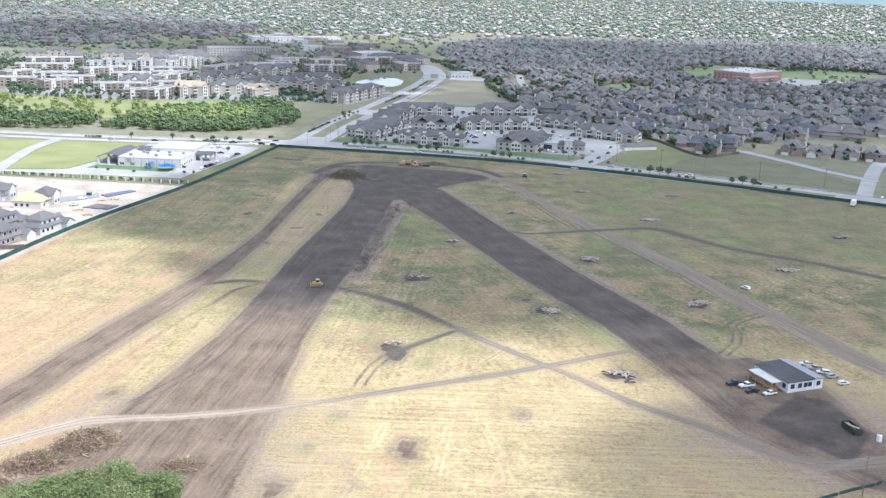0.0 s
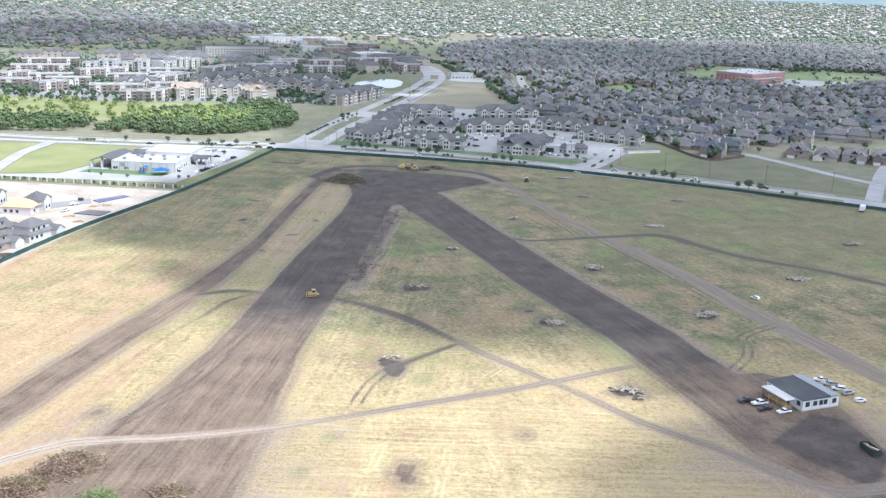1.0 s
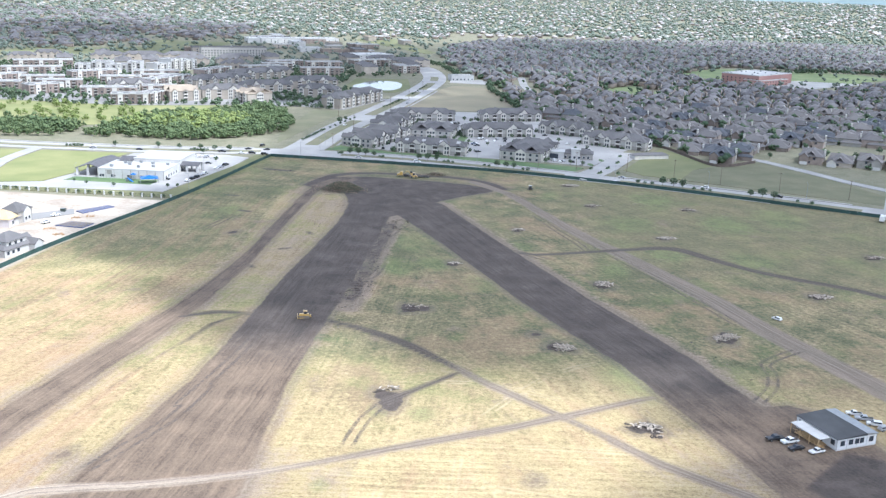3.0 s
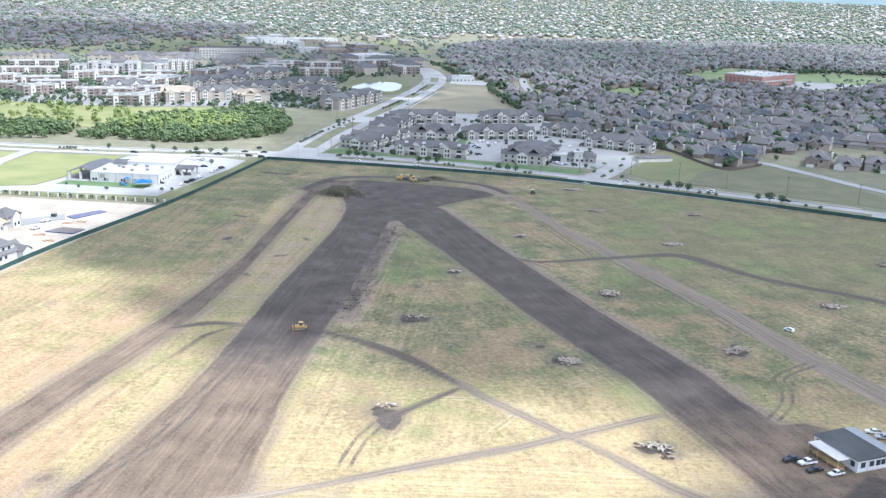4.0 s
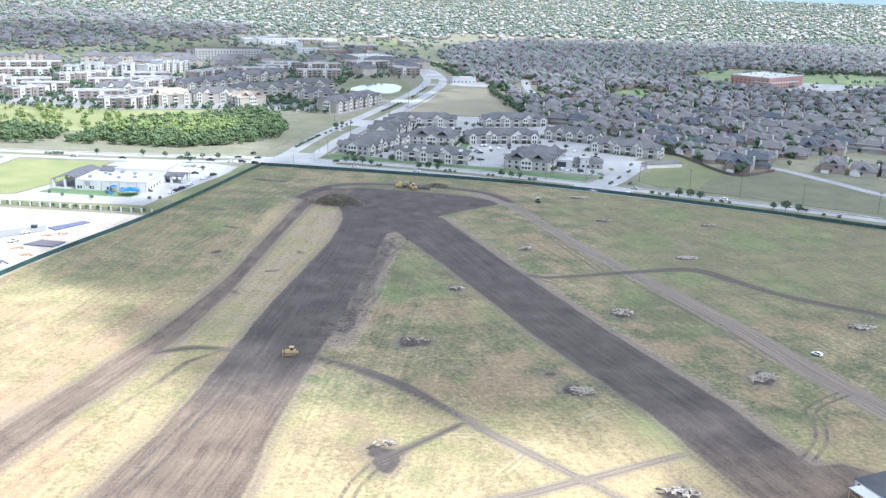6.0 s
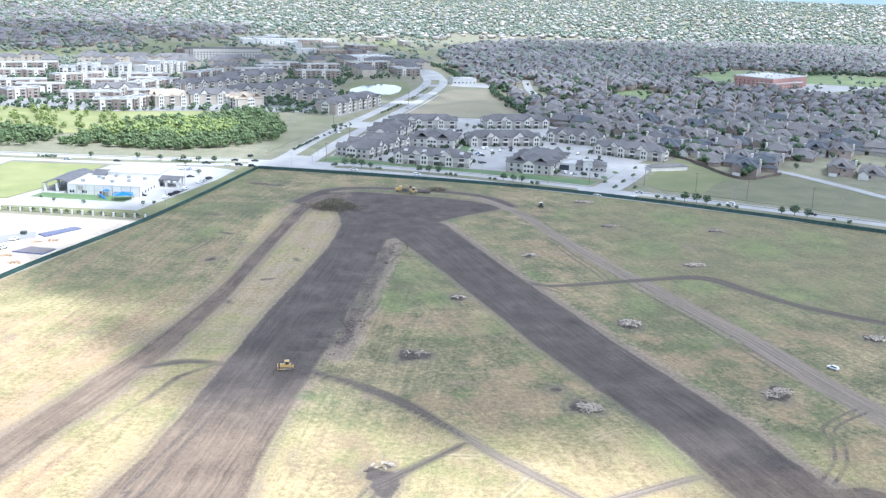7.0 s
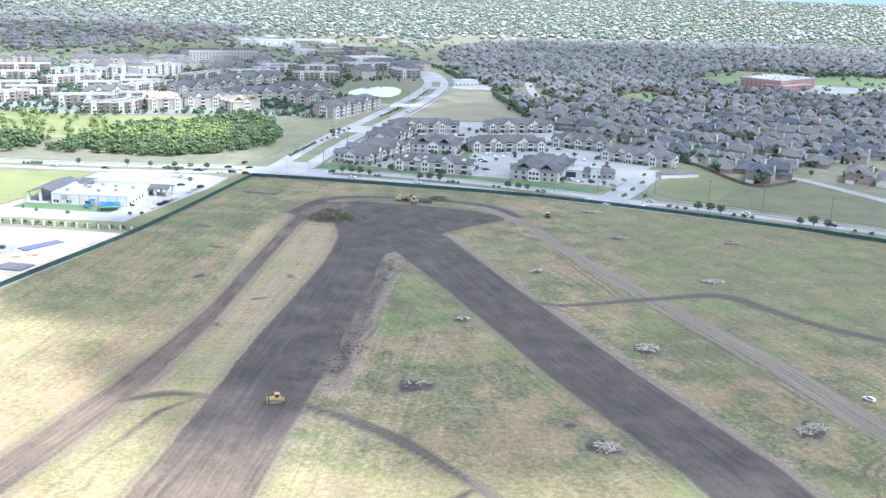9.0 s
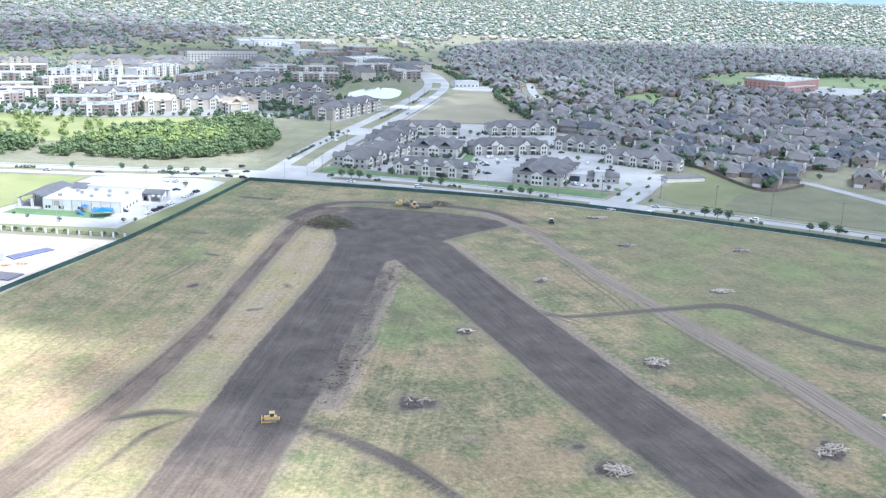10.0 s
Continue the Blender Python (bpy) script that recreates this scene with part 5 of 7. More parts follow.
for k in range(2600):
    x, y = r.uniform(-620, -40), r.uniform(940, 1500)
    if inside([(-420, 950), (-100, 955), (-60, 1060), (-120, 1110), (-120, 1250), (-40, 1280), (-50, 1480), (-420, 1460), (-620, 1400), (-540, 1180)], x, y) and min(math.hypot(x - q[0] - 14, y - q[1] - 6) for q in taken) > 17:
        s = r.uniform(0.55, 1.1)
        far_trees.append((r.randrange(6), x, y, 0, r.uniform(0, 6), s, s, s))
# trees beyond 1300 m take the leaf colour with haze painted in
for label, mat, some in (("dark green garden trees between the brick houses", LEAF, [p for p in far_trees if p[2] < 1300]), ("countless green garden trees between the houses", LEAF_HAZE, [p for p in far_trees if p[2] >= 1300])):
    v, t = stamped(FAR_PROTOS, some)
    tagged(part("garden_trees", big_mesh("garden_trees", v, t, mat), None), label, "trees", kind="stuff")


def row_of_trees(label, points, gap, size, mat, seed):
    """A belt of trees along a line."""
    q = random.Random(seed)
    line = smooth_line(points, gap)
    places = []
    for x, y in line:
        k = q.uniform(*size)
        places.append((q.randrange(5), x + q.uniform(-3, 3), y + q.uniform(-3, 3), 0, q.uniform(0, 6.3), k, k, k))
    v, t = stamped(WOOD_PROTOS, places)
    tagged(part("tree_belt", big_mesh("tree_belt", v, t, mat), None), label, "trees", kind="stuff")


q = random.Random(91)
beds = []
for m in YARD_BLOCKS:
    for k in range(46):
        side, run = q.choice((-2.6, 18.5, 20.0)), q.uniform(-2, 56)
        if q.random() < 0.25:
            side, run = q.uniform(0, 16), q.choice((-3.0, -2.2))
        p = m @ Vector((run, side, 0))
        if inside([(-78, 740), (66, 706), (120, 690), (150, 770), (110, 850), (80, 925), (-50, 900)], p.x, p.y):
            k_ = q.uniform(0.16, 0.42)
            beds.append((q.randrange(5), p.x, p.y, 0, q.uniform(0, 6.3), k_, k_, k_ * q.uniform(0.8, 1.5)))
v, t = stamped(WOOD_PROTOS, beds)
tagged(part("foundation_shrubs", big_mesh("foundation_shrubs", v, t, LEAF), None), "green shrubs planted along the apartment walls", "shrubs", kind="stuff")
row_of_trees("belt of dark garden trees beside the dry meadow", [(50, 1230), (46, 1150), (58, 1080), (66, 1010), (72, 985)], 4, (0.6, 1.0), LEAF, 31)
row_of_trees("belt of dark trees beside the curving avenue", [(-8, 1420), (4, 1370), (8, 1320), (16, 1285)], 4, (0.7, 1.1), LEAF, 32)
row_of_trees("belt of dark trees beside the curving avenue", [(-10, 1440), (-40, 1500), (-100, 1560)], 5, (0.7, 1.1), LEAF, 33)
row_of_trees("belt of dark trees among the houses", [(130, 1100), (200, 1090), (270, 1120), (330, 1180)], 5, (0.6, 1.0), LEAF, 41)
row_of_trees("belt of dark trees among the houses", [(200, 1500), (330, 1560), (480, 1620), (640, 1640)], 6, (0.7, 1.1), LEAF, 42)
row_of_trees("belt of dark trees behind the brick school", [(430, 1480), (560, 1540), (700, 1560), (860, 1700)], 6, (0.8, 1.2), LEAF, 43)
row_of_trees("belt of dark trees among the houses", [(420, 1180), (520, 1240), (600, 1300)], 6, (0.5, 0.9), LEAF, 44)
row_of_trees("hedge of trees inside the garden walls", [(120, 900), (150, 830), (163, 790)], 5, (0.4, 0.7), LEAF, 34)
row_of_trees("trees along the apartments' forecourts", [(-420, 950), (-330, 925), (-290, 930), (-230, 955), (-150, 962), (-108, 948)], 5, (0.45, 0.85), LEAF, 35)
row_of_trees("trees between the apartment blocks", [(-400, 1050), (-330, 1050), (-270, 1040), (-200, 1020), (-140, 1000), (-110, 1050)], 5, (0.5, 0.95), LEAF, 36)
row_of_trees("trees between the apartment blocks", [(-440, 1110), (-350, 1130), (-280, 1150), (-180, 1150), (-120, 1090)], 5, (0.5, 0.95), LEAF, 37)
row_of_trees("trees beyond the apartment blocks", [(-480, 1240), (-400, 1260), (-300, 1320), (-200, 1300), (-110, 1290)], 8, (0.5, 0.85), LEAF, 38)

# ring wall up to the horizon, distant haze painted on it as a glow
far = Nodes("glowing_haze")
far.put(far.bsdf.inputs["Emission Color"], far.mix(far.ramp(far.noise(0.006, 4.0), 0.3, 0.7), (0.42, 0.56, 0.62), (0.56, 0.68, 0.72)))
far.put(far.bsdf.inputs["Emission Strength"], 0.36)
HAZE_GLOW = far.done((0.1, 0.13, 0.13), 1.0)
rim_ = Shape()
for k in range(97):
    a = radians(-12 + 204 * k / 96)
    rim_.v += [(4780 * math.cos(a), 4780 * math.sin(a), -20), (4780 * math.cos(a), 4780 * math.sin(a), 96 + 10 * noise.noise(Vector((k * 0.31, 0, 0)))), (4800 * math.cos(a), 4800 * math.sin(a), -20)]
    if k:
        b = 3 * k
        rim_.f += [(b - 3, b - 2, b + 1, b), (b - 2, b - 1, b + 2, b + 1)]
tagged(part("backdrop", rim_, HAZE_GLOW), "ring wall along the horizon, painted as glowing pale blue haze", "backdrop", kind="structure")


# ---- vehicles ----
def paint(name, colour):
    return surface(name, colour, tuple(c * 0.9 for c in colour), 0.8, 0.3, 0.0, bump=0)


PAINTS = {"white": paint("white_paint", (0.78, 0.78, 0.77)), "black": paint("black_paint", (0.025, 0.026, 0.03)), "silver": paint("silver_paint", (0.38, 0.39, 0.41)),
          "red": paint("red_paint", (0.36, 0.04, 0.035)), "blue": paint("blue_paint", (0.05, 0.09, 0.2)), "yellow": paint("machine_yellow", (0.50, 0.33, 0.10)),
          "green": paint("dull_green_paint", (0.05, 0.068, 0.058))}
RUBBER = surface("black_rubber", (0.022, 0.022, 0.022), (0.04, 0.038, 0.035), 2.0, 0.9)
DUSTY = surface("dusty_track_steel", (0.17, 0.15, 0.13), (0.26, 0.23, 0.20), 1.5, 0.7, 0.3)
TYRE = Shape().tube((-0.13, 0, 0), (0.13, 0, 0), 0.38, sides=12).mesh("tyre", RUBBER)
RIM = Shape().tube((-0.14, 0, 0), (0.14, 0, 0), 0.21, sides=8).mesh("rim", STEEL)
LAMP_GLASS = surface("lamp_lens", (0.6, 0.6, 0.58), (0.5, 0.5, 0.5), 2.0, 0.2, bump=0)


def wheel(parent, x, y, r=0.38, rim=True):
    w = placed(part("wheel", TYRE, None, parent), pose(x, y, r) @ Matrix.Scale(r / 0.38, 4))
    if rim:
        part("rim", RIM, None, w)


def build_car(kind, colour, near=True):
    """A car, van or pickup that faces +y."""
    name = {"car": "car", "suv": "suv", "pickup": "pickup_truck"}[kind]
    t = thing(name, {"car": f"{colour} saloon car with dark windows", "suv": f"{colour} sport utility car with dark windows", "pickup": f"{colour} crew-cab pickup truck with open bed"}[kind], "car", "parked cars")
    mat = PAINTS[colour]
    if kind == "pickup":
        body = [(-2.9, 0.55), (-2.9, 1.1), (-0.95, 1.15), (1.2, 1.2), (2.75, 1.1), (2.9, 0.95), (2.9, 0.5)]
        cab, glass = [(-1.0, 1.1), (-0.85, 1.85), (0.55, 1.88), (1.25, 1.15)], [(-0.9, 1.2), (-0.8, 1.72), (0.5, 1.75), (1.1, 1.2)]
        w, wheels = 0.98, (1.85, -1.75)
    elif kind == "suv":
        body = [(-2.4, 0.5), (-2.45, 1.05), (1.1, 1.15), (2.3, 1.02), (2.42, 0.85), (2.42, 0.45)]
        cab, glass = [(-2.35, 1.05), (-2.1, 1.75), (0.35, 1.78), (1.2, 1.1)], [(-2.2, 1.15), (-2.0, 1.62), (0.3, 1.65), (1.05, 1.15)]
        w, wheels = 0.95, (1.5, -1.45)
    else:
        body = [(-2.3, 0.4), (-2.35, 0.9), (-1.6, 0.98), (0.95, 0.95), (2.2, 0.8), (2.35, 0.6), (2.35, 0.35)]
        cab, glass = [(-1.75, 0.92), (-1.05, 1.42), (0.1, 1.44), (1.05, 0.92)], [(-1.6, 0.98), (-1.0, 1.32), (0.08, 1.34), (0.92, 0.98)]
        w, wheels = 0.9, (1.4, -1.4)
    part("body", Shape().profile(body, -w, w), mat, t)
    part("cabin", Shape().profile(cab, -w * 0.88, w * 0.88), mat, t)
    part("side_glass", Shape().profile(glass, -w * 0.895, w * 0.895), GLASS, t)
    (ya, za), (yb, zb) = cab[2], cab[3]
    part("windscreen", Shape().add([(-w * 0.8, yb - 0.03, zb + 0.06), (w * 0.8, yb - 0.03, zb + 0.06), (w * 0.76, ya + 0.06, za - 0.03), (-w * 0.76, ya + 0.06, za - 0.03),
                                    (-w * 0.8, yb - 0.13, zb + 0.02), (w * 0.8, yb - 0.13, zb + 0.02), (w * 0.76, ya - 0.04, za - 0.07), (-w * 0.76, ya - 0.04, za - 0.07)],
                                   [(0, 1, 2, 3), (7, 6, 5, 4), (0, 4, 5, 1), (1, 5, 6, 2), (2, 6, 7, 3), (3, 7, 4, 0)]), GLASS, t)
    if kind == "pickup":
        part("bed", Shape().box(-0.8, 0.8, -2.75, -1.05, 0.9, 1.17), SHADE, t)
    for sx in (-1, 1):
        if near:
            part("headlight", Shape().box(sx * w * 0.72 - 0.18, sx * w * 0.72 + 0.18, body[-2][0] - 0.12, body[-2][0] + 0.02, body[-2][1] - 0.1, body[-2][1] + 0.06), LAMP_GLASS, t)
        for y in wheels:
            wheel(t, sx * (w - 0.1), y, rim=near)
    return t


FLEET = {}


def park(kind, colour, x, y, heading, z=0.0):
    """Set a vehicle down, its nose along the heading in degrees from east."""
    m = pose(x, y, z, 0, 0, heading - 90) @ Matrix.Scale(0.88 if y < 450 else 1.0, 4)
    key = (kind, colour, y < 450)
    if key in FLEET:
        return copy_thing(FLEET[key], m)
    FLEET[key] = placed(build_car(*key), m)
    return FLEET[key]


# beside the site office
for kind, colour, x, y, h in (("pickup", "black", 92.5, 288.5, 196), ("pickup", "white", 96, 287, 200), ("pickup", "black", 96.5, 283, 198), ("pickup", "white", 101.5, 281.5, 203),
                              ("pickup", "white", 121.5, 307, 170), ("pickup", "silver", 123, 303.4, 168), ("suv", "white", 124.6, 300, 165), ("suv", "silver", 126.4, 297, 20), ("suv", "white", 128, 291.5, 15),
                              ("suv", "white", 125.5, 391, 125)):
    park(kind, colour, x, y, h, -0.02)
# child care car park and streets
for kind, colour, x, y, h in (("car", "black", -165, 610, 5), ("car", "white", -152, 608, 80), ("suv", "black", -150.5, 613.5, 80), ("suv", "black", -149, 619, 80), ("car", "silver", -148, 625, 80), ("suv", "white", -147, 630, 80),
                              ("car", "white", -144, 648, 70), ("car", "silver", -142.5, 653, 70), ("suv", "black", -141, 660, 70), ("car", "black", -153, 664, 15), ("suv", "white", -164, 687, 80),
                              ("suv", "silver", -159.5, 686, 80), ("suv", "white", -155, 685, 80), ("pickup", "black", -172, 690, 80), ("car", "white", -168, 689, 80)):
    park(kind, colour, x, y, h, 0.09)
for kind, colour, x, y, h in (("pickup", "black", -154, 708, 0), ("car", "white", -140, 705, 0), ("suv", "black", -132, 738, 75), ("car", "black", -126, 722, 190), ("car", "black", -139, 722, 190),
                              ("suv", "black", -133, 706, -5), ("suv", "black", -124, 703, -5), ("car", "white", 86, 650.5, -25), ("suv", "white", 106, 644, -25), ("car", "silver", 112, 661, 155),
                              ("suv", "white", 159, 637, 152), ("pickup", "black", 198, 617, 152), ("car", "white", -60, 703, -15), ("suv", "white", -20, 693, -15), ("car", "black", -210, 706, 0), ("car", "silver", -242, 707, 0),
                              ("car", "white", -85, 850, 70), ("suv", "silver", -40, 1010, 80), ("car", "white", 264, 586, 60)):
    park(kind, colour, x, y, h, 0.06)
# apartments' car parks
for kind, colour, x, y, h in (("suv", "black", -46, 742, 90), ("car", "white", -30, 762, 100), ("car", "red", -24, 868, 60), ("suv", "white", -40, 838, 20), ("car", "silver", 12, 764, 100), ("car", "black", 22, 742, 20), ("suv", "white", 30, 790, 90),
                              ("car", "white", 36, 792, 90), ("suv", "black", 44, 794, 90), ("pickup", "white", 74, 716, 110), ("car", "silver", 80, 714, 110), ("suv", "black", 86, 712, 110), ("car", "white", 92, 790, 60),
                              ("car", "blue", 20, 775, 0), ("suv", "silver", 60, 780, 20), ("car", "black", 78, 830, 40)):
    park(kind, colour, x, y, h, 0.07)
grow = random.Random(77)
for x, y, h, n in ((-44, 760, 100, 5), (-36, 790, 100, 5), (-33, 825, 100, 4), (14, 738, 15, 3), (24, 800, 12, 9), (22, 770, 100, 4), (66, 740, 105, 3), (78, 712, -18, 6), (30, 888, 12, 6), (100, 760, 60, 3), (0, 880, 10, 4)):
    for k in range(n):
        if grow.random() < 0.75:
            a = radians(h - 90 if n > 5 else h)
            park(grow.choice(("car", "car", "suv", "pickup")), grow.choice(("white", "black", "silver", "white", "black", "silver")), x + k * 3.0 * math.cos(radians(h)) * (1 if n > 5 else 1), y + k * 3.0 * math.sin(radians(h)), h + 90, 0.07)
for x, y, rx, ry in ((6, 752, 4, 1.6), (16, 790, 4, 1.5), (52, 776, 2, 5), (98, 706, 2, 5), (108, 724, 1.8, 5), (-30, 776, 1.6, 4), (-26, 845, 1.6, 4), (60, 800, 5, 1.6), (88, 812, 3, 1.6), (20, 878, 4, 1.6)):
    ring = [(x + rx * math.cos(k * math.pi / 5), y + ry * math.sin(k * math.pi / 5)) for k in range(10)]
    tagged(slab("planting_island", ring, 0.2, LAWN_LUSH), "kerbed green planting island in the car park", "planting island", kind="structure")
for kind, colour, x, y, h in (("car", "white", -193, 514, 60), ("suv", "white", -192, 499, 60)):
    park(kind, colour, x, y, h, 0.07)


# ---- site office ----
def build_office():
    a = thing("site_office", "white modular site office with low grey roof", "office", m=pose(107.2, 282.8, 0, 0, 0, 21.5))
    W, D, H = 13.6, 16.0, 3.5
    part("wall", Shape().box(0, W, 0, D, 0.35, H), surface("white_metal_siding", (0.66, 0.67, 0.68), (0.58, 0.59, 0.60), 0.3, 0.6), a)
    part("skirt", Shape().box(0.05, W - 0.05, 0.05, D - 0.05, -0.15, 0.35), WHITE, a)
    felt = surface("dark_roof_felt", (0.055, 0.057, 0.06), (0.08, 0.082, 0.085), 0.15, 0.9)
    part("roof", Shape().add([(-0.3, -0.3, H), (W * 0.74, -0.3, H + 0.45), (W * 0.74, D + 0.3, H + 0.45), (-0.3, D + 0.3, H), (-0.3, -0.3, H - 0.12), (W * 0.74, -0.3, H - 0.12), (W * 0.74, D + 0.3, H - 0.12), (-0.3, D + 0.3, H - 0.12)],
                             [(0, 1, 2, 3), (7, 6, 5, 4), (0, 4, 5, 1), (1, 5, 6, 2), (2, 6, 7, 3), (3, 7, 4, 0)]), felt, a, "dark felt roof slope")
    part("roof", Shape().add([(W * 0.74, -0.3, H + 0.47), (W + 0.3, -0.3, H + 0.12), (W + 0.3, D + 0.3, H + 0.12), (W * 0.74, D + 0.3, H + 0.47), (W * 0.74, -0.3, H - 0.1), (W + 0.3, -0.3, H - 0.1), (W + 0.3, D + 0.3, H - 0.1), (W * 0.74, D + 0.3, H - 0.1)],
                             [(0, 1, 2, 3), (7, 6, 5, 4), (0, 4, 5, 1), (1, 5, 6, 2), (2, 6, 7, 3), (3, 7, 4, 0)]), STEEL, a, "pale metal roof slope")
    for k in range(5):
        part("seam", Shape().box(k * W / 4 - 0.05, k * W / 4 + 0.05, -0.04, 0.02, 0.35, H - 0.12), STEEL, a)
    for cx in (1.9, 4.7, 6.9, 8.5, 11.8):
        window(a, cx, 0, 1.3)
    window(a, 0, 1.6, 1.3, -90)
    window(a, 0, 14.2, 1.3, -90)
    part("door", Shape().box(-0.06, 0.03, 5.4, 6.4, 0.4, 2.5), SHADE, a)
    part("door", Shape().box(-0.06, 0.03, 10.0, 11.0, 0.4, 2.5), SHADE, a)
    for k in range(4):
        part("air_conditioner", Shape().box(k * 3.4 + 1.4, k * 3.4 + 2.2, D, D + 0.5, 0.6, 2.4), STEEL, a)
    part("canopy", Shape().box(-4.3, -0.35, 2.2, 13.6, 2.95, 3.1), WHITE, a, "white flat porch canopy")
    for px, py in ((-4.1, 2.4), (-4.1, 6.0), (-4.1, 9.8), (-4.1, 13.4)):
        part("post", Shape().box(px - 0.08, px + 0.08, py - 0.08, py + 0.08, -0.15, 2.95), LUMBER, a)
    deck = part("deck", Shape().box(-3.2, -0.08, 3.6, 12.4, 0.25, 0.4), LUMBER, a, "new lumber deck")
    for k in range(9):
        part("joist", Shape().box(-3.1, -0.2, 3.7 + k * 1.05, 3.8 + k * 1.05, -0.15, 0.25), LUMBER, deck)
    for z in (0.75, 1.2):
        part("rail", Shape().box(-3.24, -3.16, 3.6, 12.4, z, z + 0.12), LUMBER, deck)
    for k in range(8):
        part("baluster", Shape().box(-3.25, -3.15, 3.6 + k * 1.24, 3.7 + k * 1.24, 0.4, 1.3), LUMBER, deck)
    for side, y0 in ((-1, 3.6), (1, 12.4)):
        for k in range(3):
            part("step", Shape().box(-3.0, -1.2, y0 + side * (0.05 + k * 0.32) - 0.16, y0 + side * (0.05 + k * 0.32) + 0.16, 0.2 - k * 0.13, 0.26 - k * 0.13), LUMBER, deck)
        part("ramp_rail", Shape().box(-3.1, -3.0, min(y0, y0 + side * 1.3), max(y0, y0 + side * 1.3), 0.9, 1.0), LUMBER, deck)


build_office()


def build_dumpster():
    d = thing("dumpster", "open dark green steel dumpster with scrap", "dumpster", m=pose(117.5, 258, -0.02, 0, 0, 102))
    s = Shape().box(-3.2, 3.2, -1.15, 1.15, 0.15, 0.3)
    for q in ((-3.2, 3.2, -1.2, -1.12), (-3.2, 3.2, 1.12, 1.2), (-3.25, -3.17, -1.2, 1.2), (3.17, 3.25, -1.2, 1.2)):
        s.box(*q, 0.15, 1.6)
    part("body", s, PAINTS["green"], d)
    for k in range(7):
        for sy in (-1.27, 1.27):
            part("rib", Shape().box(-3.0 + k, -2.85 + k, sy - 0.06, sy + 0.06, 0.2, 1.6), PAINTS["green"], d)
    for k in range(10):
        part("plank", Shape().box(-1.3, 1.3, -0.12, 0.12, 0, 0.08).turned(pose(random.uniform(-1.6, 1.6), random.uniform(-0.5, 0.5), 1.0 + 0.06 * k, 0, random.uniform(-6, 6), random.uniform(-30, 30))), LUMBER if k % 3 else WHITE, d)


build_dumpster()
tank = thing("water_tank", "upright white plastic water tank", "tank", m=pose(122.5, 251.5, -0.05))
part("body", Shape().tube((0, 0, 0), (0, 0, 1.8), 0.72, 0.72, 16).tube((0, 0, 1.8), (0, 0, 2.1), 0.72, 0.3, 16), PAINTS["white"], tank)
part("lid", Shape().tube((0, 0, 2.1), (0, 0, 2.2), 0.25, 0.25, 10), SHADE, tank)


silt = thing("silt_fence", "low black silt fence with stakes along the site's edge", "fence")
for s, (x, y) in enumerate(smooth_line([(70, 203), (97, 219), (114, 227), (146, 242)], 2.5)):
    placed(part("sheet", Shape().box(0, 2.6, -0.03, 0.03, 0, 0.9), SCREEN, silt), pose(x, y, -0.05, 0, 0, 29 + random.uniform(-4, 4)))
    placed(part("stake", Shape().box(-0.04, 0.04, -0.04, 0.04, -0.2, 1.1), BARK, silt), pose(x, y, 0))


# ---- machines ----
def build_dozer(x, y, heading):
    d = thing("bulldozer", "yellow crawler bulldozer on tilled clay", "bulldozer", m=pose(x, y, -0.05, 0, 0, heading - 90))
    yel = PAINTS["yellow"]
    for sx in (-1, 1):
        tr = part("track", Shape().profile([(-1.7, 0.1), (-2.0, 0.5), (-1.7, 0.95), (1.4, 0.95), (1.75, 0.5), (1.4, 0.08)], sx * 1.05 - 0.28, sx * 1.05 + 0.28), DUSTY, d)
        for k in range(12):
            part("grouser", Shape().box(sx * 1.05 - 0.3, sx * 1.05 + 0.3, -1.6 + k * 0.26, -1.54 + k * 0.26, 0.94, 1.01), DUSTY, tr)
    part("hood", Shape().profile([(0.1, 0.8), (0.1, 1.75), (1.6, 1.62), (1.7, 0.8)], -0.6, 0.6), yel, d)
    part("frame", Shape().box(-0.75, 0.75, -1.8, 1.4, 0.5, 0.95), yel, d)
    cab = part("cab", Shape().box(-0.75, 0.75, -1.1, 0.1, 0.95, 1.7), yel, d)
    part("cab_glass", Shape().box(-0.7, 0.7, -1.05, 0.05, 1.7, 2.6, 0.06), GLASS, cab)
    part("cab_roof", Shape().box(-0.9, 0.9, -1.25, 0.25, 2.6, 2.74), yel, cab)
    part("fuel_tank", Shape().box(-0.7, 0.7, -1.8, -1.1, 0.95, 1.6), yel, d)
    part("exhaust", Shape().tube((0.3, 1.0, 1.6), (0.3, 1.0, 2.4), 0.06), RUBBER, d)
    part("blade", Shape().profile([(2.3, 0.05), (2.15, 0.6), (2.3, 1.25), (2.42, 1.25), (2.28, 0.6), (2.42, 0.05)], -1.75, 1.75), yel, d)
    for sx in (-1, 1):
        part("push_arm", Shape().tube((sx * 1.4, -0.2, 0.45), (sx * 1.4, 2.2, 0.4), 0.1), yel, d)
    part("ripper", Shape().box(-0.8, 0.8, -2.5, -2.2, 0.7, 1.1).box(-0.08, 0.08, -2.6, -2.4, 0.1, 0.9).box(-0.6, -0.4, -2.2, -1.7, 0.7, 0.9).box(0.4, 0.6, -2.2, -1.7, 0.7, 0.9), yel, d)


build_dozer(-50, 376, 190)


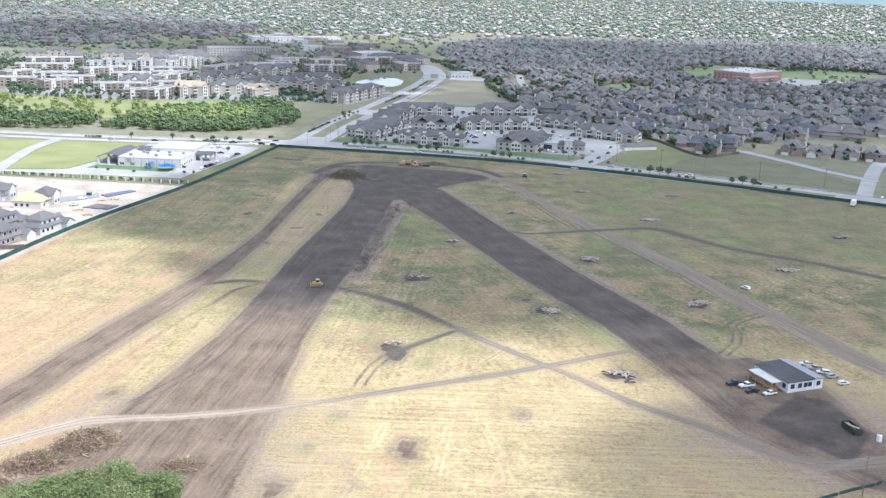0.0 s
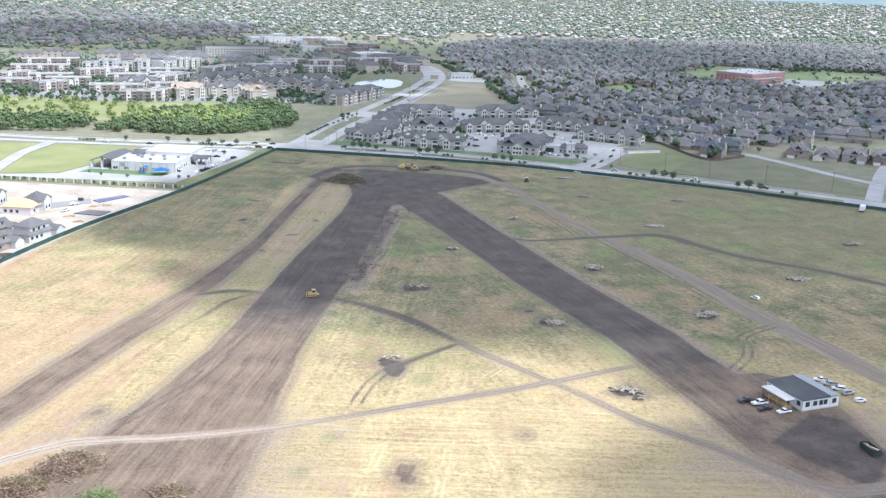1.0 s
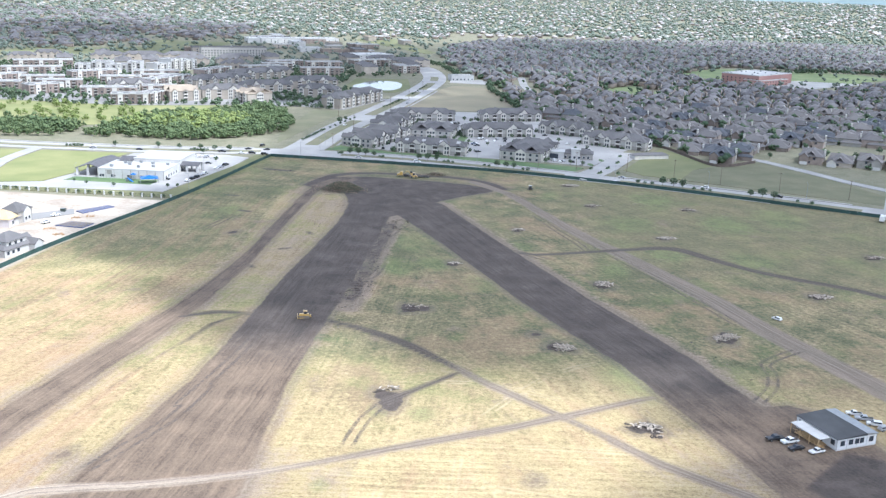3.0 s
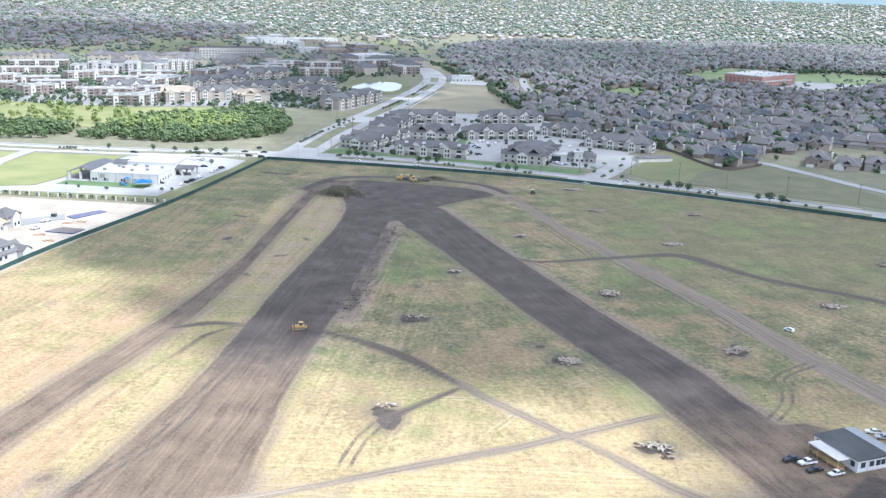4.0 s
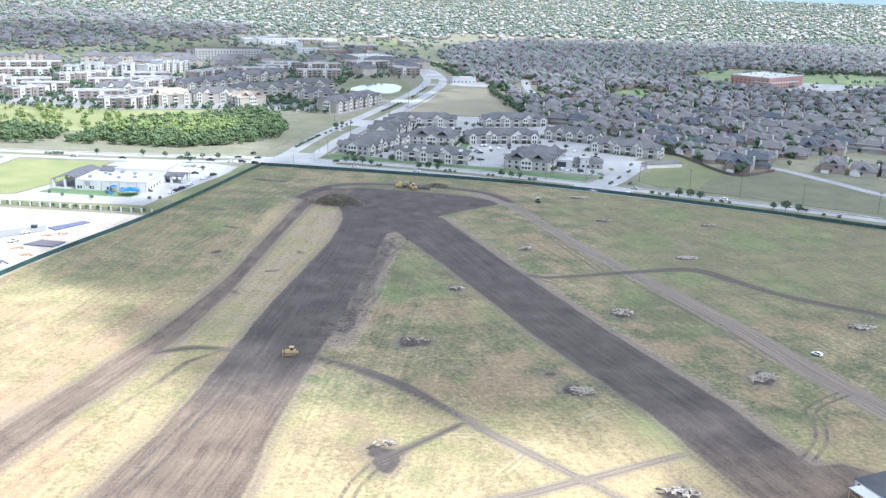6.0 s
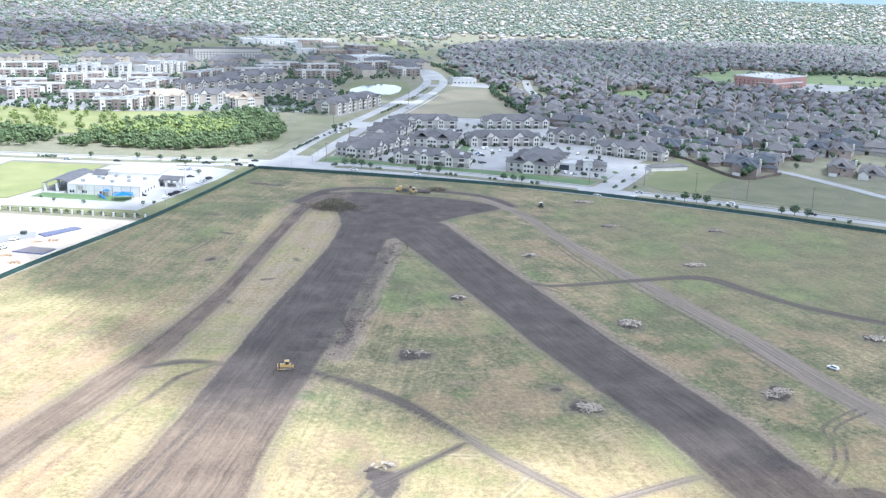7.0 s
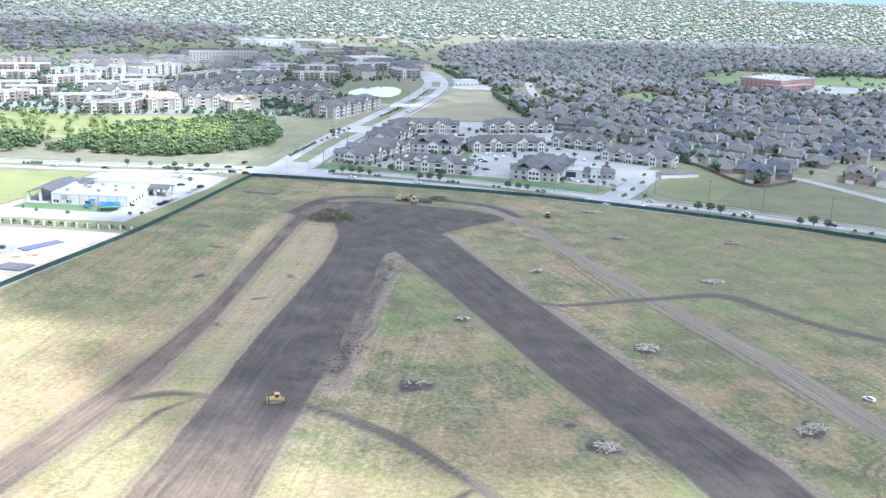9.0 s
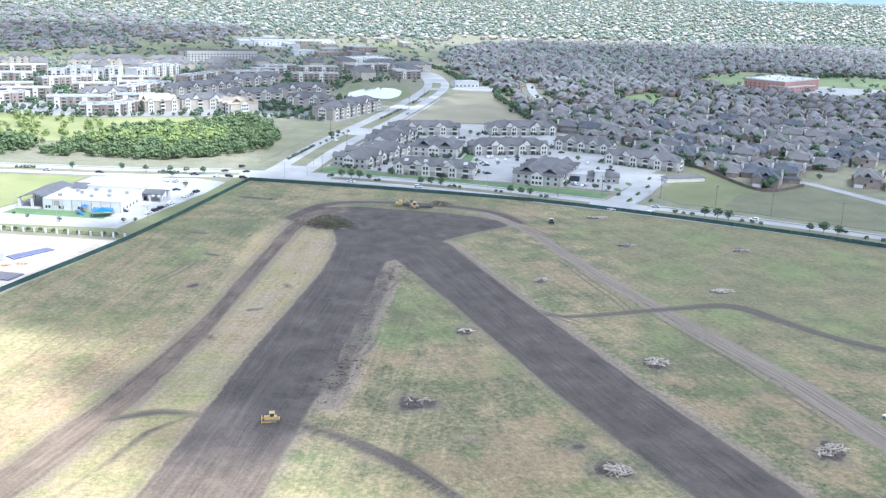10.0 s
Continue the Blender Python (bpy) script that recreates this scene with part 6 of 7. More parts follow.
def build_lowloader():
    t = thing("low_loader", "lorry with long low trailer carrying yellow machines", "lorry", m=pose(-20, 643.5, -0.02, 0, 0, 84))
    part("chassis", Shape().box(-0.5, 0.5, 4.4, 10.6, 0.7, 1.0), SHADE, t)
    part("cab", Shape().profile([(7.2, 0.9), (7.2, 3.2), (8.8, 3.1), (9.1, 2.0), (10.6, 1.8), (10.7, 0.7)], -1.2, 1.2), PAINTS["yellow"], t)
    part("windscreen", Shape().box(-1.05, 1.05, 8.7, 9.06, 2.05, 2.9), GLASS, t)
    part("bed", Shape().profile([(-9.5, 0.75), (-9.5, 1.0), (-6.0, 1.0), (-5.5, 0.7), (3.6, 0.7), (4.2, 1.5), (6.6, 1.5), (6.6, 1.2), (4.6, 1.2), (3.9, 0.45), (-5.6, 0.45)], -1.3, 1.3), SHADE, t)
    for y in (9.6, 5.9, 4.9, -6.8, -7.9, -9.0):
        for sx in (-1, 1):
            wheel(t, sx * 1.1, y, 0.5)
    ex = thing("excavator", "yellow excavator carried on the trailer", "excavator", m=pose(-21.4, 643.4, 0.68, 0, 0, 84))
    for sx in (-1, 1):
        part("track", Shape().profile([(-1.8, 0.05), (-2.0, 0.4), (-1.7, 0.8), (1.7, 0.8), (2.0, 0.4), (1.8, 0.05)], sx * 0.95 - 0.25, sx * 0.95 + 0.25), DUSTY, ex)
    part("house", Shape().box(-1.1, 1.1, -1.9, 1.0, 0.85, 2.0, 0.06), PAINTS["yellow"], ex)
    part("cab", Shape().box(-1.1, -0.2, -0.2, 1.1, 1.95, 2.8, 0.05), GLASS, ex)
    part("boom", Shape().tube((0.3, 0.8, 1.6), (0.3, 3.4, 2.9), 0.28, 0.22, 6).tube((0.3, 3.4, 2.9), (0.3, 4.8, 1.0), 0.2, 0.15, 6), PAINTS["yellow"], ex)
    part("bucket", Shape().box(-0.2, 0.8, 4.4, 5.2, 0.3, 1.0, 0.1), DUSTY, ex)
    ld = thing("wheel_loader", "yellow wheel loader carried on the trailer", "loader", m=pose(-20.3, 637.3, 0.68, 0, 0, 84) @ Matrix.Translation((0, 0, 0)))
    part("body", Shape().box(-0.9, 0.9, -2.2, 1.4, 0.5, 1.7, 0.1), PAINTS["yellow"], ld)
    part("cab", Shape().box(-0.65, 0.65, -0.8, 0.5, 1.7, 2.8, 0.1), GLASS, ld)
    part("bucket", Shape().profile([(1.6, 0.1), (1.5, 0.9), (1.9, 1.0), (2.6, 0.1)], -1.2, 1.2), DUSTY, ld)
    for sx in (-1, 1):
        for y in (-1.4, 0.9):
            wheel(ld, sx * 0.95, y, 0.6)


build_lowloader()


def build_roller(x, y):
    t = thing("soil_roller", "small white and black ride-on soil roller", "roller", m=pose(x, y, -0.02, 0, 0, 10))
    part("drum", Shape().tube((-0.85, 1.3, 0.65), (0.85, 1.3, 0.65), 0.65, sides=16), DUSTY, t)
    part("body", Shape().box(-0.8, 0.8, -1.9, 0.2, 0.6, 1.4, 0.08), PAINTS["black"], t)
    part("drum_frame", Shape().box(-1.0, -0.88, 0.2, 2.0, 0.5, 0.85).box(0.88, 1.0, 0.2, 2.0, 0.5, 0.85).box(-1.0, 1.0, 0.1, 0.3, 0.5, 0.85), PAINTS["black"], t)
    part("cab", Shape().box(-0.7, 0.7, -0.9, 0.2, 1.4, 2.5, 0.05), PAINTS["black"], t)
    part("cab_roof", Shape().box(-0.85, 0.85, -1.05, 0.35, 2.5, 2.6), PAINTS["white"], t)
    for sx in (-1, 1):
        wheel(t, sx * 0.85, -1.2, 0.6)


build_roller(50, 616)


def build_box_truck(x, y, heading):
    t = thing("box_truck", "white box lorry at the fence gate", "lorry", m=pose(x, y, 0, 0, 0, heading - 90))
    part("box", Shape().box(-1.25, 1.25, -4.0, 1.9, 1.0, 3.6), PAINTS["white"], t)
    part("cab", Shape().profile([(2.0, 0.6), (2.0, 2.6), (3.2, 2.5), (3.6, 1.6), (3.9, 1.4), (3.9, 0.5)], -1.1, 1.1), PAINTS["white"], t)
    part("windscreen", Shape().profile([(3.18, 2.3), (3.3, 2.3), (3.62, 1.65), (3.5, 1.65)], -1.0, 1.0), GLASS, t)
    part("chassis", Shape().box(-0.5, 0.5, -4.0, 3.4, 0.5, 1.0), SHADE, t)
    for sx in (-1, 1):
        for yy in (3.0, -2.6):
            wheel(t, sx * 1.0, yy, 0.48)


build_box_truck(237, 562, 60)


# ---- heaps on the field ----
EARTH = surface("turned_clay", (0.06, 0.049, 0.041), (0.12, 0.097, 0.08), 0.4, 0.95, fine=2.5, bump=0.8)
RUBBLE = surface("pale_broken_concrete", (0.46, 0.40, 0.325), (0.30, 0.255, 0.205), 0.8, 0.9, vary=0.45, per="island")
ROOTS = surface("bleached_roots", (0.47, 0.405, 0.325), (0.28, 0.235, 0.185), 0.8, 0.9, vary=0.3, per="island")
TWIGS = surface("dry_branches", (0.19, 0.14, 0.105), (0.38, 0.29, 0.21), 0.6, 0.95, vary=0.5, per="island")
DEAD_LEAF = leaf_material("withered_leaves", (0.17, 0.105, 0.072), (0.31, 0.215, 0.14))
OLIVE_LEAF = leaf_material("withering_green_leaves", (0.10, 0.10, 0.05), (0.19, 0.18, 0.085))
GREY_LEAF = leaf_material("wilted_green_leaves", (0.075, 0.085, 0.06), (0.15, 0.155, 0.105))


def heap(name, label, category, x, y, rx, ry, turn, seed, shards, mat, long=1.6, mound=0.45, earth=EARTH):
    """A low mound of clay with shards or roots strewn over it."""
    r = random.Random(seed)
    a = thing(name, label, category, "heaps", m=pose(x, y, 0, 0, 0, turn))
    soil = Shape()
    for k in range(16):
        q = r.uniform(0.06, 0.16)
        soil.lump((r.uniform(-0.8, 0.45) * rx, r.uniform(-0.8, 0.3) * ry, -0.12), (rx * q, ry * q * 1.2, mound * r.uniform(0.4, 1.2)), 0.4, 2, seed + k)
    tagged(part("mound", soil, earth, a), kind="stuff")
    s = Shape()
    for k in range(shards):
        ang, d = r.uniform(0, 6.3), math.sqrt(r.random())
        q = r.uniform(0.35, 1.0) * long
        if mat == RUBBLE:
            s.box(-q / 2, q / 2, -0.22 * r.uniform(0.4, 2), 0.22 * r.uniform(0.4, 2), -0.05, 0.07)
        else:
            q *= 1.8
            s.box(-q / 2, q / 2, -0.1 * r.uniform(0.6, 2), 0.1 * r.uniform(0.6, 2), -0.06, 0.08, 0.04)
        m = pose(math.cos(ang) * d * rx * 0.85 + 0.25 * rx, math.sin(ang) * d * ry * 0.85 + 0.35 * ry, 0.08 + mound * (1 - d), r.uniform(-16, 16), r.uniform(-18, 18), math.degrees(ang) + r.gauss(0, 45))
        s.v[-8:] = [tuple(m @ Vector(p)) for p in s.v[-8:]]
    tagged(part("rubble", s, mat, a), kind="stuff")
    return a


for k, (x, y, rx, ry, turn, n, mat) in enumerate(((-11, 391, 4.2, 3.4, 20, 16, ROOTS), (4, 452, 2.8, 2.4, 0, 40, RUBBLE), (65.5, 428, 4.2, 3.6, 10, 110, RUBBLE), (40, 354, 3.6, 3.6, -40, 90, ROOTS), (152, 421, 4.6, 2.6, 0, 110, RUBBLE),
                                                  (108, 509, 5.0, 2.4, 5, 80, RUBBLE), (100, 368, 5.4, 3.0, 30, 110, ROOTS), (57, 294, 5.0, 2.0, -15, 60, RUBBLE), (-16.5, 314, 4.4, 1.8, 15, 18, RUBBLE), (201, 485, 4.6, 2.4, 0, 40, ROOTS),
                                                  (81, 577, 4.0, 2.4, 0, 30, ROOTS), (36, 516, 3.4, 2.2, 20, 50, RUBBLE), (75, 632, 5.0, 2.2, 0, 90, RUBBLE), (60, 289, 2.4, 1.8, 0, 6, ROOTS), (134, 574, 4.0, 2.0, 0, 30, ROOTS))):
    heap("debris_heap", "low heap of dark clay and " + ("pale broken concrete" if mat == RUBBLE else "bleached roots and stumps"), "debris heap", x, y, rx * 1.2, ry * 1.2, turn, 60 + k, int(n * 0.9), mat, 1.3, 0.25)


def clods(label, points, half, count, seed):
    """A band of turned clods and torn sods along a line."""
    r = random.Random(seed)
    line = smooth_line(points, 3.0)
    a = thing("clay_ridge", label, "clay ridge", "heaps", "stuff")
    s, pale = Shape(), Shape()
    for k in range(count):
        x, y = line[min(len(line) - 1, int(r.random() * len(line)))]
        c = (x + r.gauss(0, 0.55) * half, y + r.uniform(-2.5, 2.5), -0.1)
        if noise.noise(Vector((c[0] * 0.16, c[1] * 0.09, seed))) < -0.1:
            continue
        q = r.uniform(0.1, 0.3) * (1.9 if r.random() < 0.12 else 1)
        (pale if r.random() < 0.3 else s).lump(c, (q, q * r.uniform(0.5, 1.3), q * r.uniform(0.35, 0.6)), 0.4, 1, seed + k * 0.7)
    tagged(part("clods", s, EARTH, a), kind="stuff")
    tagged(part("sods", pale, PALE_EARTH, a), kind="stuff")


PALE_EARTH = surface("dry_clay_sods", (0.16, 0.133, 0.107), (0.25, 0.205, 0.16), 0.5, 0.95, fine=2.5, bump=0.8)
clods("ridge of turned clay clods along the strip", [(-22, 528), (-27, 506), (-30, 470)], 5, 900, 3)
clods("ridge of turned clay clods along the strip", [(-30, 468), (-33, 431), (-36, 402)], 5, 700, 4)
clods("scattered torn clods beside the tilled strip", [(-36, 399), (-39, 368)], 3, 50, 5)
clods("scattered clods on the verge of the strip", [(32, 490), (64, 420), (92, 350), (106, 310)], 1.6, 60, 6)
clods("scattered clods on the verge of the strip", [(-70, 470), (-62, 520), (-54, 560)], 2.0, 60, 7)
clods("low ridge of scraped clay by the fence", [(-112, 654), (-98, 650)], 2.0, 60, 8)
clods("low ridge of scraped clay round the cleared head", [(-82, 612), (-72, 640), (-44, 650)], 2.0, 90, 9)


def brush(label, x, y, rx, ry, high, turn, seed, sticks, leaves, leaf_mat):
    """A tangle of branches with withered leaves."""
    r = random.Random(seed)
    a = thing("brush_pile", label, "brush pile", "brush piles", m=pose(x, y, -0.05, 0, 0, turn))
    s = Shape()
    for k in range(sticks):
        u, v = r.gauss(0, 0.45), r.gauss(0, 0.45)
        z = high * max(0.05, 1 - u * u - v * v) * r.random()
        p = Vector((u * rx, v * ry, z))
        q = Vector((r.gauss(0, 1), r.gauss(0, 1), r.gauss(0, 0.45))).normalized() * r.uniform(0.8, 3.6)
        s.tube(p - q * 0.5, p + q * 0.5, r.uniform(0.04, 0.14), 0.03, 3, False)
    tagged(part("brushwood", s, TWIGS, a), kind="stuff")
    s = Shape()
    for k in range(leaves):
        u, v = r.gauss(0, 0.42), r.gauss(0, 0.42)
        c = Vector((u * rx, v * ry, high * max(0.05, 1 - u * u - v * v) * r.uniform(0.2, 1)))
        q = [c + Vector((r.gauss(0, 1), r.gauss(0, 1), r.gauss(0, 0.7))).normalized() * r.uniform(0.15, 0.42) for _ in range(4)]
        s.add(q, [(0, 1, 2), (0, 2, 3), (0, 3, 1), (1, 3, 2)])
    tagged(part("foliage", s, leaf_mat, a), kind="stuff")
    if leaf_mat == DEAD_LEAF:
        s = Shape()
        for k in range(leaves // 4):
            u, v = r.gauss(0.3, 0.28), r.gauss(0.2, 0.3)
            c = Vector((u * rx, v * ry, high * max(0.05, 1.1 - u * u - v * v) * r.uniform(0.3, 1)))
            q = [c + Vector((r.gauss(0, 1), r.gauss(0, 1), r.gauss(0, 0.7))).normalized() * r.uniform(0.15, 0.42) for _ in range(4)]
            s.add(q, [(0, 1, 2), (0, 2, 3), (0, 3, 1), (1, 3, 2)])
        tagged(part("green_foliage", s, OLIVE_LEAF, a), kind="stuff")
        s = Shape()
        for k in range(sticks // 30):
            u, v = r.gauss(0, 0.4), r.gauss(0, 0.4)
            p = Vector((u * rx, v * ry, high * max(0.1, 1 - u * u - v * v) * r.uniform(0.6, 0.95)))
            q = Vector((r.gauss(0, 1), r.gauss(0, 1), r.gauss(0, 0.15))).normalized() * r.uniform(1.2, 3)
            s.tube(p - q * 0.5, p + q * 0.5, r.uniform(0.07, 0.13), 0.04, 5)
        tagged(part("logs", s, ROOTS, a), kind="stuff")


brush("large heap of wilted green branches on dark clay", -60.5, 600, 12, 10, 4.6, 10, 1, 900, 4200, GREY_LEAF)
brush("low dark heap of cut branches behind the trailer", -7, 652, 7, 5, 1.6, -10, 6, 200, 500, GREY_LEAF)
brush("brown heap of cut branches and stumps", -91.5, 234, 9, 6.5, 3.6, 35, 2, 900, 2400, DEAD_LEAF)
brush("brown heap of cut branches and dead leaves", -100, 222, 9, 6, 2.8, 20, 3, 700, 2200, DEAD_LEAF)
brush("heap of cut brush beside the dirt track", -64, 224, 6, 3.5, 1.4, 0, 4, 240, 800, DEAD_LEAF)
brush("heap of cut brush at the field's edge", -106, 211, 5, 4, 2.2, 0, 5, 240, 900, DEAD_LEAF)


# ---- near trees ----
def near_tree(x, y, high, size, seed, mat):
    t = thing("tree", "leafy bright green tree beside the brush heaps", "tree", "near trees", m=pose(x, y, 0, 0, 0, seed * 50))
    part("trunk", trunk(high, 0.2, seed), BARK, t)
    g = random.Random(seed)
    leaves = Shape()
    for k in range(12):
        a, d, h = k * 2.4 + g.random(), size * (0.1 + 0.6 * g.random()) * (k > 0), high * g.uniform(0.2, 0.5)
        q = crown(size * g.uniform(0.45, 0.65), high - h if k == 0 else (high - h) * g.uniform(0.6, 1.0), 560, 0.27, seed + k * 7, 0.0)
        leaves.add([(x + math.cos(a) * d, y + math.sin(a) * d, z + h - 0.6) for x, y, z in q.v], q.f)
    part("crown", leaves, mat, t)


LEAF_NEAR = leaf_material("hackberry_leaves", (0.095, 0.13, 0.052), (0.235, 0.265, 0.115))
LEAF_NEAR_DARK = leaf_material("elm_leaves", (0.09, 0.125, 0.05), (0.20, 0.235, 0.095))
for k, row in enumerate(((-73, 206, 9.5, 5.4), (-66, 203, 9.0, 5.2), (-80, 203, 8.6, 5.2), (-88, 202, 7.4, 4.8), (-96, 201, 5.6, 3.8), (-77, 198, 9.0, 5.2), (-69, 197, 9.0, 5.4), (-84, 196, 8.4, 5.2), (-92, 195, 7.0, 4.8), (-61, 203, 9.0, 5.0))):
    near_tree(row[0], row[1], row[2] * 1.17, row[3], 70 + k, (LEAF_NEAR, LEAF_NEAR_DARK)[k % 2])


# ---- utility poles, lamps, street trees ----
def build_pole(high, arm=True):
    p = thing("utility_pole", "weathered wooden utility pole with crossarm", "utility pole", "utility poles")
    part("pole", Shape().tube((0, 0, -0.3), (0, 0, high), 0.16, 0.11), BARK, p)
    if arm:
        part("crossarm", Shape().box(-1.2, 1.2, -0.06, 0.06, high - 0.7, high - 0.55), BARK, p)
        for x in (-1.1, 0, 1.1):
            part("insulator", Shape().tube((x, 0, high - 0.55), (x, 0, high - 0.3), 0.06, 0.05, 6), STEEL, p)
    return p


near_pole = placed(build_pole(10.5), pose(105.5, 220.5, 0, 0, 0, 60))
for k, off in enumerate((-1.1, 0, 1.1)):
    c = bpy.data.curves.new("cable", "CURVE")
    c.dimensions, c.bevel_depth = "3D", 0.02
    sp = c.splines.new("POLY")
    a, b = Vector((105.5 + off * 0.5, 220.5 + off * 0.87, 10.2)), Vector((16 + off * 0.5, 178 + off * 0.87, 10.2))
    sp.points.add(16)
    for i, pt in enumerate(sp.points):
        s = i / 16
        q = a.lerp(b, s)
        pt.co = (q.x, q.y, q.z - 4.4 * s * (1 - s), 1)
    c.materials.append(STEEL)
    tagged(new("cable", c), "thin overhead power cable on the poles", "cable", "cables")
far_pole = build_pole(12.0)
spare = [(1, 712), (36, 706), (60, 681), (86, 687), (119, 684), (147, 669), (172, 650), (204, 634), (-32, 721), (-76, 832), (-94, 885), (-81, 733), (240, 617), (-54, 965), (-40, 1040), (-28, 1110)]
placed(far_pole, pose(*spare[0], 0, 0, 0, -20))
for x, y in spare[1:]:
    copy_thing(far_pole, pose(x, y, 0, 0, random.uniform(-1.5, 1.5), -20))
placed(copy_thing(near_pole, pose(16, 178, 0, 0, 0, 60)), pose(16, 178, 0, 0, 0, 60))

lamp = thing("street_lamp", "tall grey street lamp with bent arms", "street lamp", "street lamps", m=pose(-88, 716, 0))
part("pole", Shape().tube((0, 0, 0), (0, 0, 9.5), 0.11, 0.07), STEEL, lamp)
part("arm", Shape().tube((0, 0, 9.3), (0, 2.2, 9.7), 0.05, 0.04, 6), STEEL, lamp)
part("lamp_head", Shape().box(-0.15, 0.15, 1.9, 2.8, 9.62, 9.78), STEEL, lamp)
for x, y, a in ((-100, 706, 0), (-89, 752, 60), (-68, 744, 0), (107, 657, 0), (162, 640, 0), (-145, 584, 90), (-150, 640, 90), (-215, 600, 0), (-190, 588, 0), (-240, 700, 0), (-180, 700, 0), (214, 615, 0), (20, 690, 0), (-30, 700, 0)):
    copy_thing(lamp, pose(x, y, 0, 0, 0, a))

street_trees = [build_tree("street_tree", "round dark green street tree on the grassed median", 2.2, 5.2, 170, 0.5, 5 + k, LEAF, "street trees", 0.3) for k in range(3)]
shrubs = [build_tree("shrub", "low dark green clipped shrub on the median", 1.3, 1.7, 70, 0.4, 15 + k, LEAF, "median shrubs", 0.0, "shrub") for k in range(2)]
spots_t = [(-67, 714, 1.0), (-61, 712.6, 1.1), (-56, 711, 1.1), (-50, 709, 0.8), (-19, 702, 0.9), (-13, 700, 1.05), (-7, 698.6, 1.0), (33, 684, 1.0), (39, 681.6, 0.9), (44, 679.6, 0.9), (134, 641, 1.15), (140, 638, 1.15), (145, 635, 1.1),
           (181, 616, 0.9), (187, 613, 1.2), (193, 610, 1.0), (-90, 860, 1.1), (-87, 877, 0.8), (-200, 716, 0.9), (-170, 713, 0.9), (-160, 712, 0.8), (-230, 716, 0.8), (-185, 714, 0.8), (-150, 712, 0.9), (-205, 590, 0.45), (-214, 596, 0.4), (-188, 586, 0.5), (-158, 588, 0.5), (-153, 590, 0.45), (-165, 700, 0.7), (-150, 672, 0.7),
           (60, 722, 0.6), (84, 704, 0.7), (92, 701, 0.7), (96, 740, 0.7), (30, 772, 0.6), (16, 780, 0.6), (50, 782, 0.7), (6, 756, 0.6), (66, 760, 0.7), (94, 760, 0.7), (104, 770, 0.6), (86, 800, 0.7), (-66, 742, 0.7), (20, 890, 0.8), (14, 900, 0.8), (-12, 870, 0.7), (218, 752, 0.9), (236, 756, 0.9), (300, 760, 1.2), (290, 742, 1.1), (268, 752, 0.8), (330, 790, 1.2)]
for k, (x, y, s) in enumerate(spots_t):
    m = pose(x, y, 0.1, 0, 0, k * 47) @ Matrix.Scale(s, 4)
    src = street_trees[k % 3]
    if k < 3:
        placed(src, m)
    else:
        c = copy_thing(src, Matrix())
        c.matrix_basis = m
spots_s = [(-75, 716), (-73, 716), (-46, 708), (-44, 707.6), (-2, 697), (1, 696), (4, 695), (25, 687), (28, 686), (50, 677.5), (53, 676.5), (120, 648), (124, 646), (128, 644), (151, 632), (156, 630), (160, 628), (205, 604), (212, 600)]
spots_s += [(-108 + 10 * s + random.uniform(-0.5, 0.5), 768 + 53 * s) for s in np.linspace(0, 1, 12)] + [(-95 + 14 * s, 834 + 60 * s) for s in np.linspace(0, 1, 6)]
spots_s += [(-60 + 13 * s + random.uniform(-1, 1), 975 + 62 * s) for s in np.linspace(0, 1, 9)] + [(-38 + 12 * s, 1090 + 90 * s) for s in np.linspace(0, 1, 7)]
spots_s += [(-262 + k * 2.6, 712) for k in range(5)] + [(-176 + k * 2.2, 711.5) for k in range(6)]
for k, (x, y) in enumerate(spots_s):
    m = pose(x, y, 0.18, 0, 0, k * 71) @ Matrix.Scale(random.uniform(0.8, 1.2), 4)
    if k < 2:
        placed(shrubs[k], m)
    else:
        c = copy_thing(shrubs[k % 2], Matrix())
        c.matrix_basis = m


# planted islands in the apartments' entrance drive
for x, y, a, b in ((100, 676, 62, 7.0), (108, 694, 64, 6.0), (96, 690, 60, 4.0), (118, 716, 62, 6.0), (124, 742, 60, 4.0), (112, 676, 64, 4.0)):
    isl = tagged(slab("planting_island", [(x + math.cos(radians(a)) * u * b / 2 - math.sin(radians(a)) * v * 1.5, y + math.sin(radians(a)) * u * b / 2 + math.cos(radians(a)) * v * 1.5) for u, v in ((-1, -0.6), (0.6, -1), (1, 0), (0.6, 1), (-1, 0.6))], 0.24, LAWN_LUSH, 0.25),
                 "small kerbed planting island in the entrance drive", "planting island", "planting islands")
    for u in (-0.3, 0.3):
        c = copy_thing(shrubs[0], Matrix())
        c.matrix_basis = pose(x + math.cos(radians(a)) * u * b, y + math.sin(radians(a)) * u * b, 0.22) @ Matrix.Scale(0.7, 4)
        tagged(c, "low shrub on a planting island", group="island shrubs")


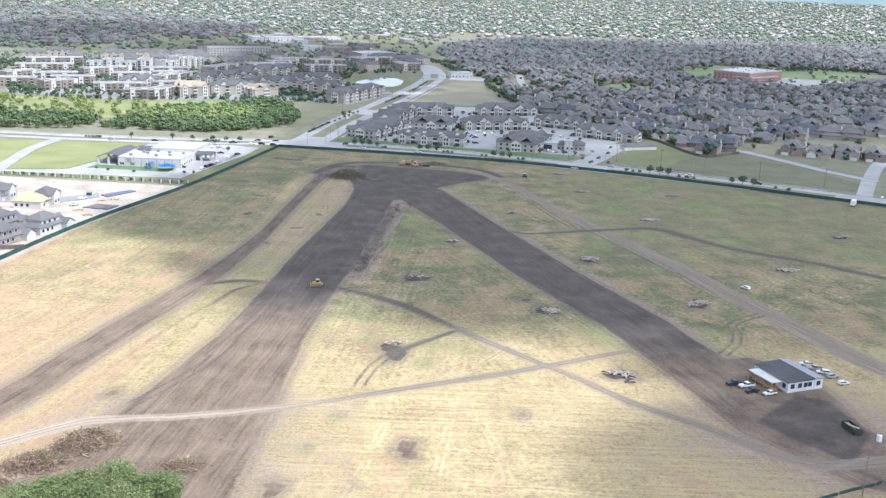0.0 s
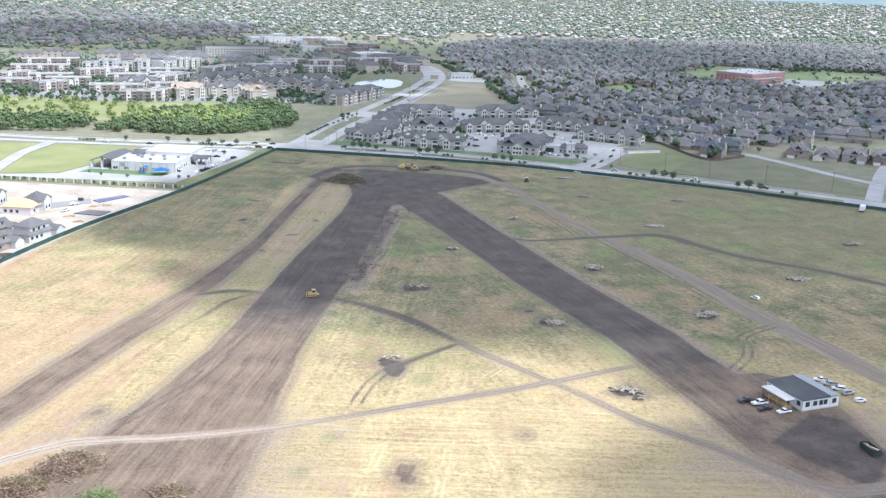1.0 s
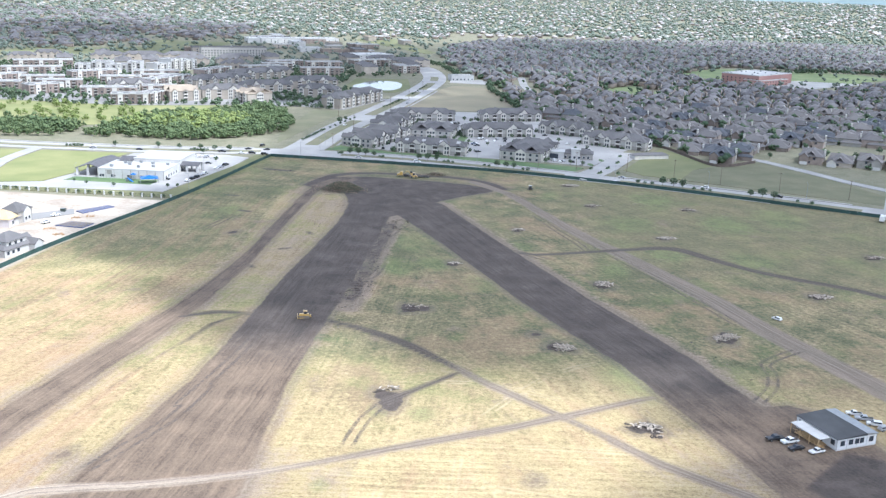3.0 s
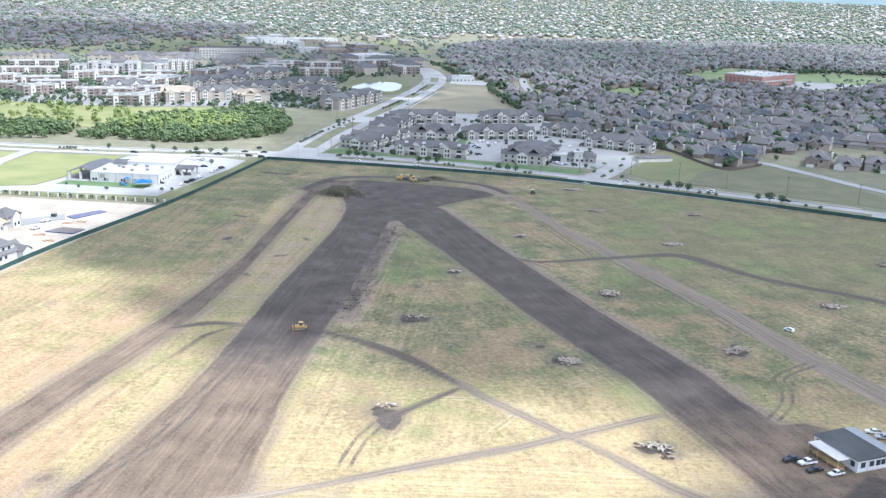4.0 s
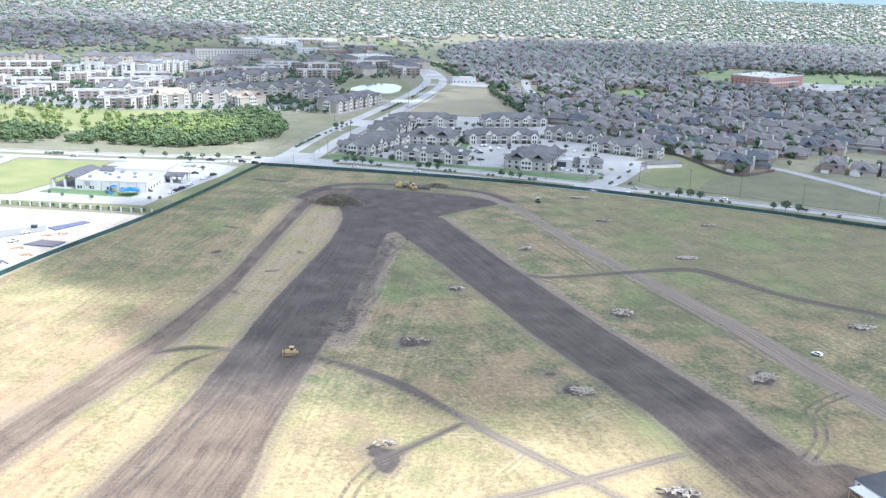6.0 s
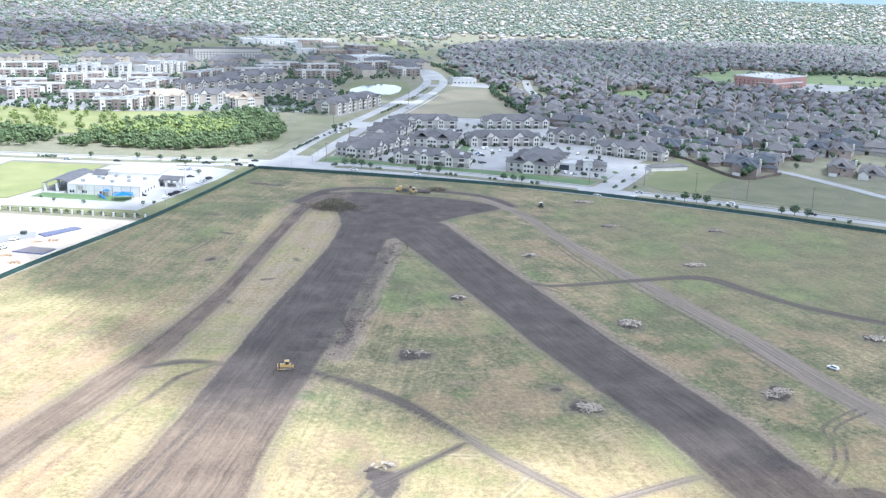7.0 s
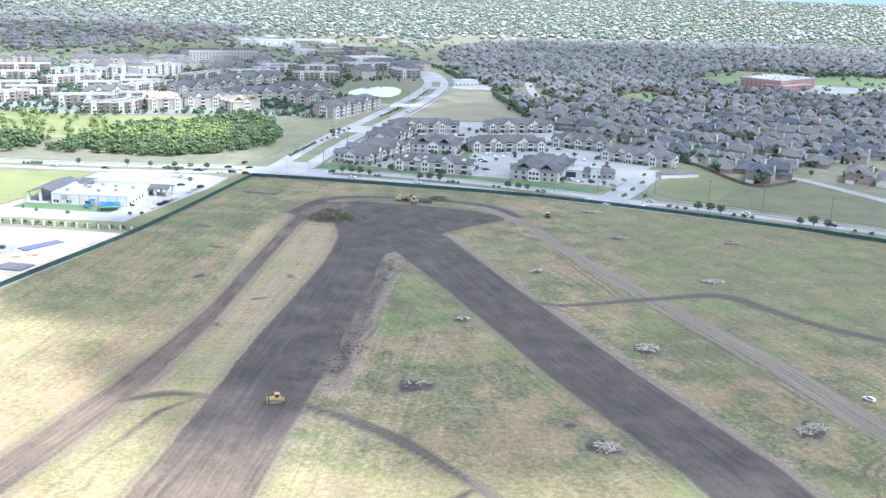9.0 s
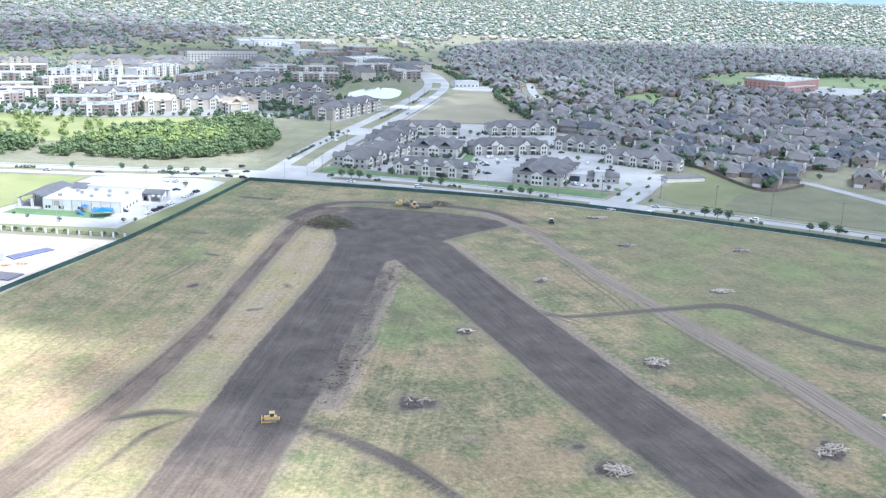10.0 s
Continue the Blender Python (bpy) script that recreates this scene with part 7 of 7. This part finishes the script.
# ---- child care centre ----
def build_centre():
    a = thing("child_care_centre", "white single-storey child care centre with flat white roof", "child care centre", m=pose(-205, 609.5, 0.05, 0, 0, -4))
    part("wall", Shape().box(0, 40, 0, 28, -0.2, 5.2), WHITE, a)
    part("roof", Shape().box(0.4, 39.6, 0.4, 27.6, 4.9, 5.25), ROOF_WHITE, a)
    p = Shape()
    for q in ((0, 40, -0.1, 0.4), (0, 40, 27.6, 28.1)):
        p.box(*q, 5.2, 5.9)
    for q in ((-0.1, 0.4), (39.6, 40.1)):
        p.box(*q, 0.4, 27.6, 5.2, 5.9)
    part("parapet", p, ROOF_WHITE, a)
    part("hall", Shape().box(11, 40, 28, 56, -0.2, 7.0), WHITE, a, "taller white hall")
    part("hall_roof", Shape().box(10.7, 40.3, 27.8, 56.3, 7.0, 7.5), ROOF_WHITE, a)
    for k in range(9):
        part("pilaster", Shape().box(k * 4.95 - 0.15, k * 4.95 + 0.15, -0.16, 0.02, -0.1, 5.2), STONE, a)
    for cx in (1.8, 3.0, 8.6, 9.8, 18.4, 19.6, 26.6, 27.8, 34.5):
        window(a, cx, 0, 0.9)
    part("stone_panel", Shape().box(5.5, 8.5, -0.1, 0.03, 2.4, 4.9), STONE, a)
    for k in range(5):
        window(a, 40, 3 + k * 4.4, 1.0, 90)
    for k in range(8):
        ux, uy = (4, 12, 20, 28, 34, 24, 16, 8)[k], (8, 16, 9, 12, 20, 22, 24, 20)[k]
        part("roof_unit", Shape().box(ux, ux + 1.8, uy, uy + 1.5, 5.2, 6.7), STEEL, a)
    pv = part("pavilion_roof", Shape().gable(-15, 2, 4, 36, 4.6, 2.6, 0.4, 0.25, "y"), ROOF_SLATE, a, "dark metal pavilion roof")
    for x, y in ((-14.5, 4.6), (-8, 4.6), (-1.2, 4.6), (-14.5, 20), (-14.5, 35), (-8, 35)):
        part("column", Shape().box(x - 0.6, x + 0.6, y - 0.6, y + 0.6, -0.1, 4.6), WHITE, pv)
    part("roof_gable", Shape().gable(3, 11, 26, 36, 6.0, 2.0, 0.3, 0.2, "x"), ROOF_SLATE, a)
    part("gable_base", Shape().box(3.2, 10.8, 26.2, 35.8, 5.1, 6.0), WHITE, a)
    cp = part("entrance_canopy", Shape().gable(40, 51, 28, 38, 4.2, 1.6, 0.5, 0.25, "x"), ROOF_SLATE, a, "dark gabled entrance canopy")
    for x, y in ((44, 28.5), (50.4, 28.5), (44, 37.5), (50.4, 37.5)):
        part("column", Shape().box(x - 0.55, x + 0.55, y - 0.55, y + 0.55, -0.1, 4.2), WHITE, cp)
    part("door", Shape().box(39.96, 40.1, 30, 35, 0, 3.2), GLASS, a)


build_centre()
tagged(slab("lawn", [(-222, 600), (-219, 611), (-168, 607), (-170, 594)], 0.12, LAWN_LUSH), "green artificial lawn of the playground", "lawn", kind="structure")
tagged(slab("lawn", [(-300, 574), (-148, 563), (-160, 578), (-300, 588)], 0.05, LAWN), "narrow lawn behind the white posts", "lawn", kind="structure")
SAIL = paint("bright_blue_canvas", (0.012, 0.13, 0.40))
sail = thing("shade_sail", "bright blue canvas shade sail over play equipment", "shade sail", m=pose(-172, 600, 0.1, 0, 0, 20))
part("canvas", Shape().add([(-5, -4, 3.0), (5, -4, 3.0), (5, 4, 3.0), (-5, 4, 3.0), (0, 0, 4.4), (-5, -4, 2.9), (5, -4, 2.9), (5, 4, 2.9), (-5, 4, 2.9), (0, 0, 4.3)],
                           [(0, 1, 4), (1, 2, 4), (2, 3, 4), (3, 0, 4), (6, 5, 9), (7, 6, 9), (8, 7, 9), (5, 8, 9), (0, 5, 6, 1), (1, 6, 7, 2), (2, 7, 8, 3), (3, 8, 5, 0)]), SAIL, sail)
for x, y in ((-5, -4), (5, -4), (5, 4), (-5, 4)):
    part("post", Shape().tube((x, y, -0.1), (x, y, 3.0), 0.09), STEEL, sail)
small = thing("shade_sail", "small bright blue canvas shade over a play tower", "shade sail", m=pose(-183, 606, 0.1))
part("canvas", Shape().hip(-1.6, 1.6, -1.4, 1.4, 3.4, 0.7, 0.1, 0.08), SAIL, small)
for x, y in ((-1.5, -1.3), (1.5, -1.3), (1.5, 1.3), (-1.5, 1.3)):
    part("post", Shape().tube((x, y, -0.1), (x, y, 3.4), 0.07), STEEL, small)
slide = thing("playground_slide", "bright blue plastic playground slide", "slide", m=pose(-185, 602, 0.12, 0, 0, 60))
part("chute", Shape().add([(-0.6, 0, 2.0), (0.6, 0, 2.0), (0.6, -4.0, 0.2), (-0.6, -4.0, 0.2), (-0.6, 0, 1.7), (0.6, 0, 1.7), (0.6, -4.0, -0.05), (-0.6, -4.0, -0.05)], [(0, 3, 2, 1), (4, 5, 6, 7), (0, 4, 7, 3), (1, 2, 6, 5), (0, 1, 5, 4), (2, 3, 7, 6)]), SAIL, slide)
part("tower", Shape().box(-0.7, 0.7, 0, 1.4, 0, 2.0, 0.05), STEEL, slide)
wall_posts = thing("garden_fence", "black rail fence with white masonry posts", "fence")
post = Shape().box(-0.35, 0.35, -0.35, 0.35, -0.1, 2.0).box(-0.45, 0.45, -0.45, 0.45, 2.0, 2.15).mesh("post", WHITE)
railing = Shape().box(0.4, 4.9, -0.03, 0.03, 1.6, 1.68).box(0.4, 4.9, -0.03, 0.03, 0.2, 0.28)
for k in range(16):
    railing.box(0.55 + k * 0.27, 0.58 + k * 0.27, -0.015, 0.015, 0.05, 1.75)
railing = railing.mesh("railing", SHADE)
for k in range(30):
    m = pose(-304 + k * 5.35, 577.5 - k * 0.57, 0, 0, 0, -6.1)
    placed(part("post", post, None, wall_posts), m)
    if k < 29:
        tagged(placed(part("railing", railing, None, wall_posts), m), kind="stuff")
for k in range(24):
    c = copy_thing(shrubs[k % 2], Matrix())
    c.matrix_basis = pose(-292 + k * 6.0, 578.5 - k * 0.6, 0.02) @ Matrix.Scale(0.9, 4)
    tagged(c, "low green shrub inside the rail fence", group="fence shrubs")


# ---- building plots west of the fence ----
def plot_house(label, x, y, turn, wide, deep, high, wall, roof, wing=True, upper=False):
    h = thing("house", label, "house", "new houses", m=pose(x, y, 0, 0, 0, turn))
    X, Y = wide / 2, deep / 2
    part("wall", Shape().box(-X, X, -Y, Y, -0.2, high), wall, h)
    part("roof", Shape().hip(-X, X, -Y, Y, high, 3.4), roof, h)
    if wing:
        part("porch", Shape().box(X - 5.5, X, -Y - 3, -Y, -0.2, 3.0).tri_wall(X - 5.5, X, -Y - 3, 3.0, 2.0, 3.0), WHITE, h)
        part("porch_roof", Shape().gable(X - 5.5, X, -Y - 3, -Y + 3, 3.0, 2.2), roof, h)
        part("front_gable", Shape().box(X, X + 1.2, -3, 3, -0.2, high), WHITE, h)
        part("gable_roof", Shape().gable(X - 4, X + 1.2, -3, 3, high, 2.6, 0.3, 0.2, "x"), roof, h)
        part("gable_wall", Shape().tri_wall(-3, 3, 0, 0, 2.3, 1.2).turned(pose(X + 1.2, 0, high, 0, 0, 90)), WHITE, h)
    if upper:
        part("upper_storey", Shape().box(-X + 3, X - 5, -Y + 1.5, Y - 2, high, high + 2.9), wall, h)
        part("upper_roof", Shape().hip(-X + 3, X - 5, -Y + 1.5, Y - 2, high + 2.9, 2.9), roof, h)
        for k in range(3):
            window(h, -X + 5 + k * 3.4, -Y + 1.5, high + 0.8)
    for k in range(3):
        window(h, -X + 2 + k * 3, -Y, 1.0)
        if high > 4:
            window(h, -X + 2 + k * 3, -Y, 3.9)
    for k in range(2):
        window(h, X + (1.2 if wing else 0), -1.4 + k * 2.8, 1.0, 90)
    return h


OSB = surface("raw_sheathing_boards", (0.62, 0.46, 0.25), (0.54, 0.40, 0.22), 0.3, 0.8)
WRAP = surface("pale_house_wrap", (0.62, 0.56, 0.55), (0.55, 0.50, 0.49), 0.2, 0.7)
plot_house("new two-storey white house with grey roof", -208, 503, -8, 10, 12, 5.6, STONE, ROOF_APT)
plot_house("unfinished house with raw board roof and pale wrap", -212, 494, -5, 15, 10, 4.0, WRAP, OSB, False)
plot_house("new grey brick house with hipped shingle roof", -197, 427, 72, 19, 13, 3.3, BRICK, ROOF_APT, upper=True)
plot_house("new white brick house with hipped shingle roof", -188, 449.5, 72, 20, 13, 3.3, WHITE, ROOF_APT, upper=True)
plot_house("new grey house with hipped shingle roof", -209, 452, 72, 18, 13, 3.3, STONE, ROOF_APT, upper=True)
plot_house("new two-storey house on the building plots", -236, 512, -5, 12, 12, 5.4, STONE, ROOF_APT)
plot_house("new two-storey house on the building plots", -222, 462, 10, 12, 12, 5.4, WRAP, ROOF_APT)
ORANGE_SOIL = surface("orange_tan_soil", (0.42, 0.28, 0.16), (0.32, 0.21, 0.125), 0.4, 0.95, fine=2.5, bump=0.6)
MEMBRANE = surface("blue_black_plastic_sheet", (0.06, 0.08, 0.19), (0.15, 0.17, 0.26), 0.5, 0.45)
FORM = surface("form_boards", (0.35, 0.30, 0.24), (0.25, 0.21, 0.17), 0.5, 0.9)
for label, pts in (("house foundation under blue plastic sheeting", [(-186, 495), (-181, 503.5), (-169.5, 501), (-172, 492.5)]), ("long house foundation under dark plastic strips", [(-187, 525), (-175.5, 540), (-171.5, 537), (-182, 521)])):
    f = tagged(slab("foundation", pts, 0.35, MEMBRANE, 0.5), label, "foundation")
    (ax, ay), (bx, by), (cx, cy), (dx, dy) = pts
    for k in range(9):
        s = (k + 0.5) / 9
        x0, y0, x1, y1 = ax + (bx - ax) * s, ay + (by - ay) * s, dx + (cx - dx) * s, dy + (cy - dy) * s
        part("form_board", Shape().tube((x0, y0, 0.42), (x1, y1, 0.42), 0.12, sides=4), FORM, f)
bin_ = thing("waste_container", "green plastic waste container", "container", m=pose(-193, 524, 0))
part("body", Shape().box(-1.1, 1.1, -0.9, 0.9, 0, 1.5, -0.1), PAINTS["green"], bin_)
part("lid", Shape().box(-1.25, 1.25, -1.05, 1.05, 1.5, 1.62), PAINTS["green"], bin_)
for k, (x, y, rx) in enumerate(((-186, 490, 4), (-176, 516, 3), (-182, 512, 3), (-178, 480, 4), (-200, 478, 3))):
    heap("soil_heap", "low heap of orange-tan soil on the building plot", "soil heap", x, y, rx, rx * 0.6, 20, 130 + k, 6, RUBBLE, 0.8, 0.6, ORANGE_SOIL)


# ---- garden fences of the suburb ----
def board_fence(label, points):
    line = smooth_line(points, 2.4)
    f = thing("board_fence", label, "fence")
    panel = Shape().box(0, 2.4, -0.03, 0.03, 0, 1.9).mesh("panel", CEDAR)
    run = sum(math.dist(a, b) for a, b in zip(points, points[1:]))
    for s in np.arange(0, run, 2.42):
        x, y, a = along(line, s)
        placed(part("panel", panel, None, f), Matrix.Translation((x, y, 0)) @ Matrix.Rotation(a, 4, "Z"))


board_fence("brown wooden board fence behind the houses", [(150, 800), (166, 784), (186, 716), (221, 736)])
board_fence("brown wooden garden fence of the new houses", [(-197, 412), (-190, 413.5), (-185, 415)])
garage = thing("garage_row", "long low white garage building with grey roof", "garage", m=pose(133, 733, 0, 0, 0, 18))
part("wall", Shape().box(0, 27, 0, 7, -0.2, 2.8), WHITE, garage)
part("roof", Shape().hip(0, 27, 0, 7, 2.8, 1.5), ROOF_APT, garage)
for k in range(8):
    part("garage_door", Shape().box(0.4 + k * 3.3, 3.1 + k * 3.3, -0.06, 0.05, 0, 2.3), STUCCO, garage)
club = thing("clubhouse", "white clubhouse with flat roofs and dark shingle wing", "clubhouse", m=pose(70, 727, 0.05, 0, 0, -8))
part("wall", Shape().box(0, 12, 0, 12, -0.2, 4.6), WHITE, club)
part("flat_roof", Shape().box(-0.5, 12.5, -0.5, 12.5, 4.6, 5.0), ROOF_WHITE, club)
part("wall", Shape().box(12, 32, 1, 14, -0.2, 4.2), STONE, club)
part("wing_roof", Shape().hip(12.2, 32, 1, 14, 4.2, 3.0), ROOF_APT, club)
part("tower", Shape().box(17, 23, -0.6, 5, -0.2, 7.0), WHITE, club)
part("tower_roof", Shape().box(16.4, 23.6, -1.2, 5.6, 7.0, 7.4), ROOF_WHITE, club)
part("glazing", Shape().box(1, 8, -0.06, 0.05, 0.2, 3.6), GLASS, club)
for k in range(6):
    window(club, 13 + k * 3.2, 0.95 if not 3 < k * 3.2 + 13 - 13 < 10 else -0.6, 0.9)


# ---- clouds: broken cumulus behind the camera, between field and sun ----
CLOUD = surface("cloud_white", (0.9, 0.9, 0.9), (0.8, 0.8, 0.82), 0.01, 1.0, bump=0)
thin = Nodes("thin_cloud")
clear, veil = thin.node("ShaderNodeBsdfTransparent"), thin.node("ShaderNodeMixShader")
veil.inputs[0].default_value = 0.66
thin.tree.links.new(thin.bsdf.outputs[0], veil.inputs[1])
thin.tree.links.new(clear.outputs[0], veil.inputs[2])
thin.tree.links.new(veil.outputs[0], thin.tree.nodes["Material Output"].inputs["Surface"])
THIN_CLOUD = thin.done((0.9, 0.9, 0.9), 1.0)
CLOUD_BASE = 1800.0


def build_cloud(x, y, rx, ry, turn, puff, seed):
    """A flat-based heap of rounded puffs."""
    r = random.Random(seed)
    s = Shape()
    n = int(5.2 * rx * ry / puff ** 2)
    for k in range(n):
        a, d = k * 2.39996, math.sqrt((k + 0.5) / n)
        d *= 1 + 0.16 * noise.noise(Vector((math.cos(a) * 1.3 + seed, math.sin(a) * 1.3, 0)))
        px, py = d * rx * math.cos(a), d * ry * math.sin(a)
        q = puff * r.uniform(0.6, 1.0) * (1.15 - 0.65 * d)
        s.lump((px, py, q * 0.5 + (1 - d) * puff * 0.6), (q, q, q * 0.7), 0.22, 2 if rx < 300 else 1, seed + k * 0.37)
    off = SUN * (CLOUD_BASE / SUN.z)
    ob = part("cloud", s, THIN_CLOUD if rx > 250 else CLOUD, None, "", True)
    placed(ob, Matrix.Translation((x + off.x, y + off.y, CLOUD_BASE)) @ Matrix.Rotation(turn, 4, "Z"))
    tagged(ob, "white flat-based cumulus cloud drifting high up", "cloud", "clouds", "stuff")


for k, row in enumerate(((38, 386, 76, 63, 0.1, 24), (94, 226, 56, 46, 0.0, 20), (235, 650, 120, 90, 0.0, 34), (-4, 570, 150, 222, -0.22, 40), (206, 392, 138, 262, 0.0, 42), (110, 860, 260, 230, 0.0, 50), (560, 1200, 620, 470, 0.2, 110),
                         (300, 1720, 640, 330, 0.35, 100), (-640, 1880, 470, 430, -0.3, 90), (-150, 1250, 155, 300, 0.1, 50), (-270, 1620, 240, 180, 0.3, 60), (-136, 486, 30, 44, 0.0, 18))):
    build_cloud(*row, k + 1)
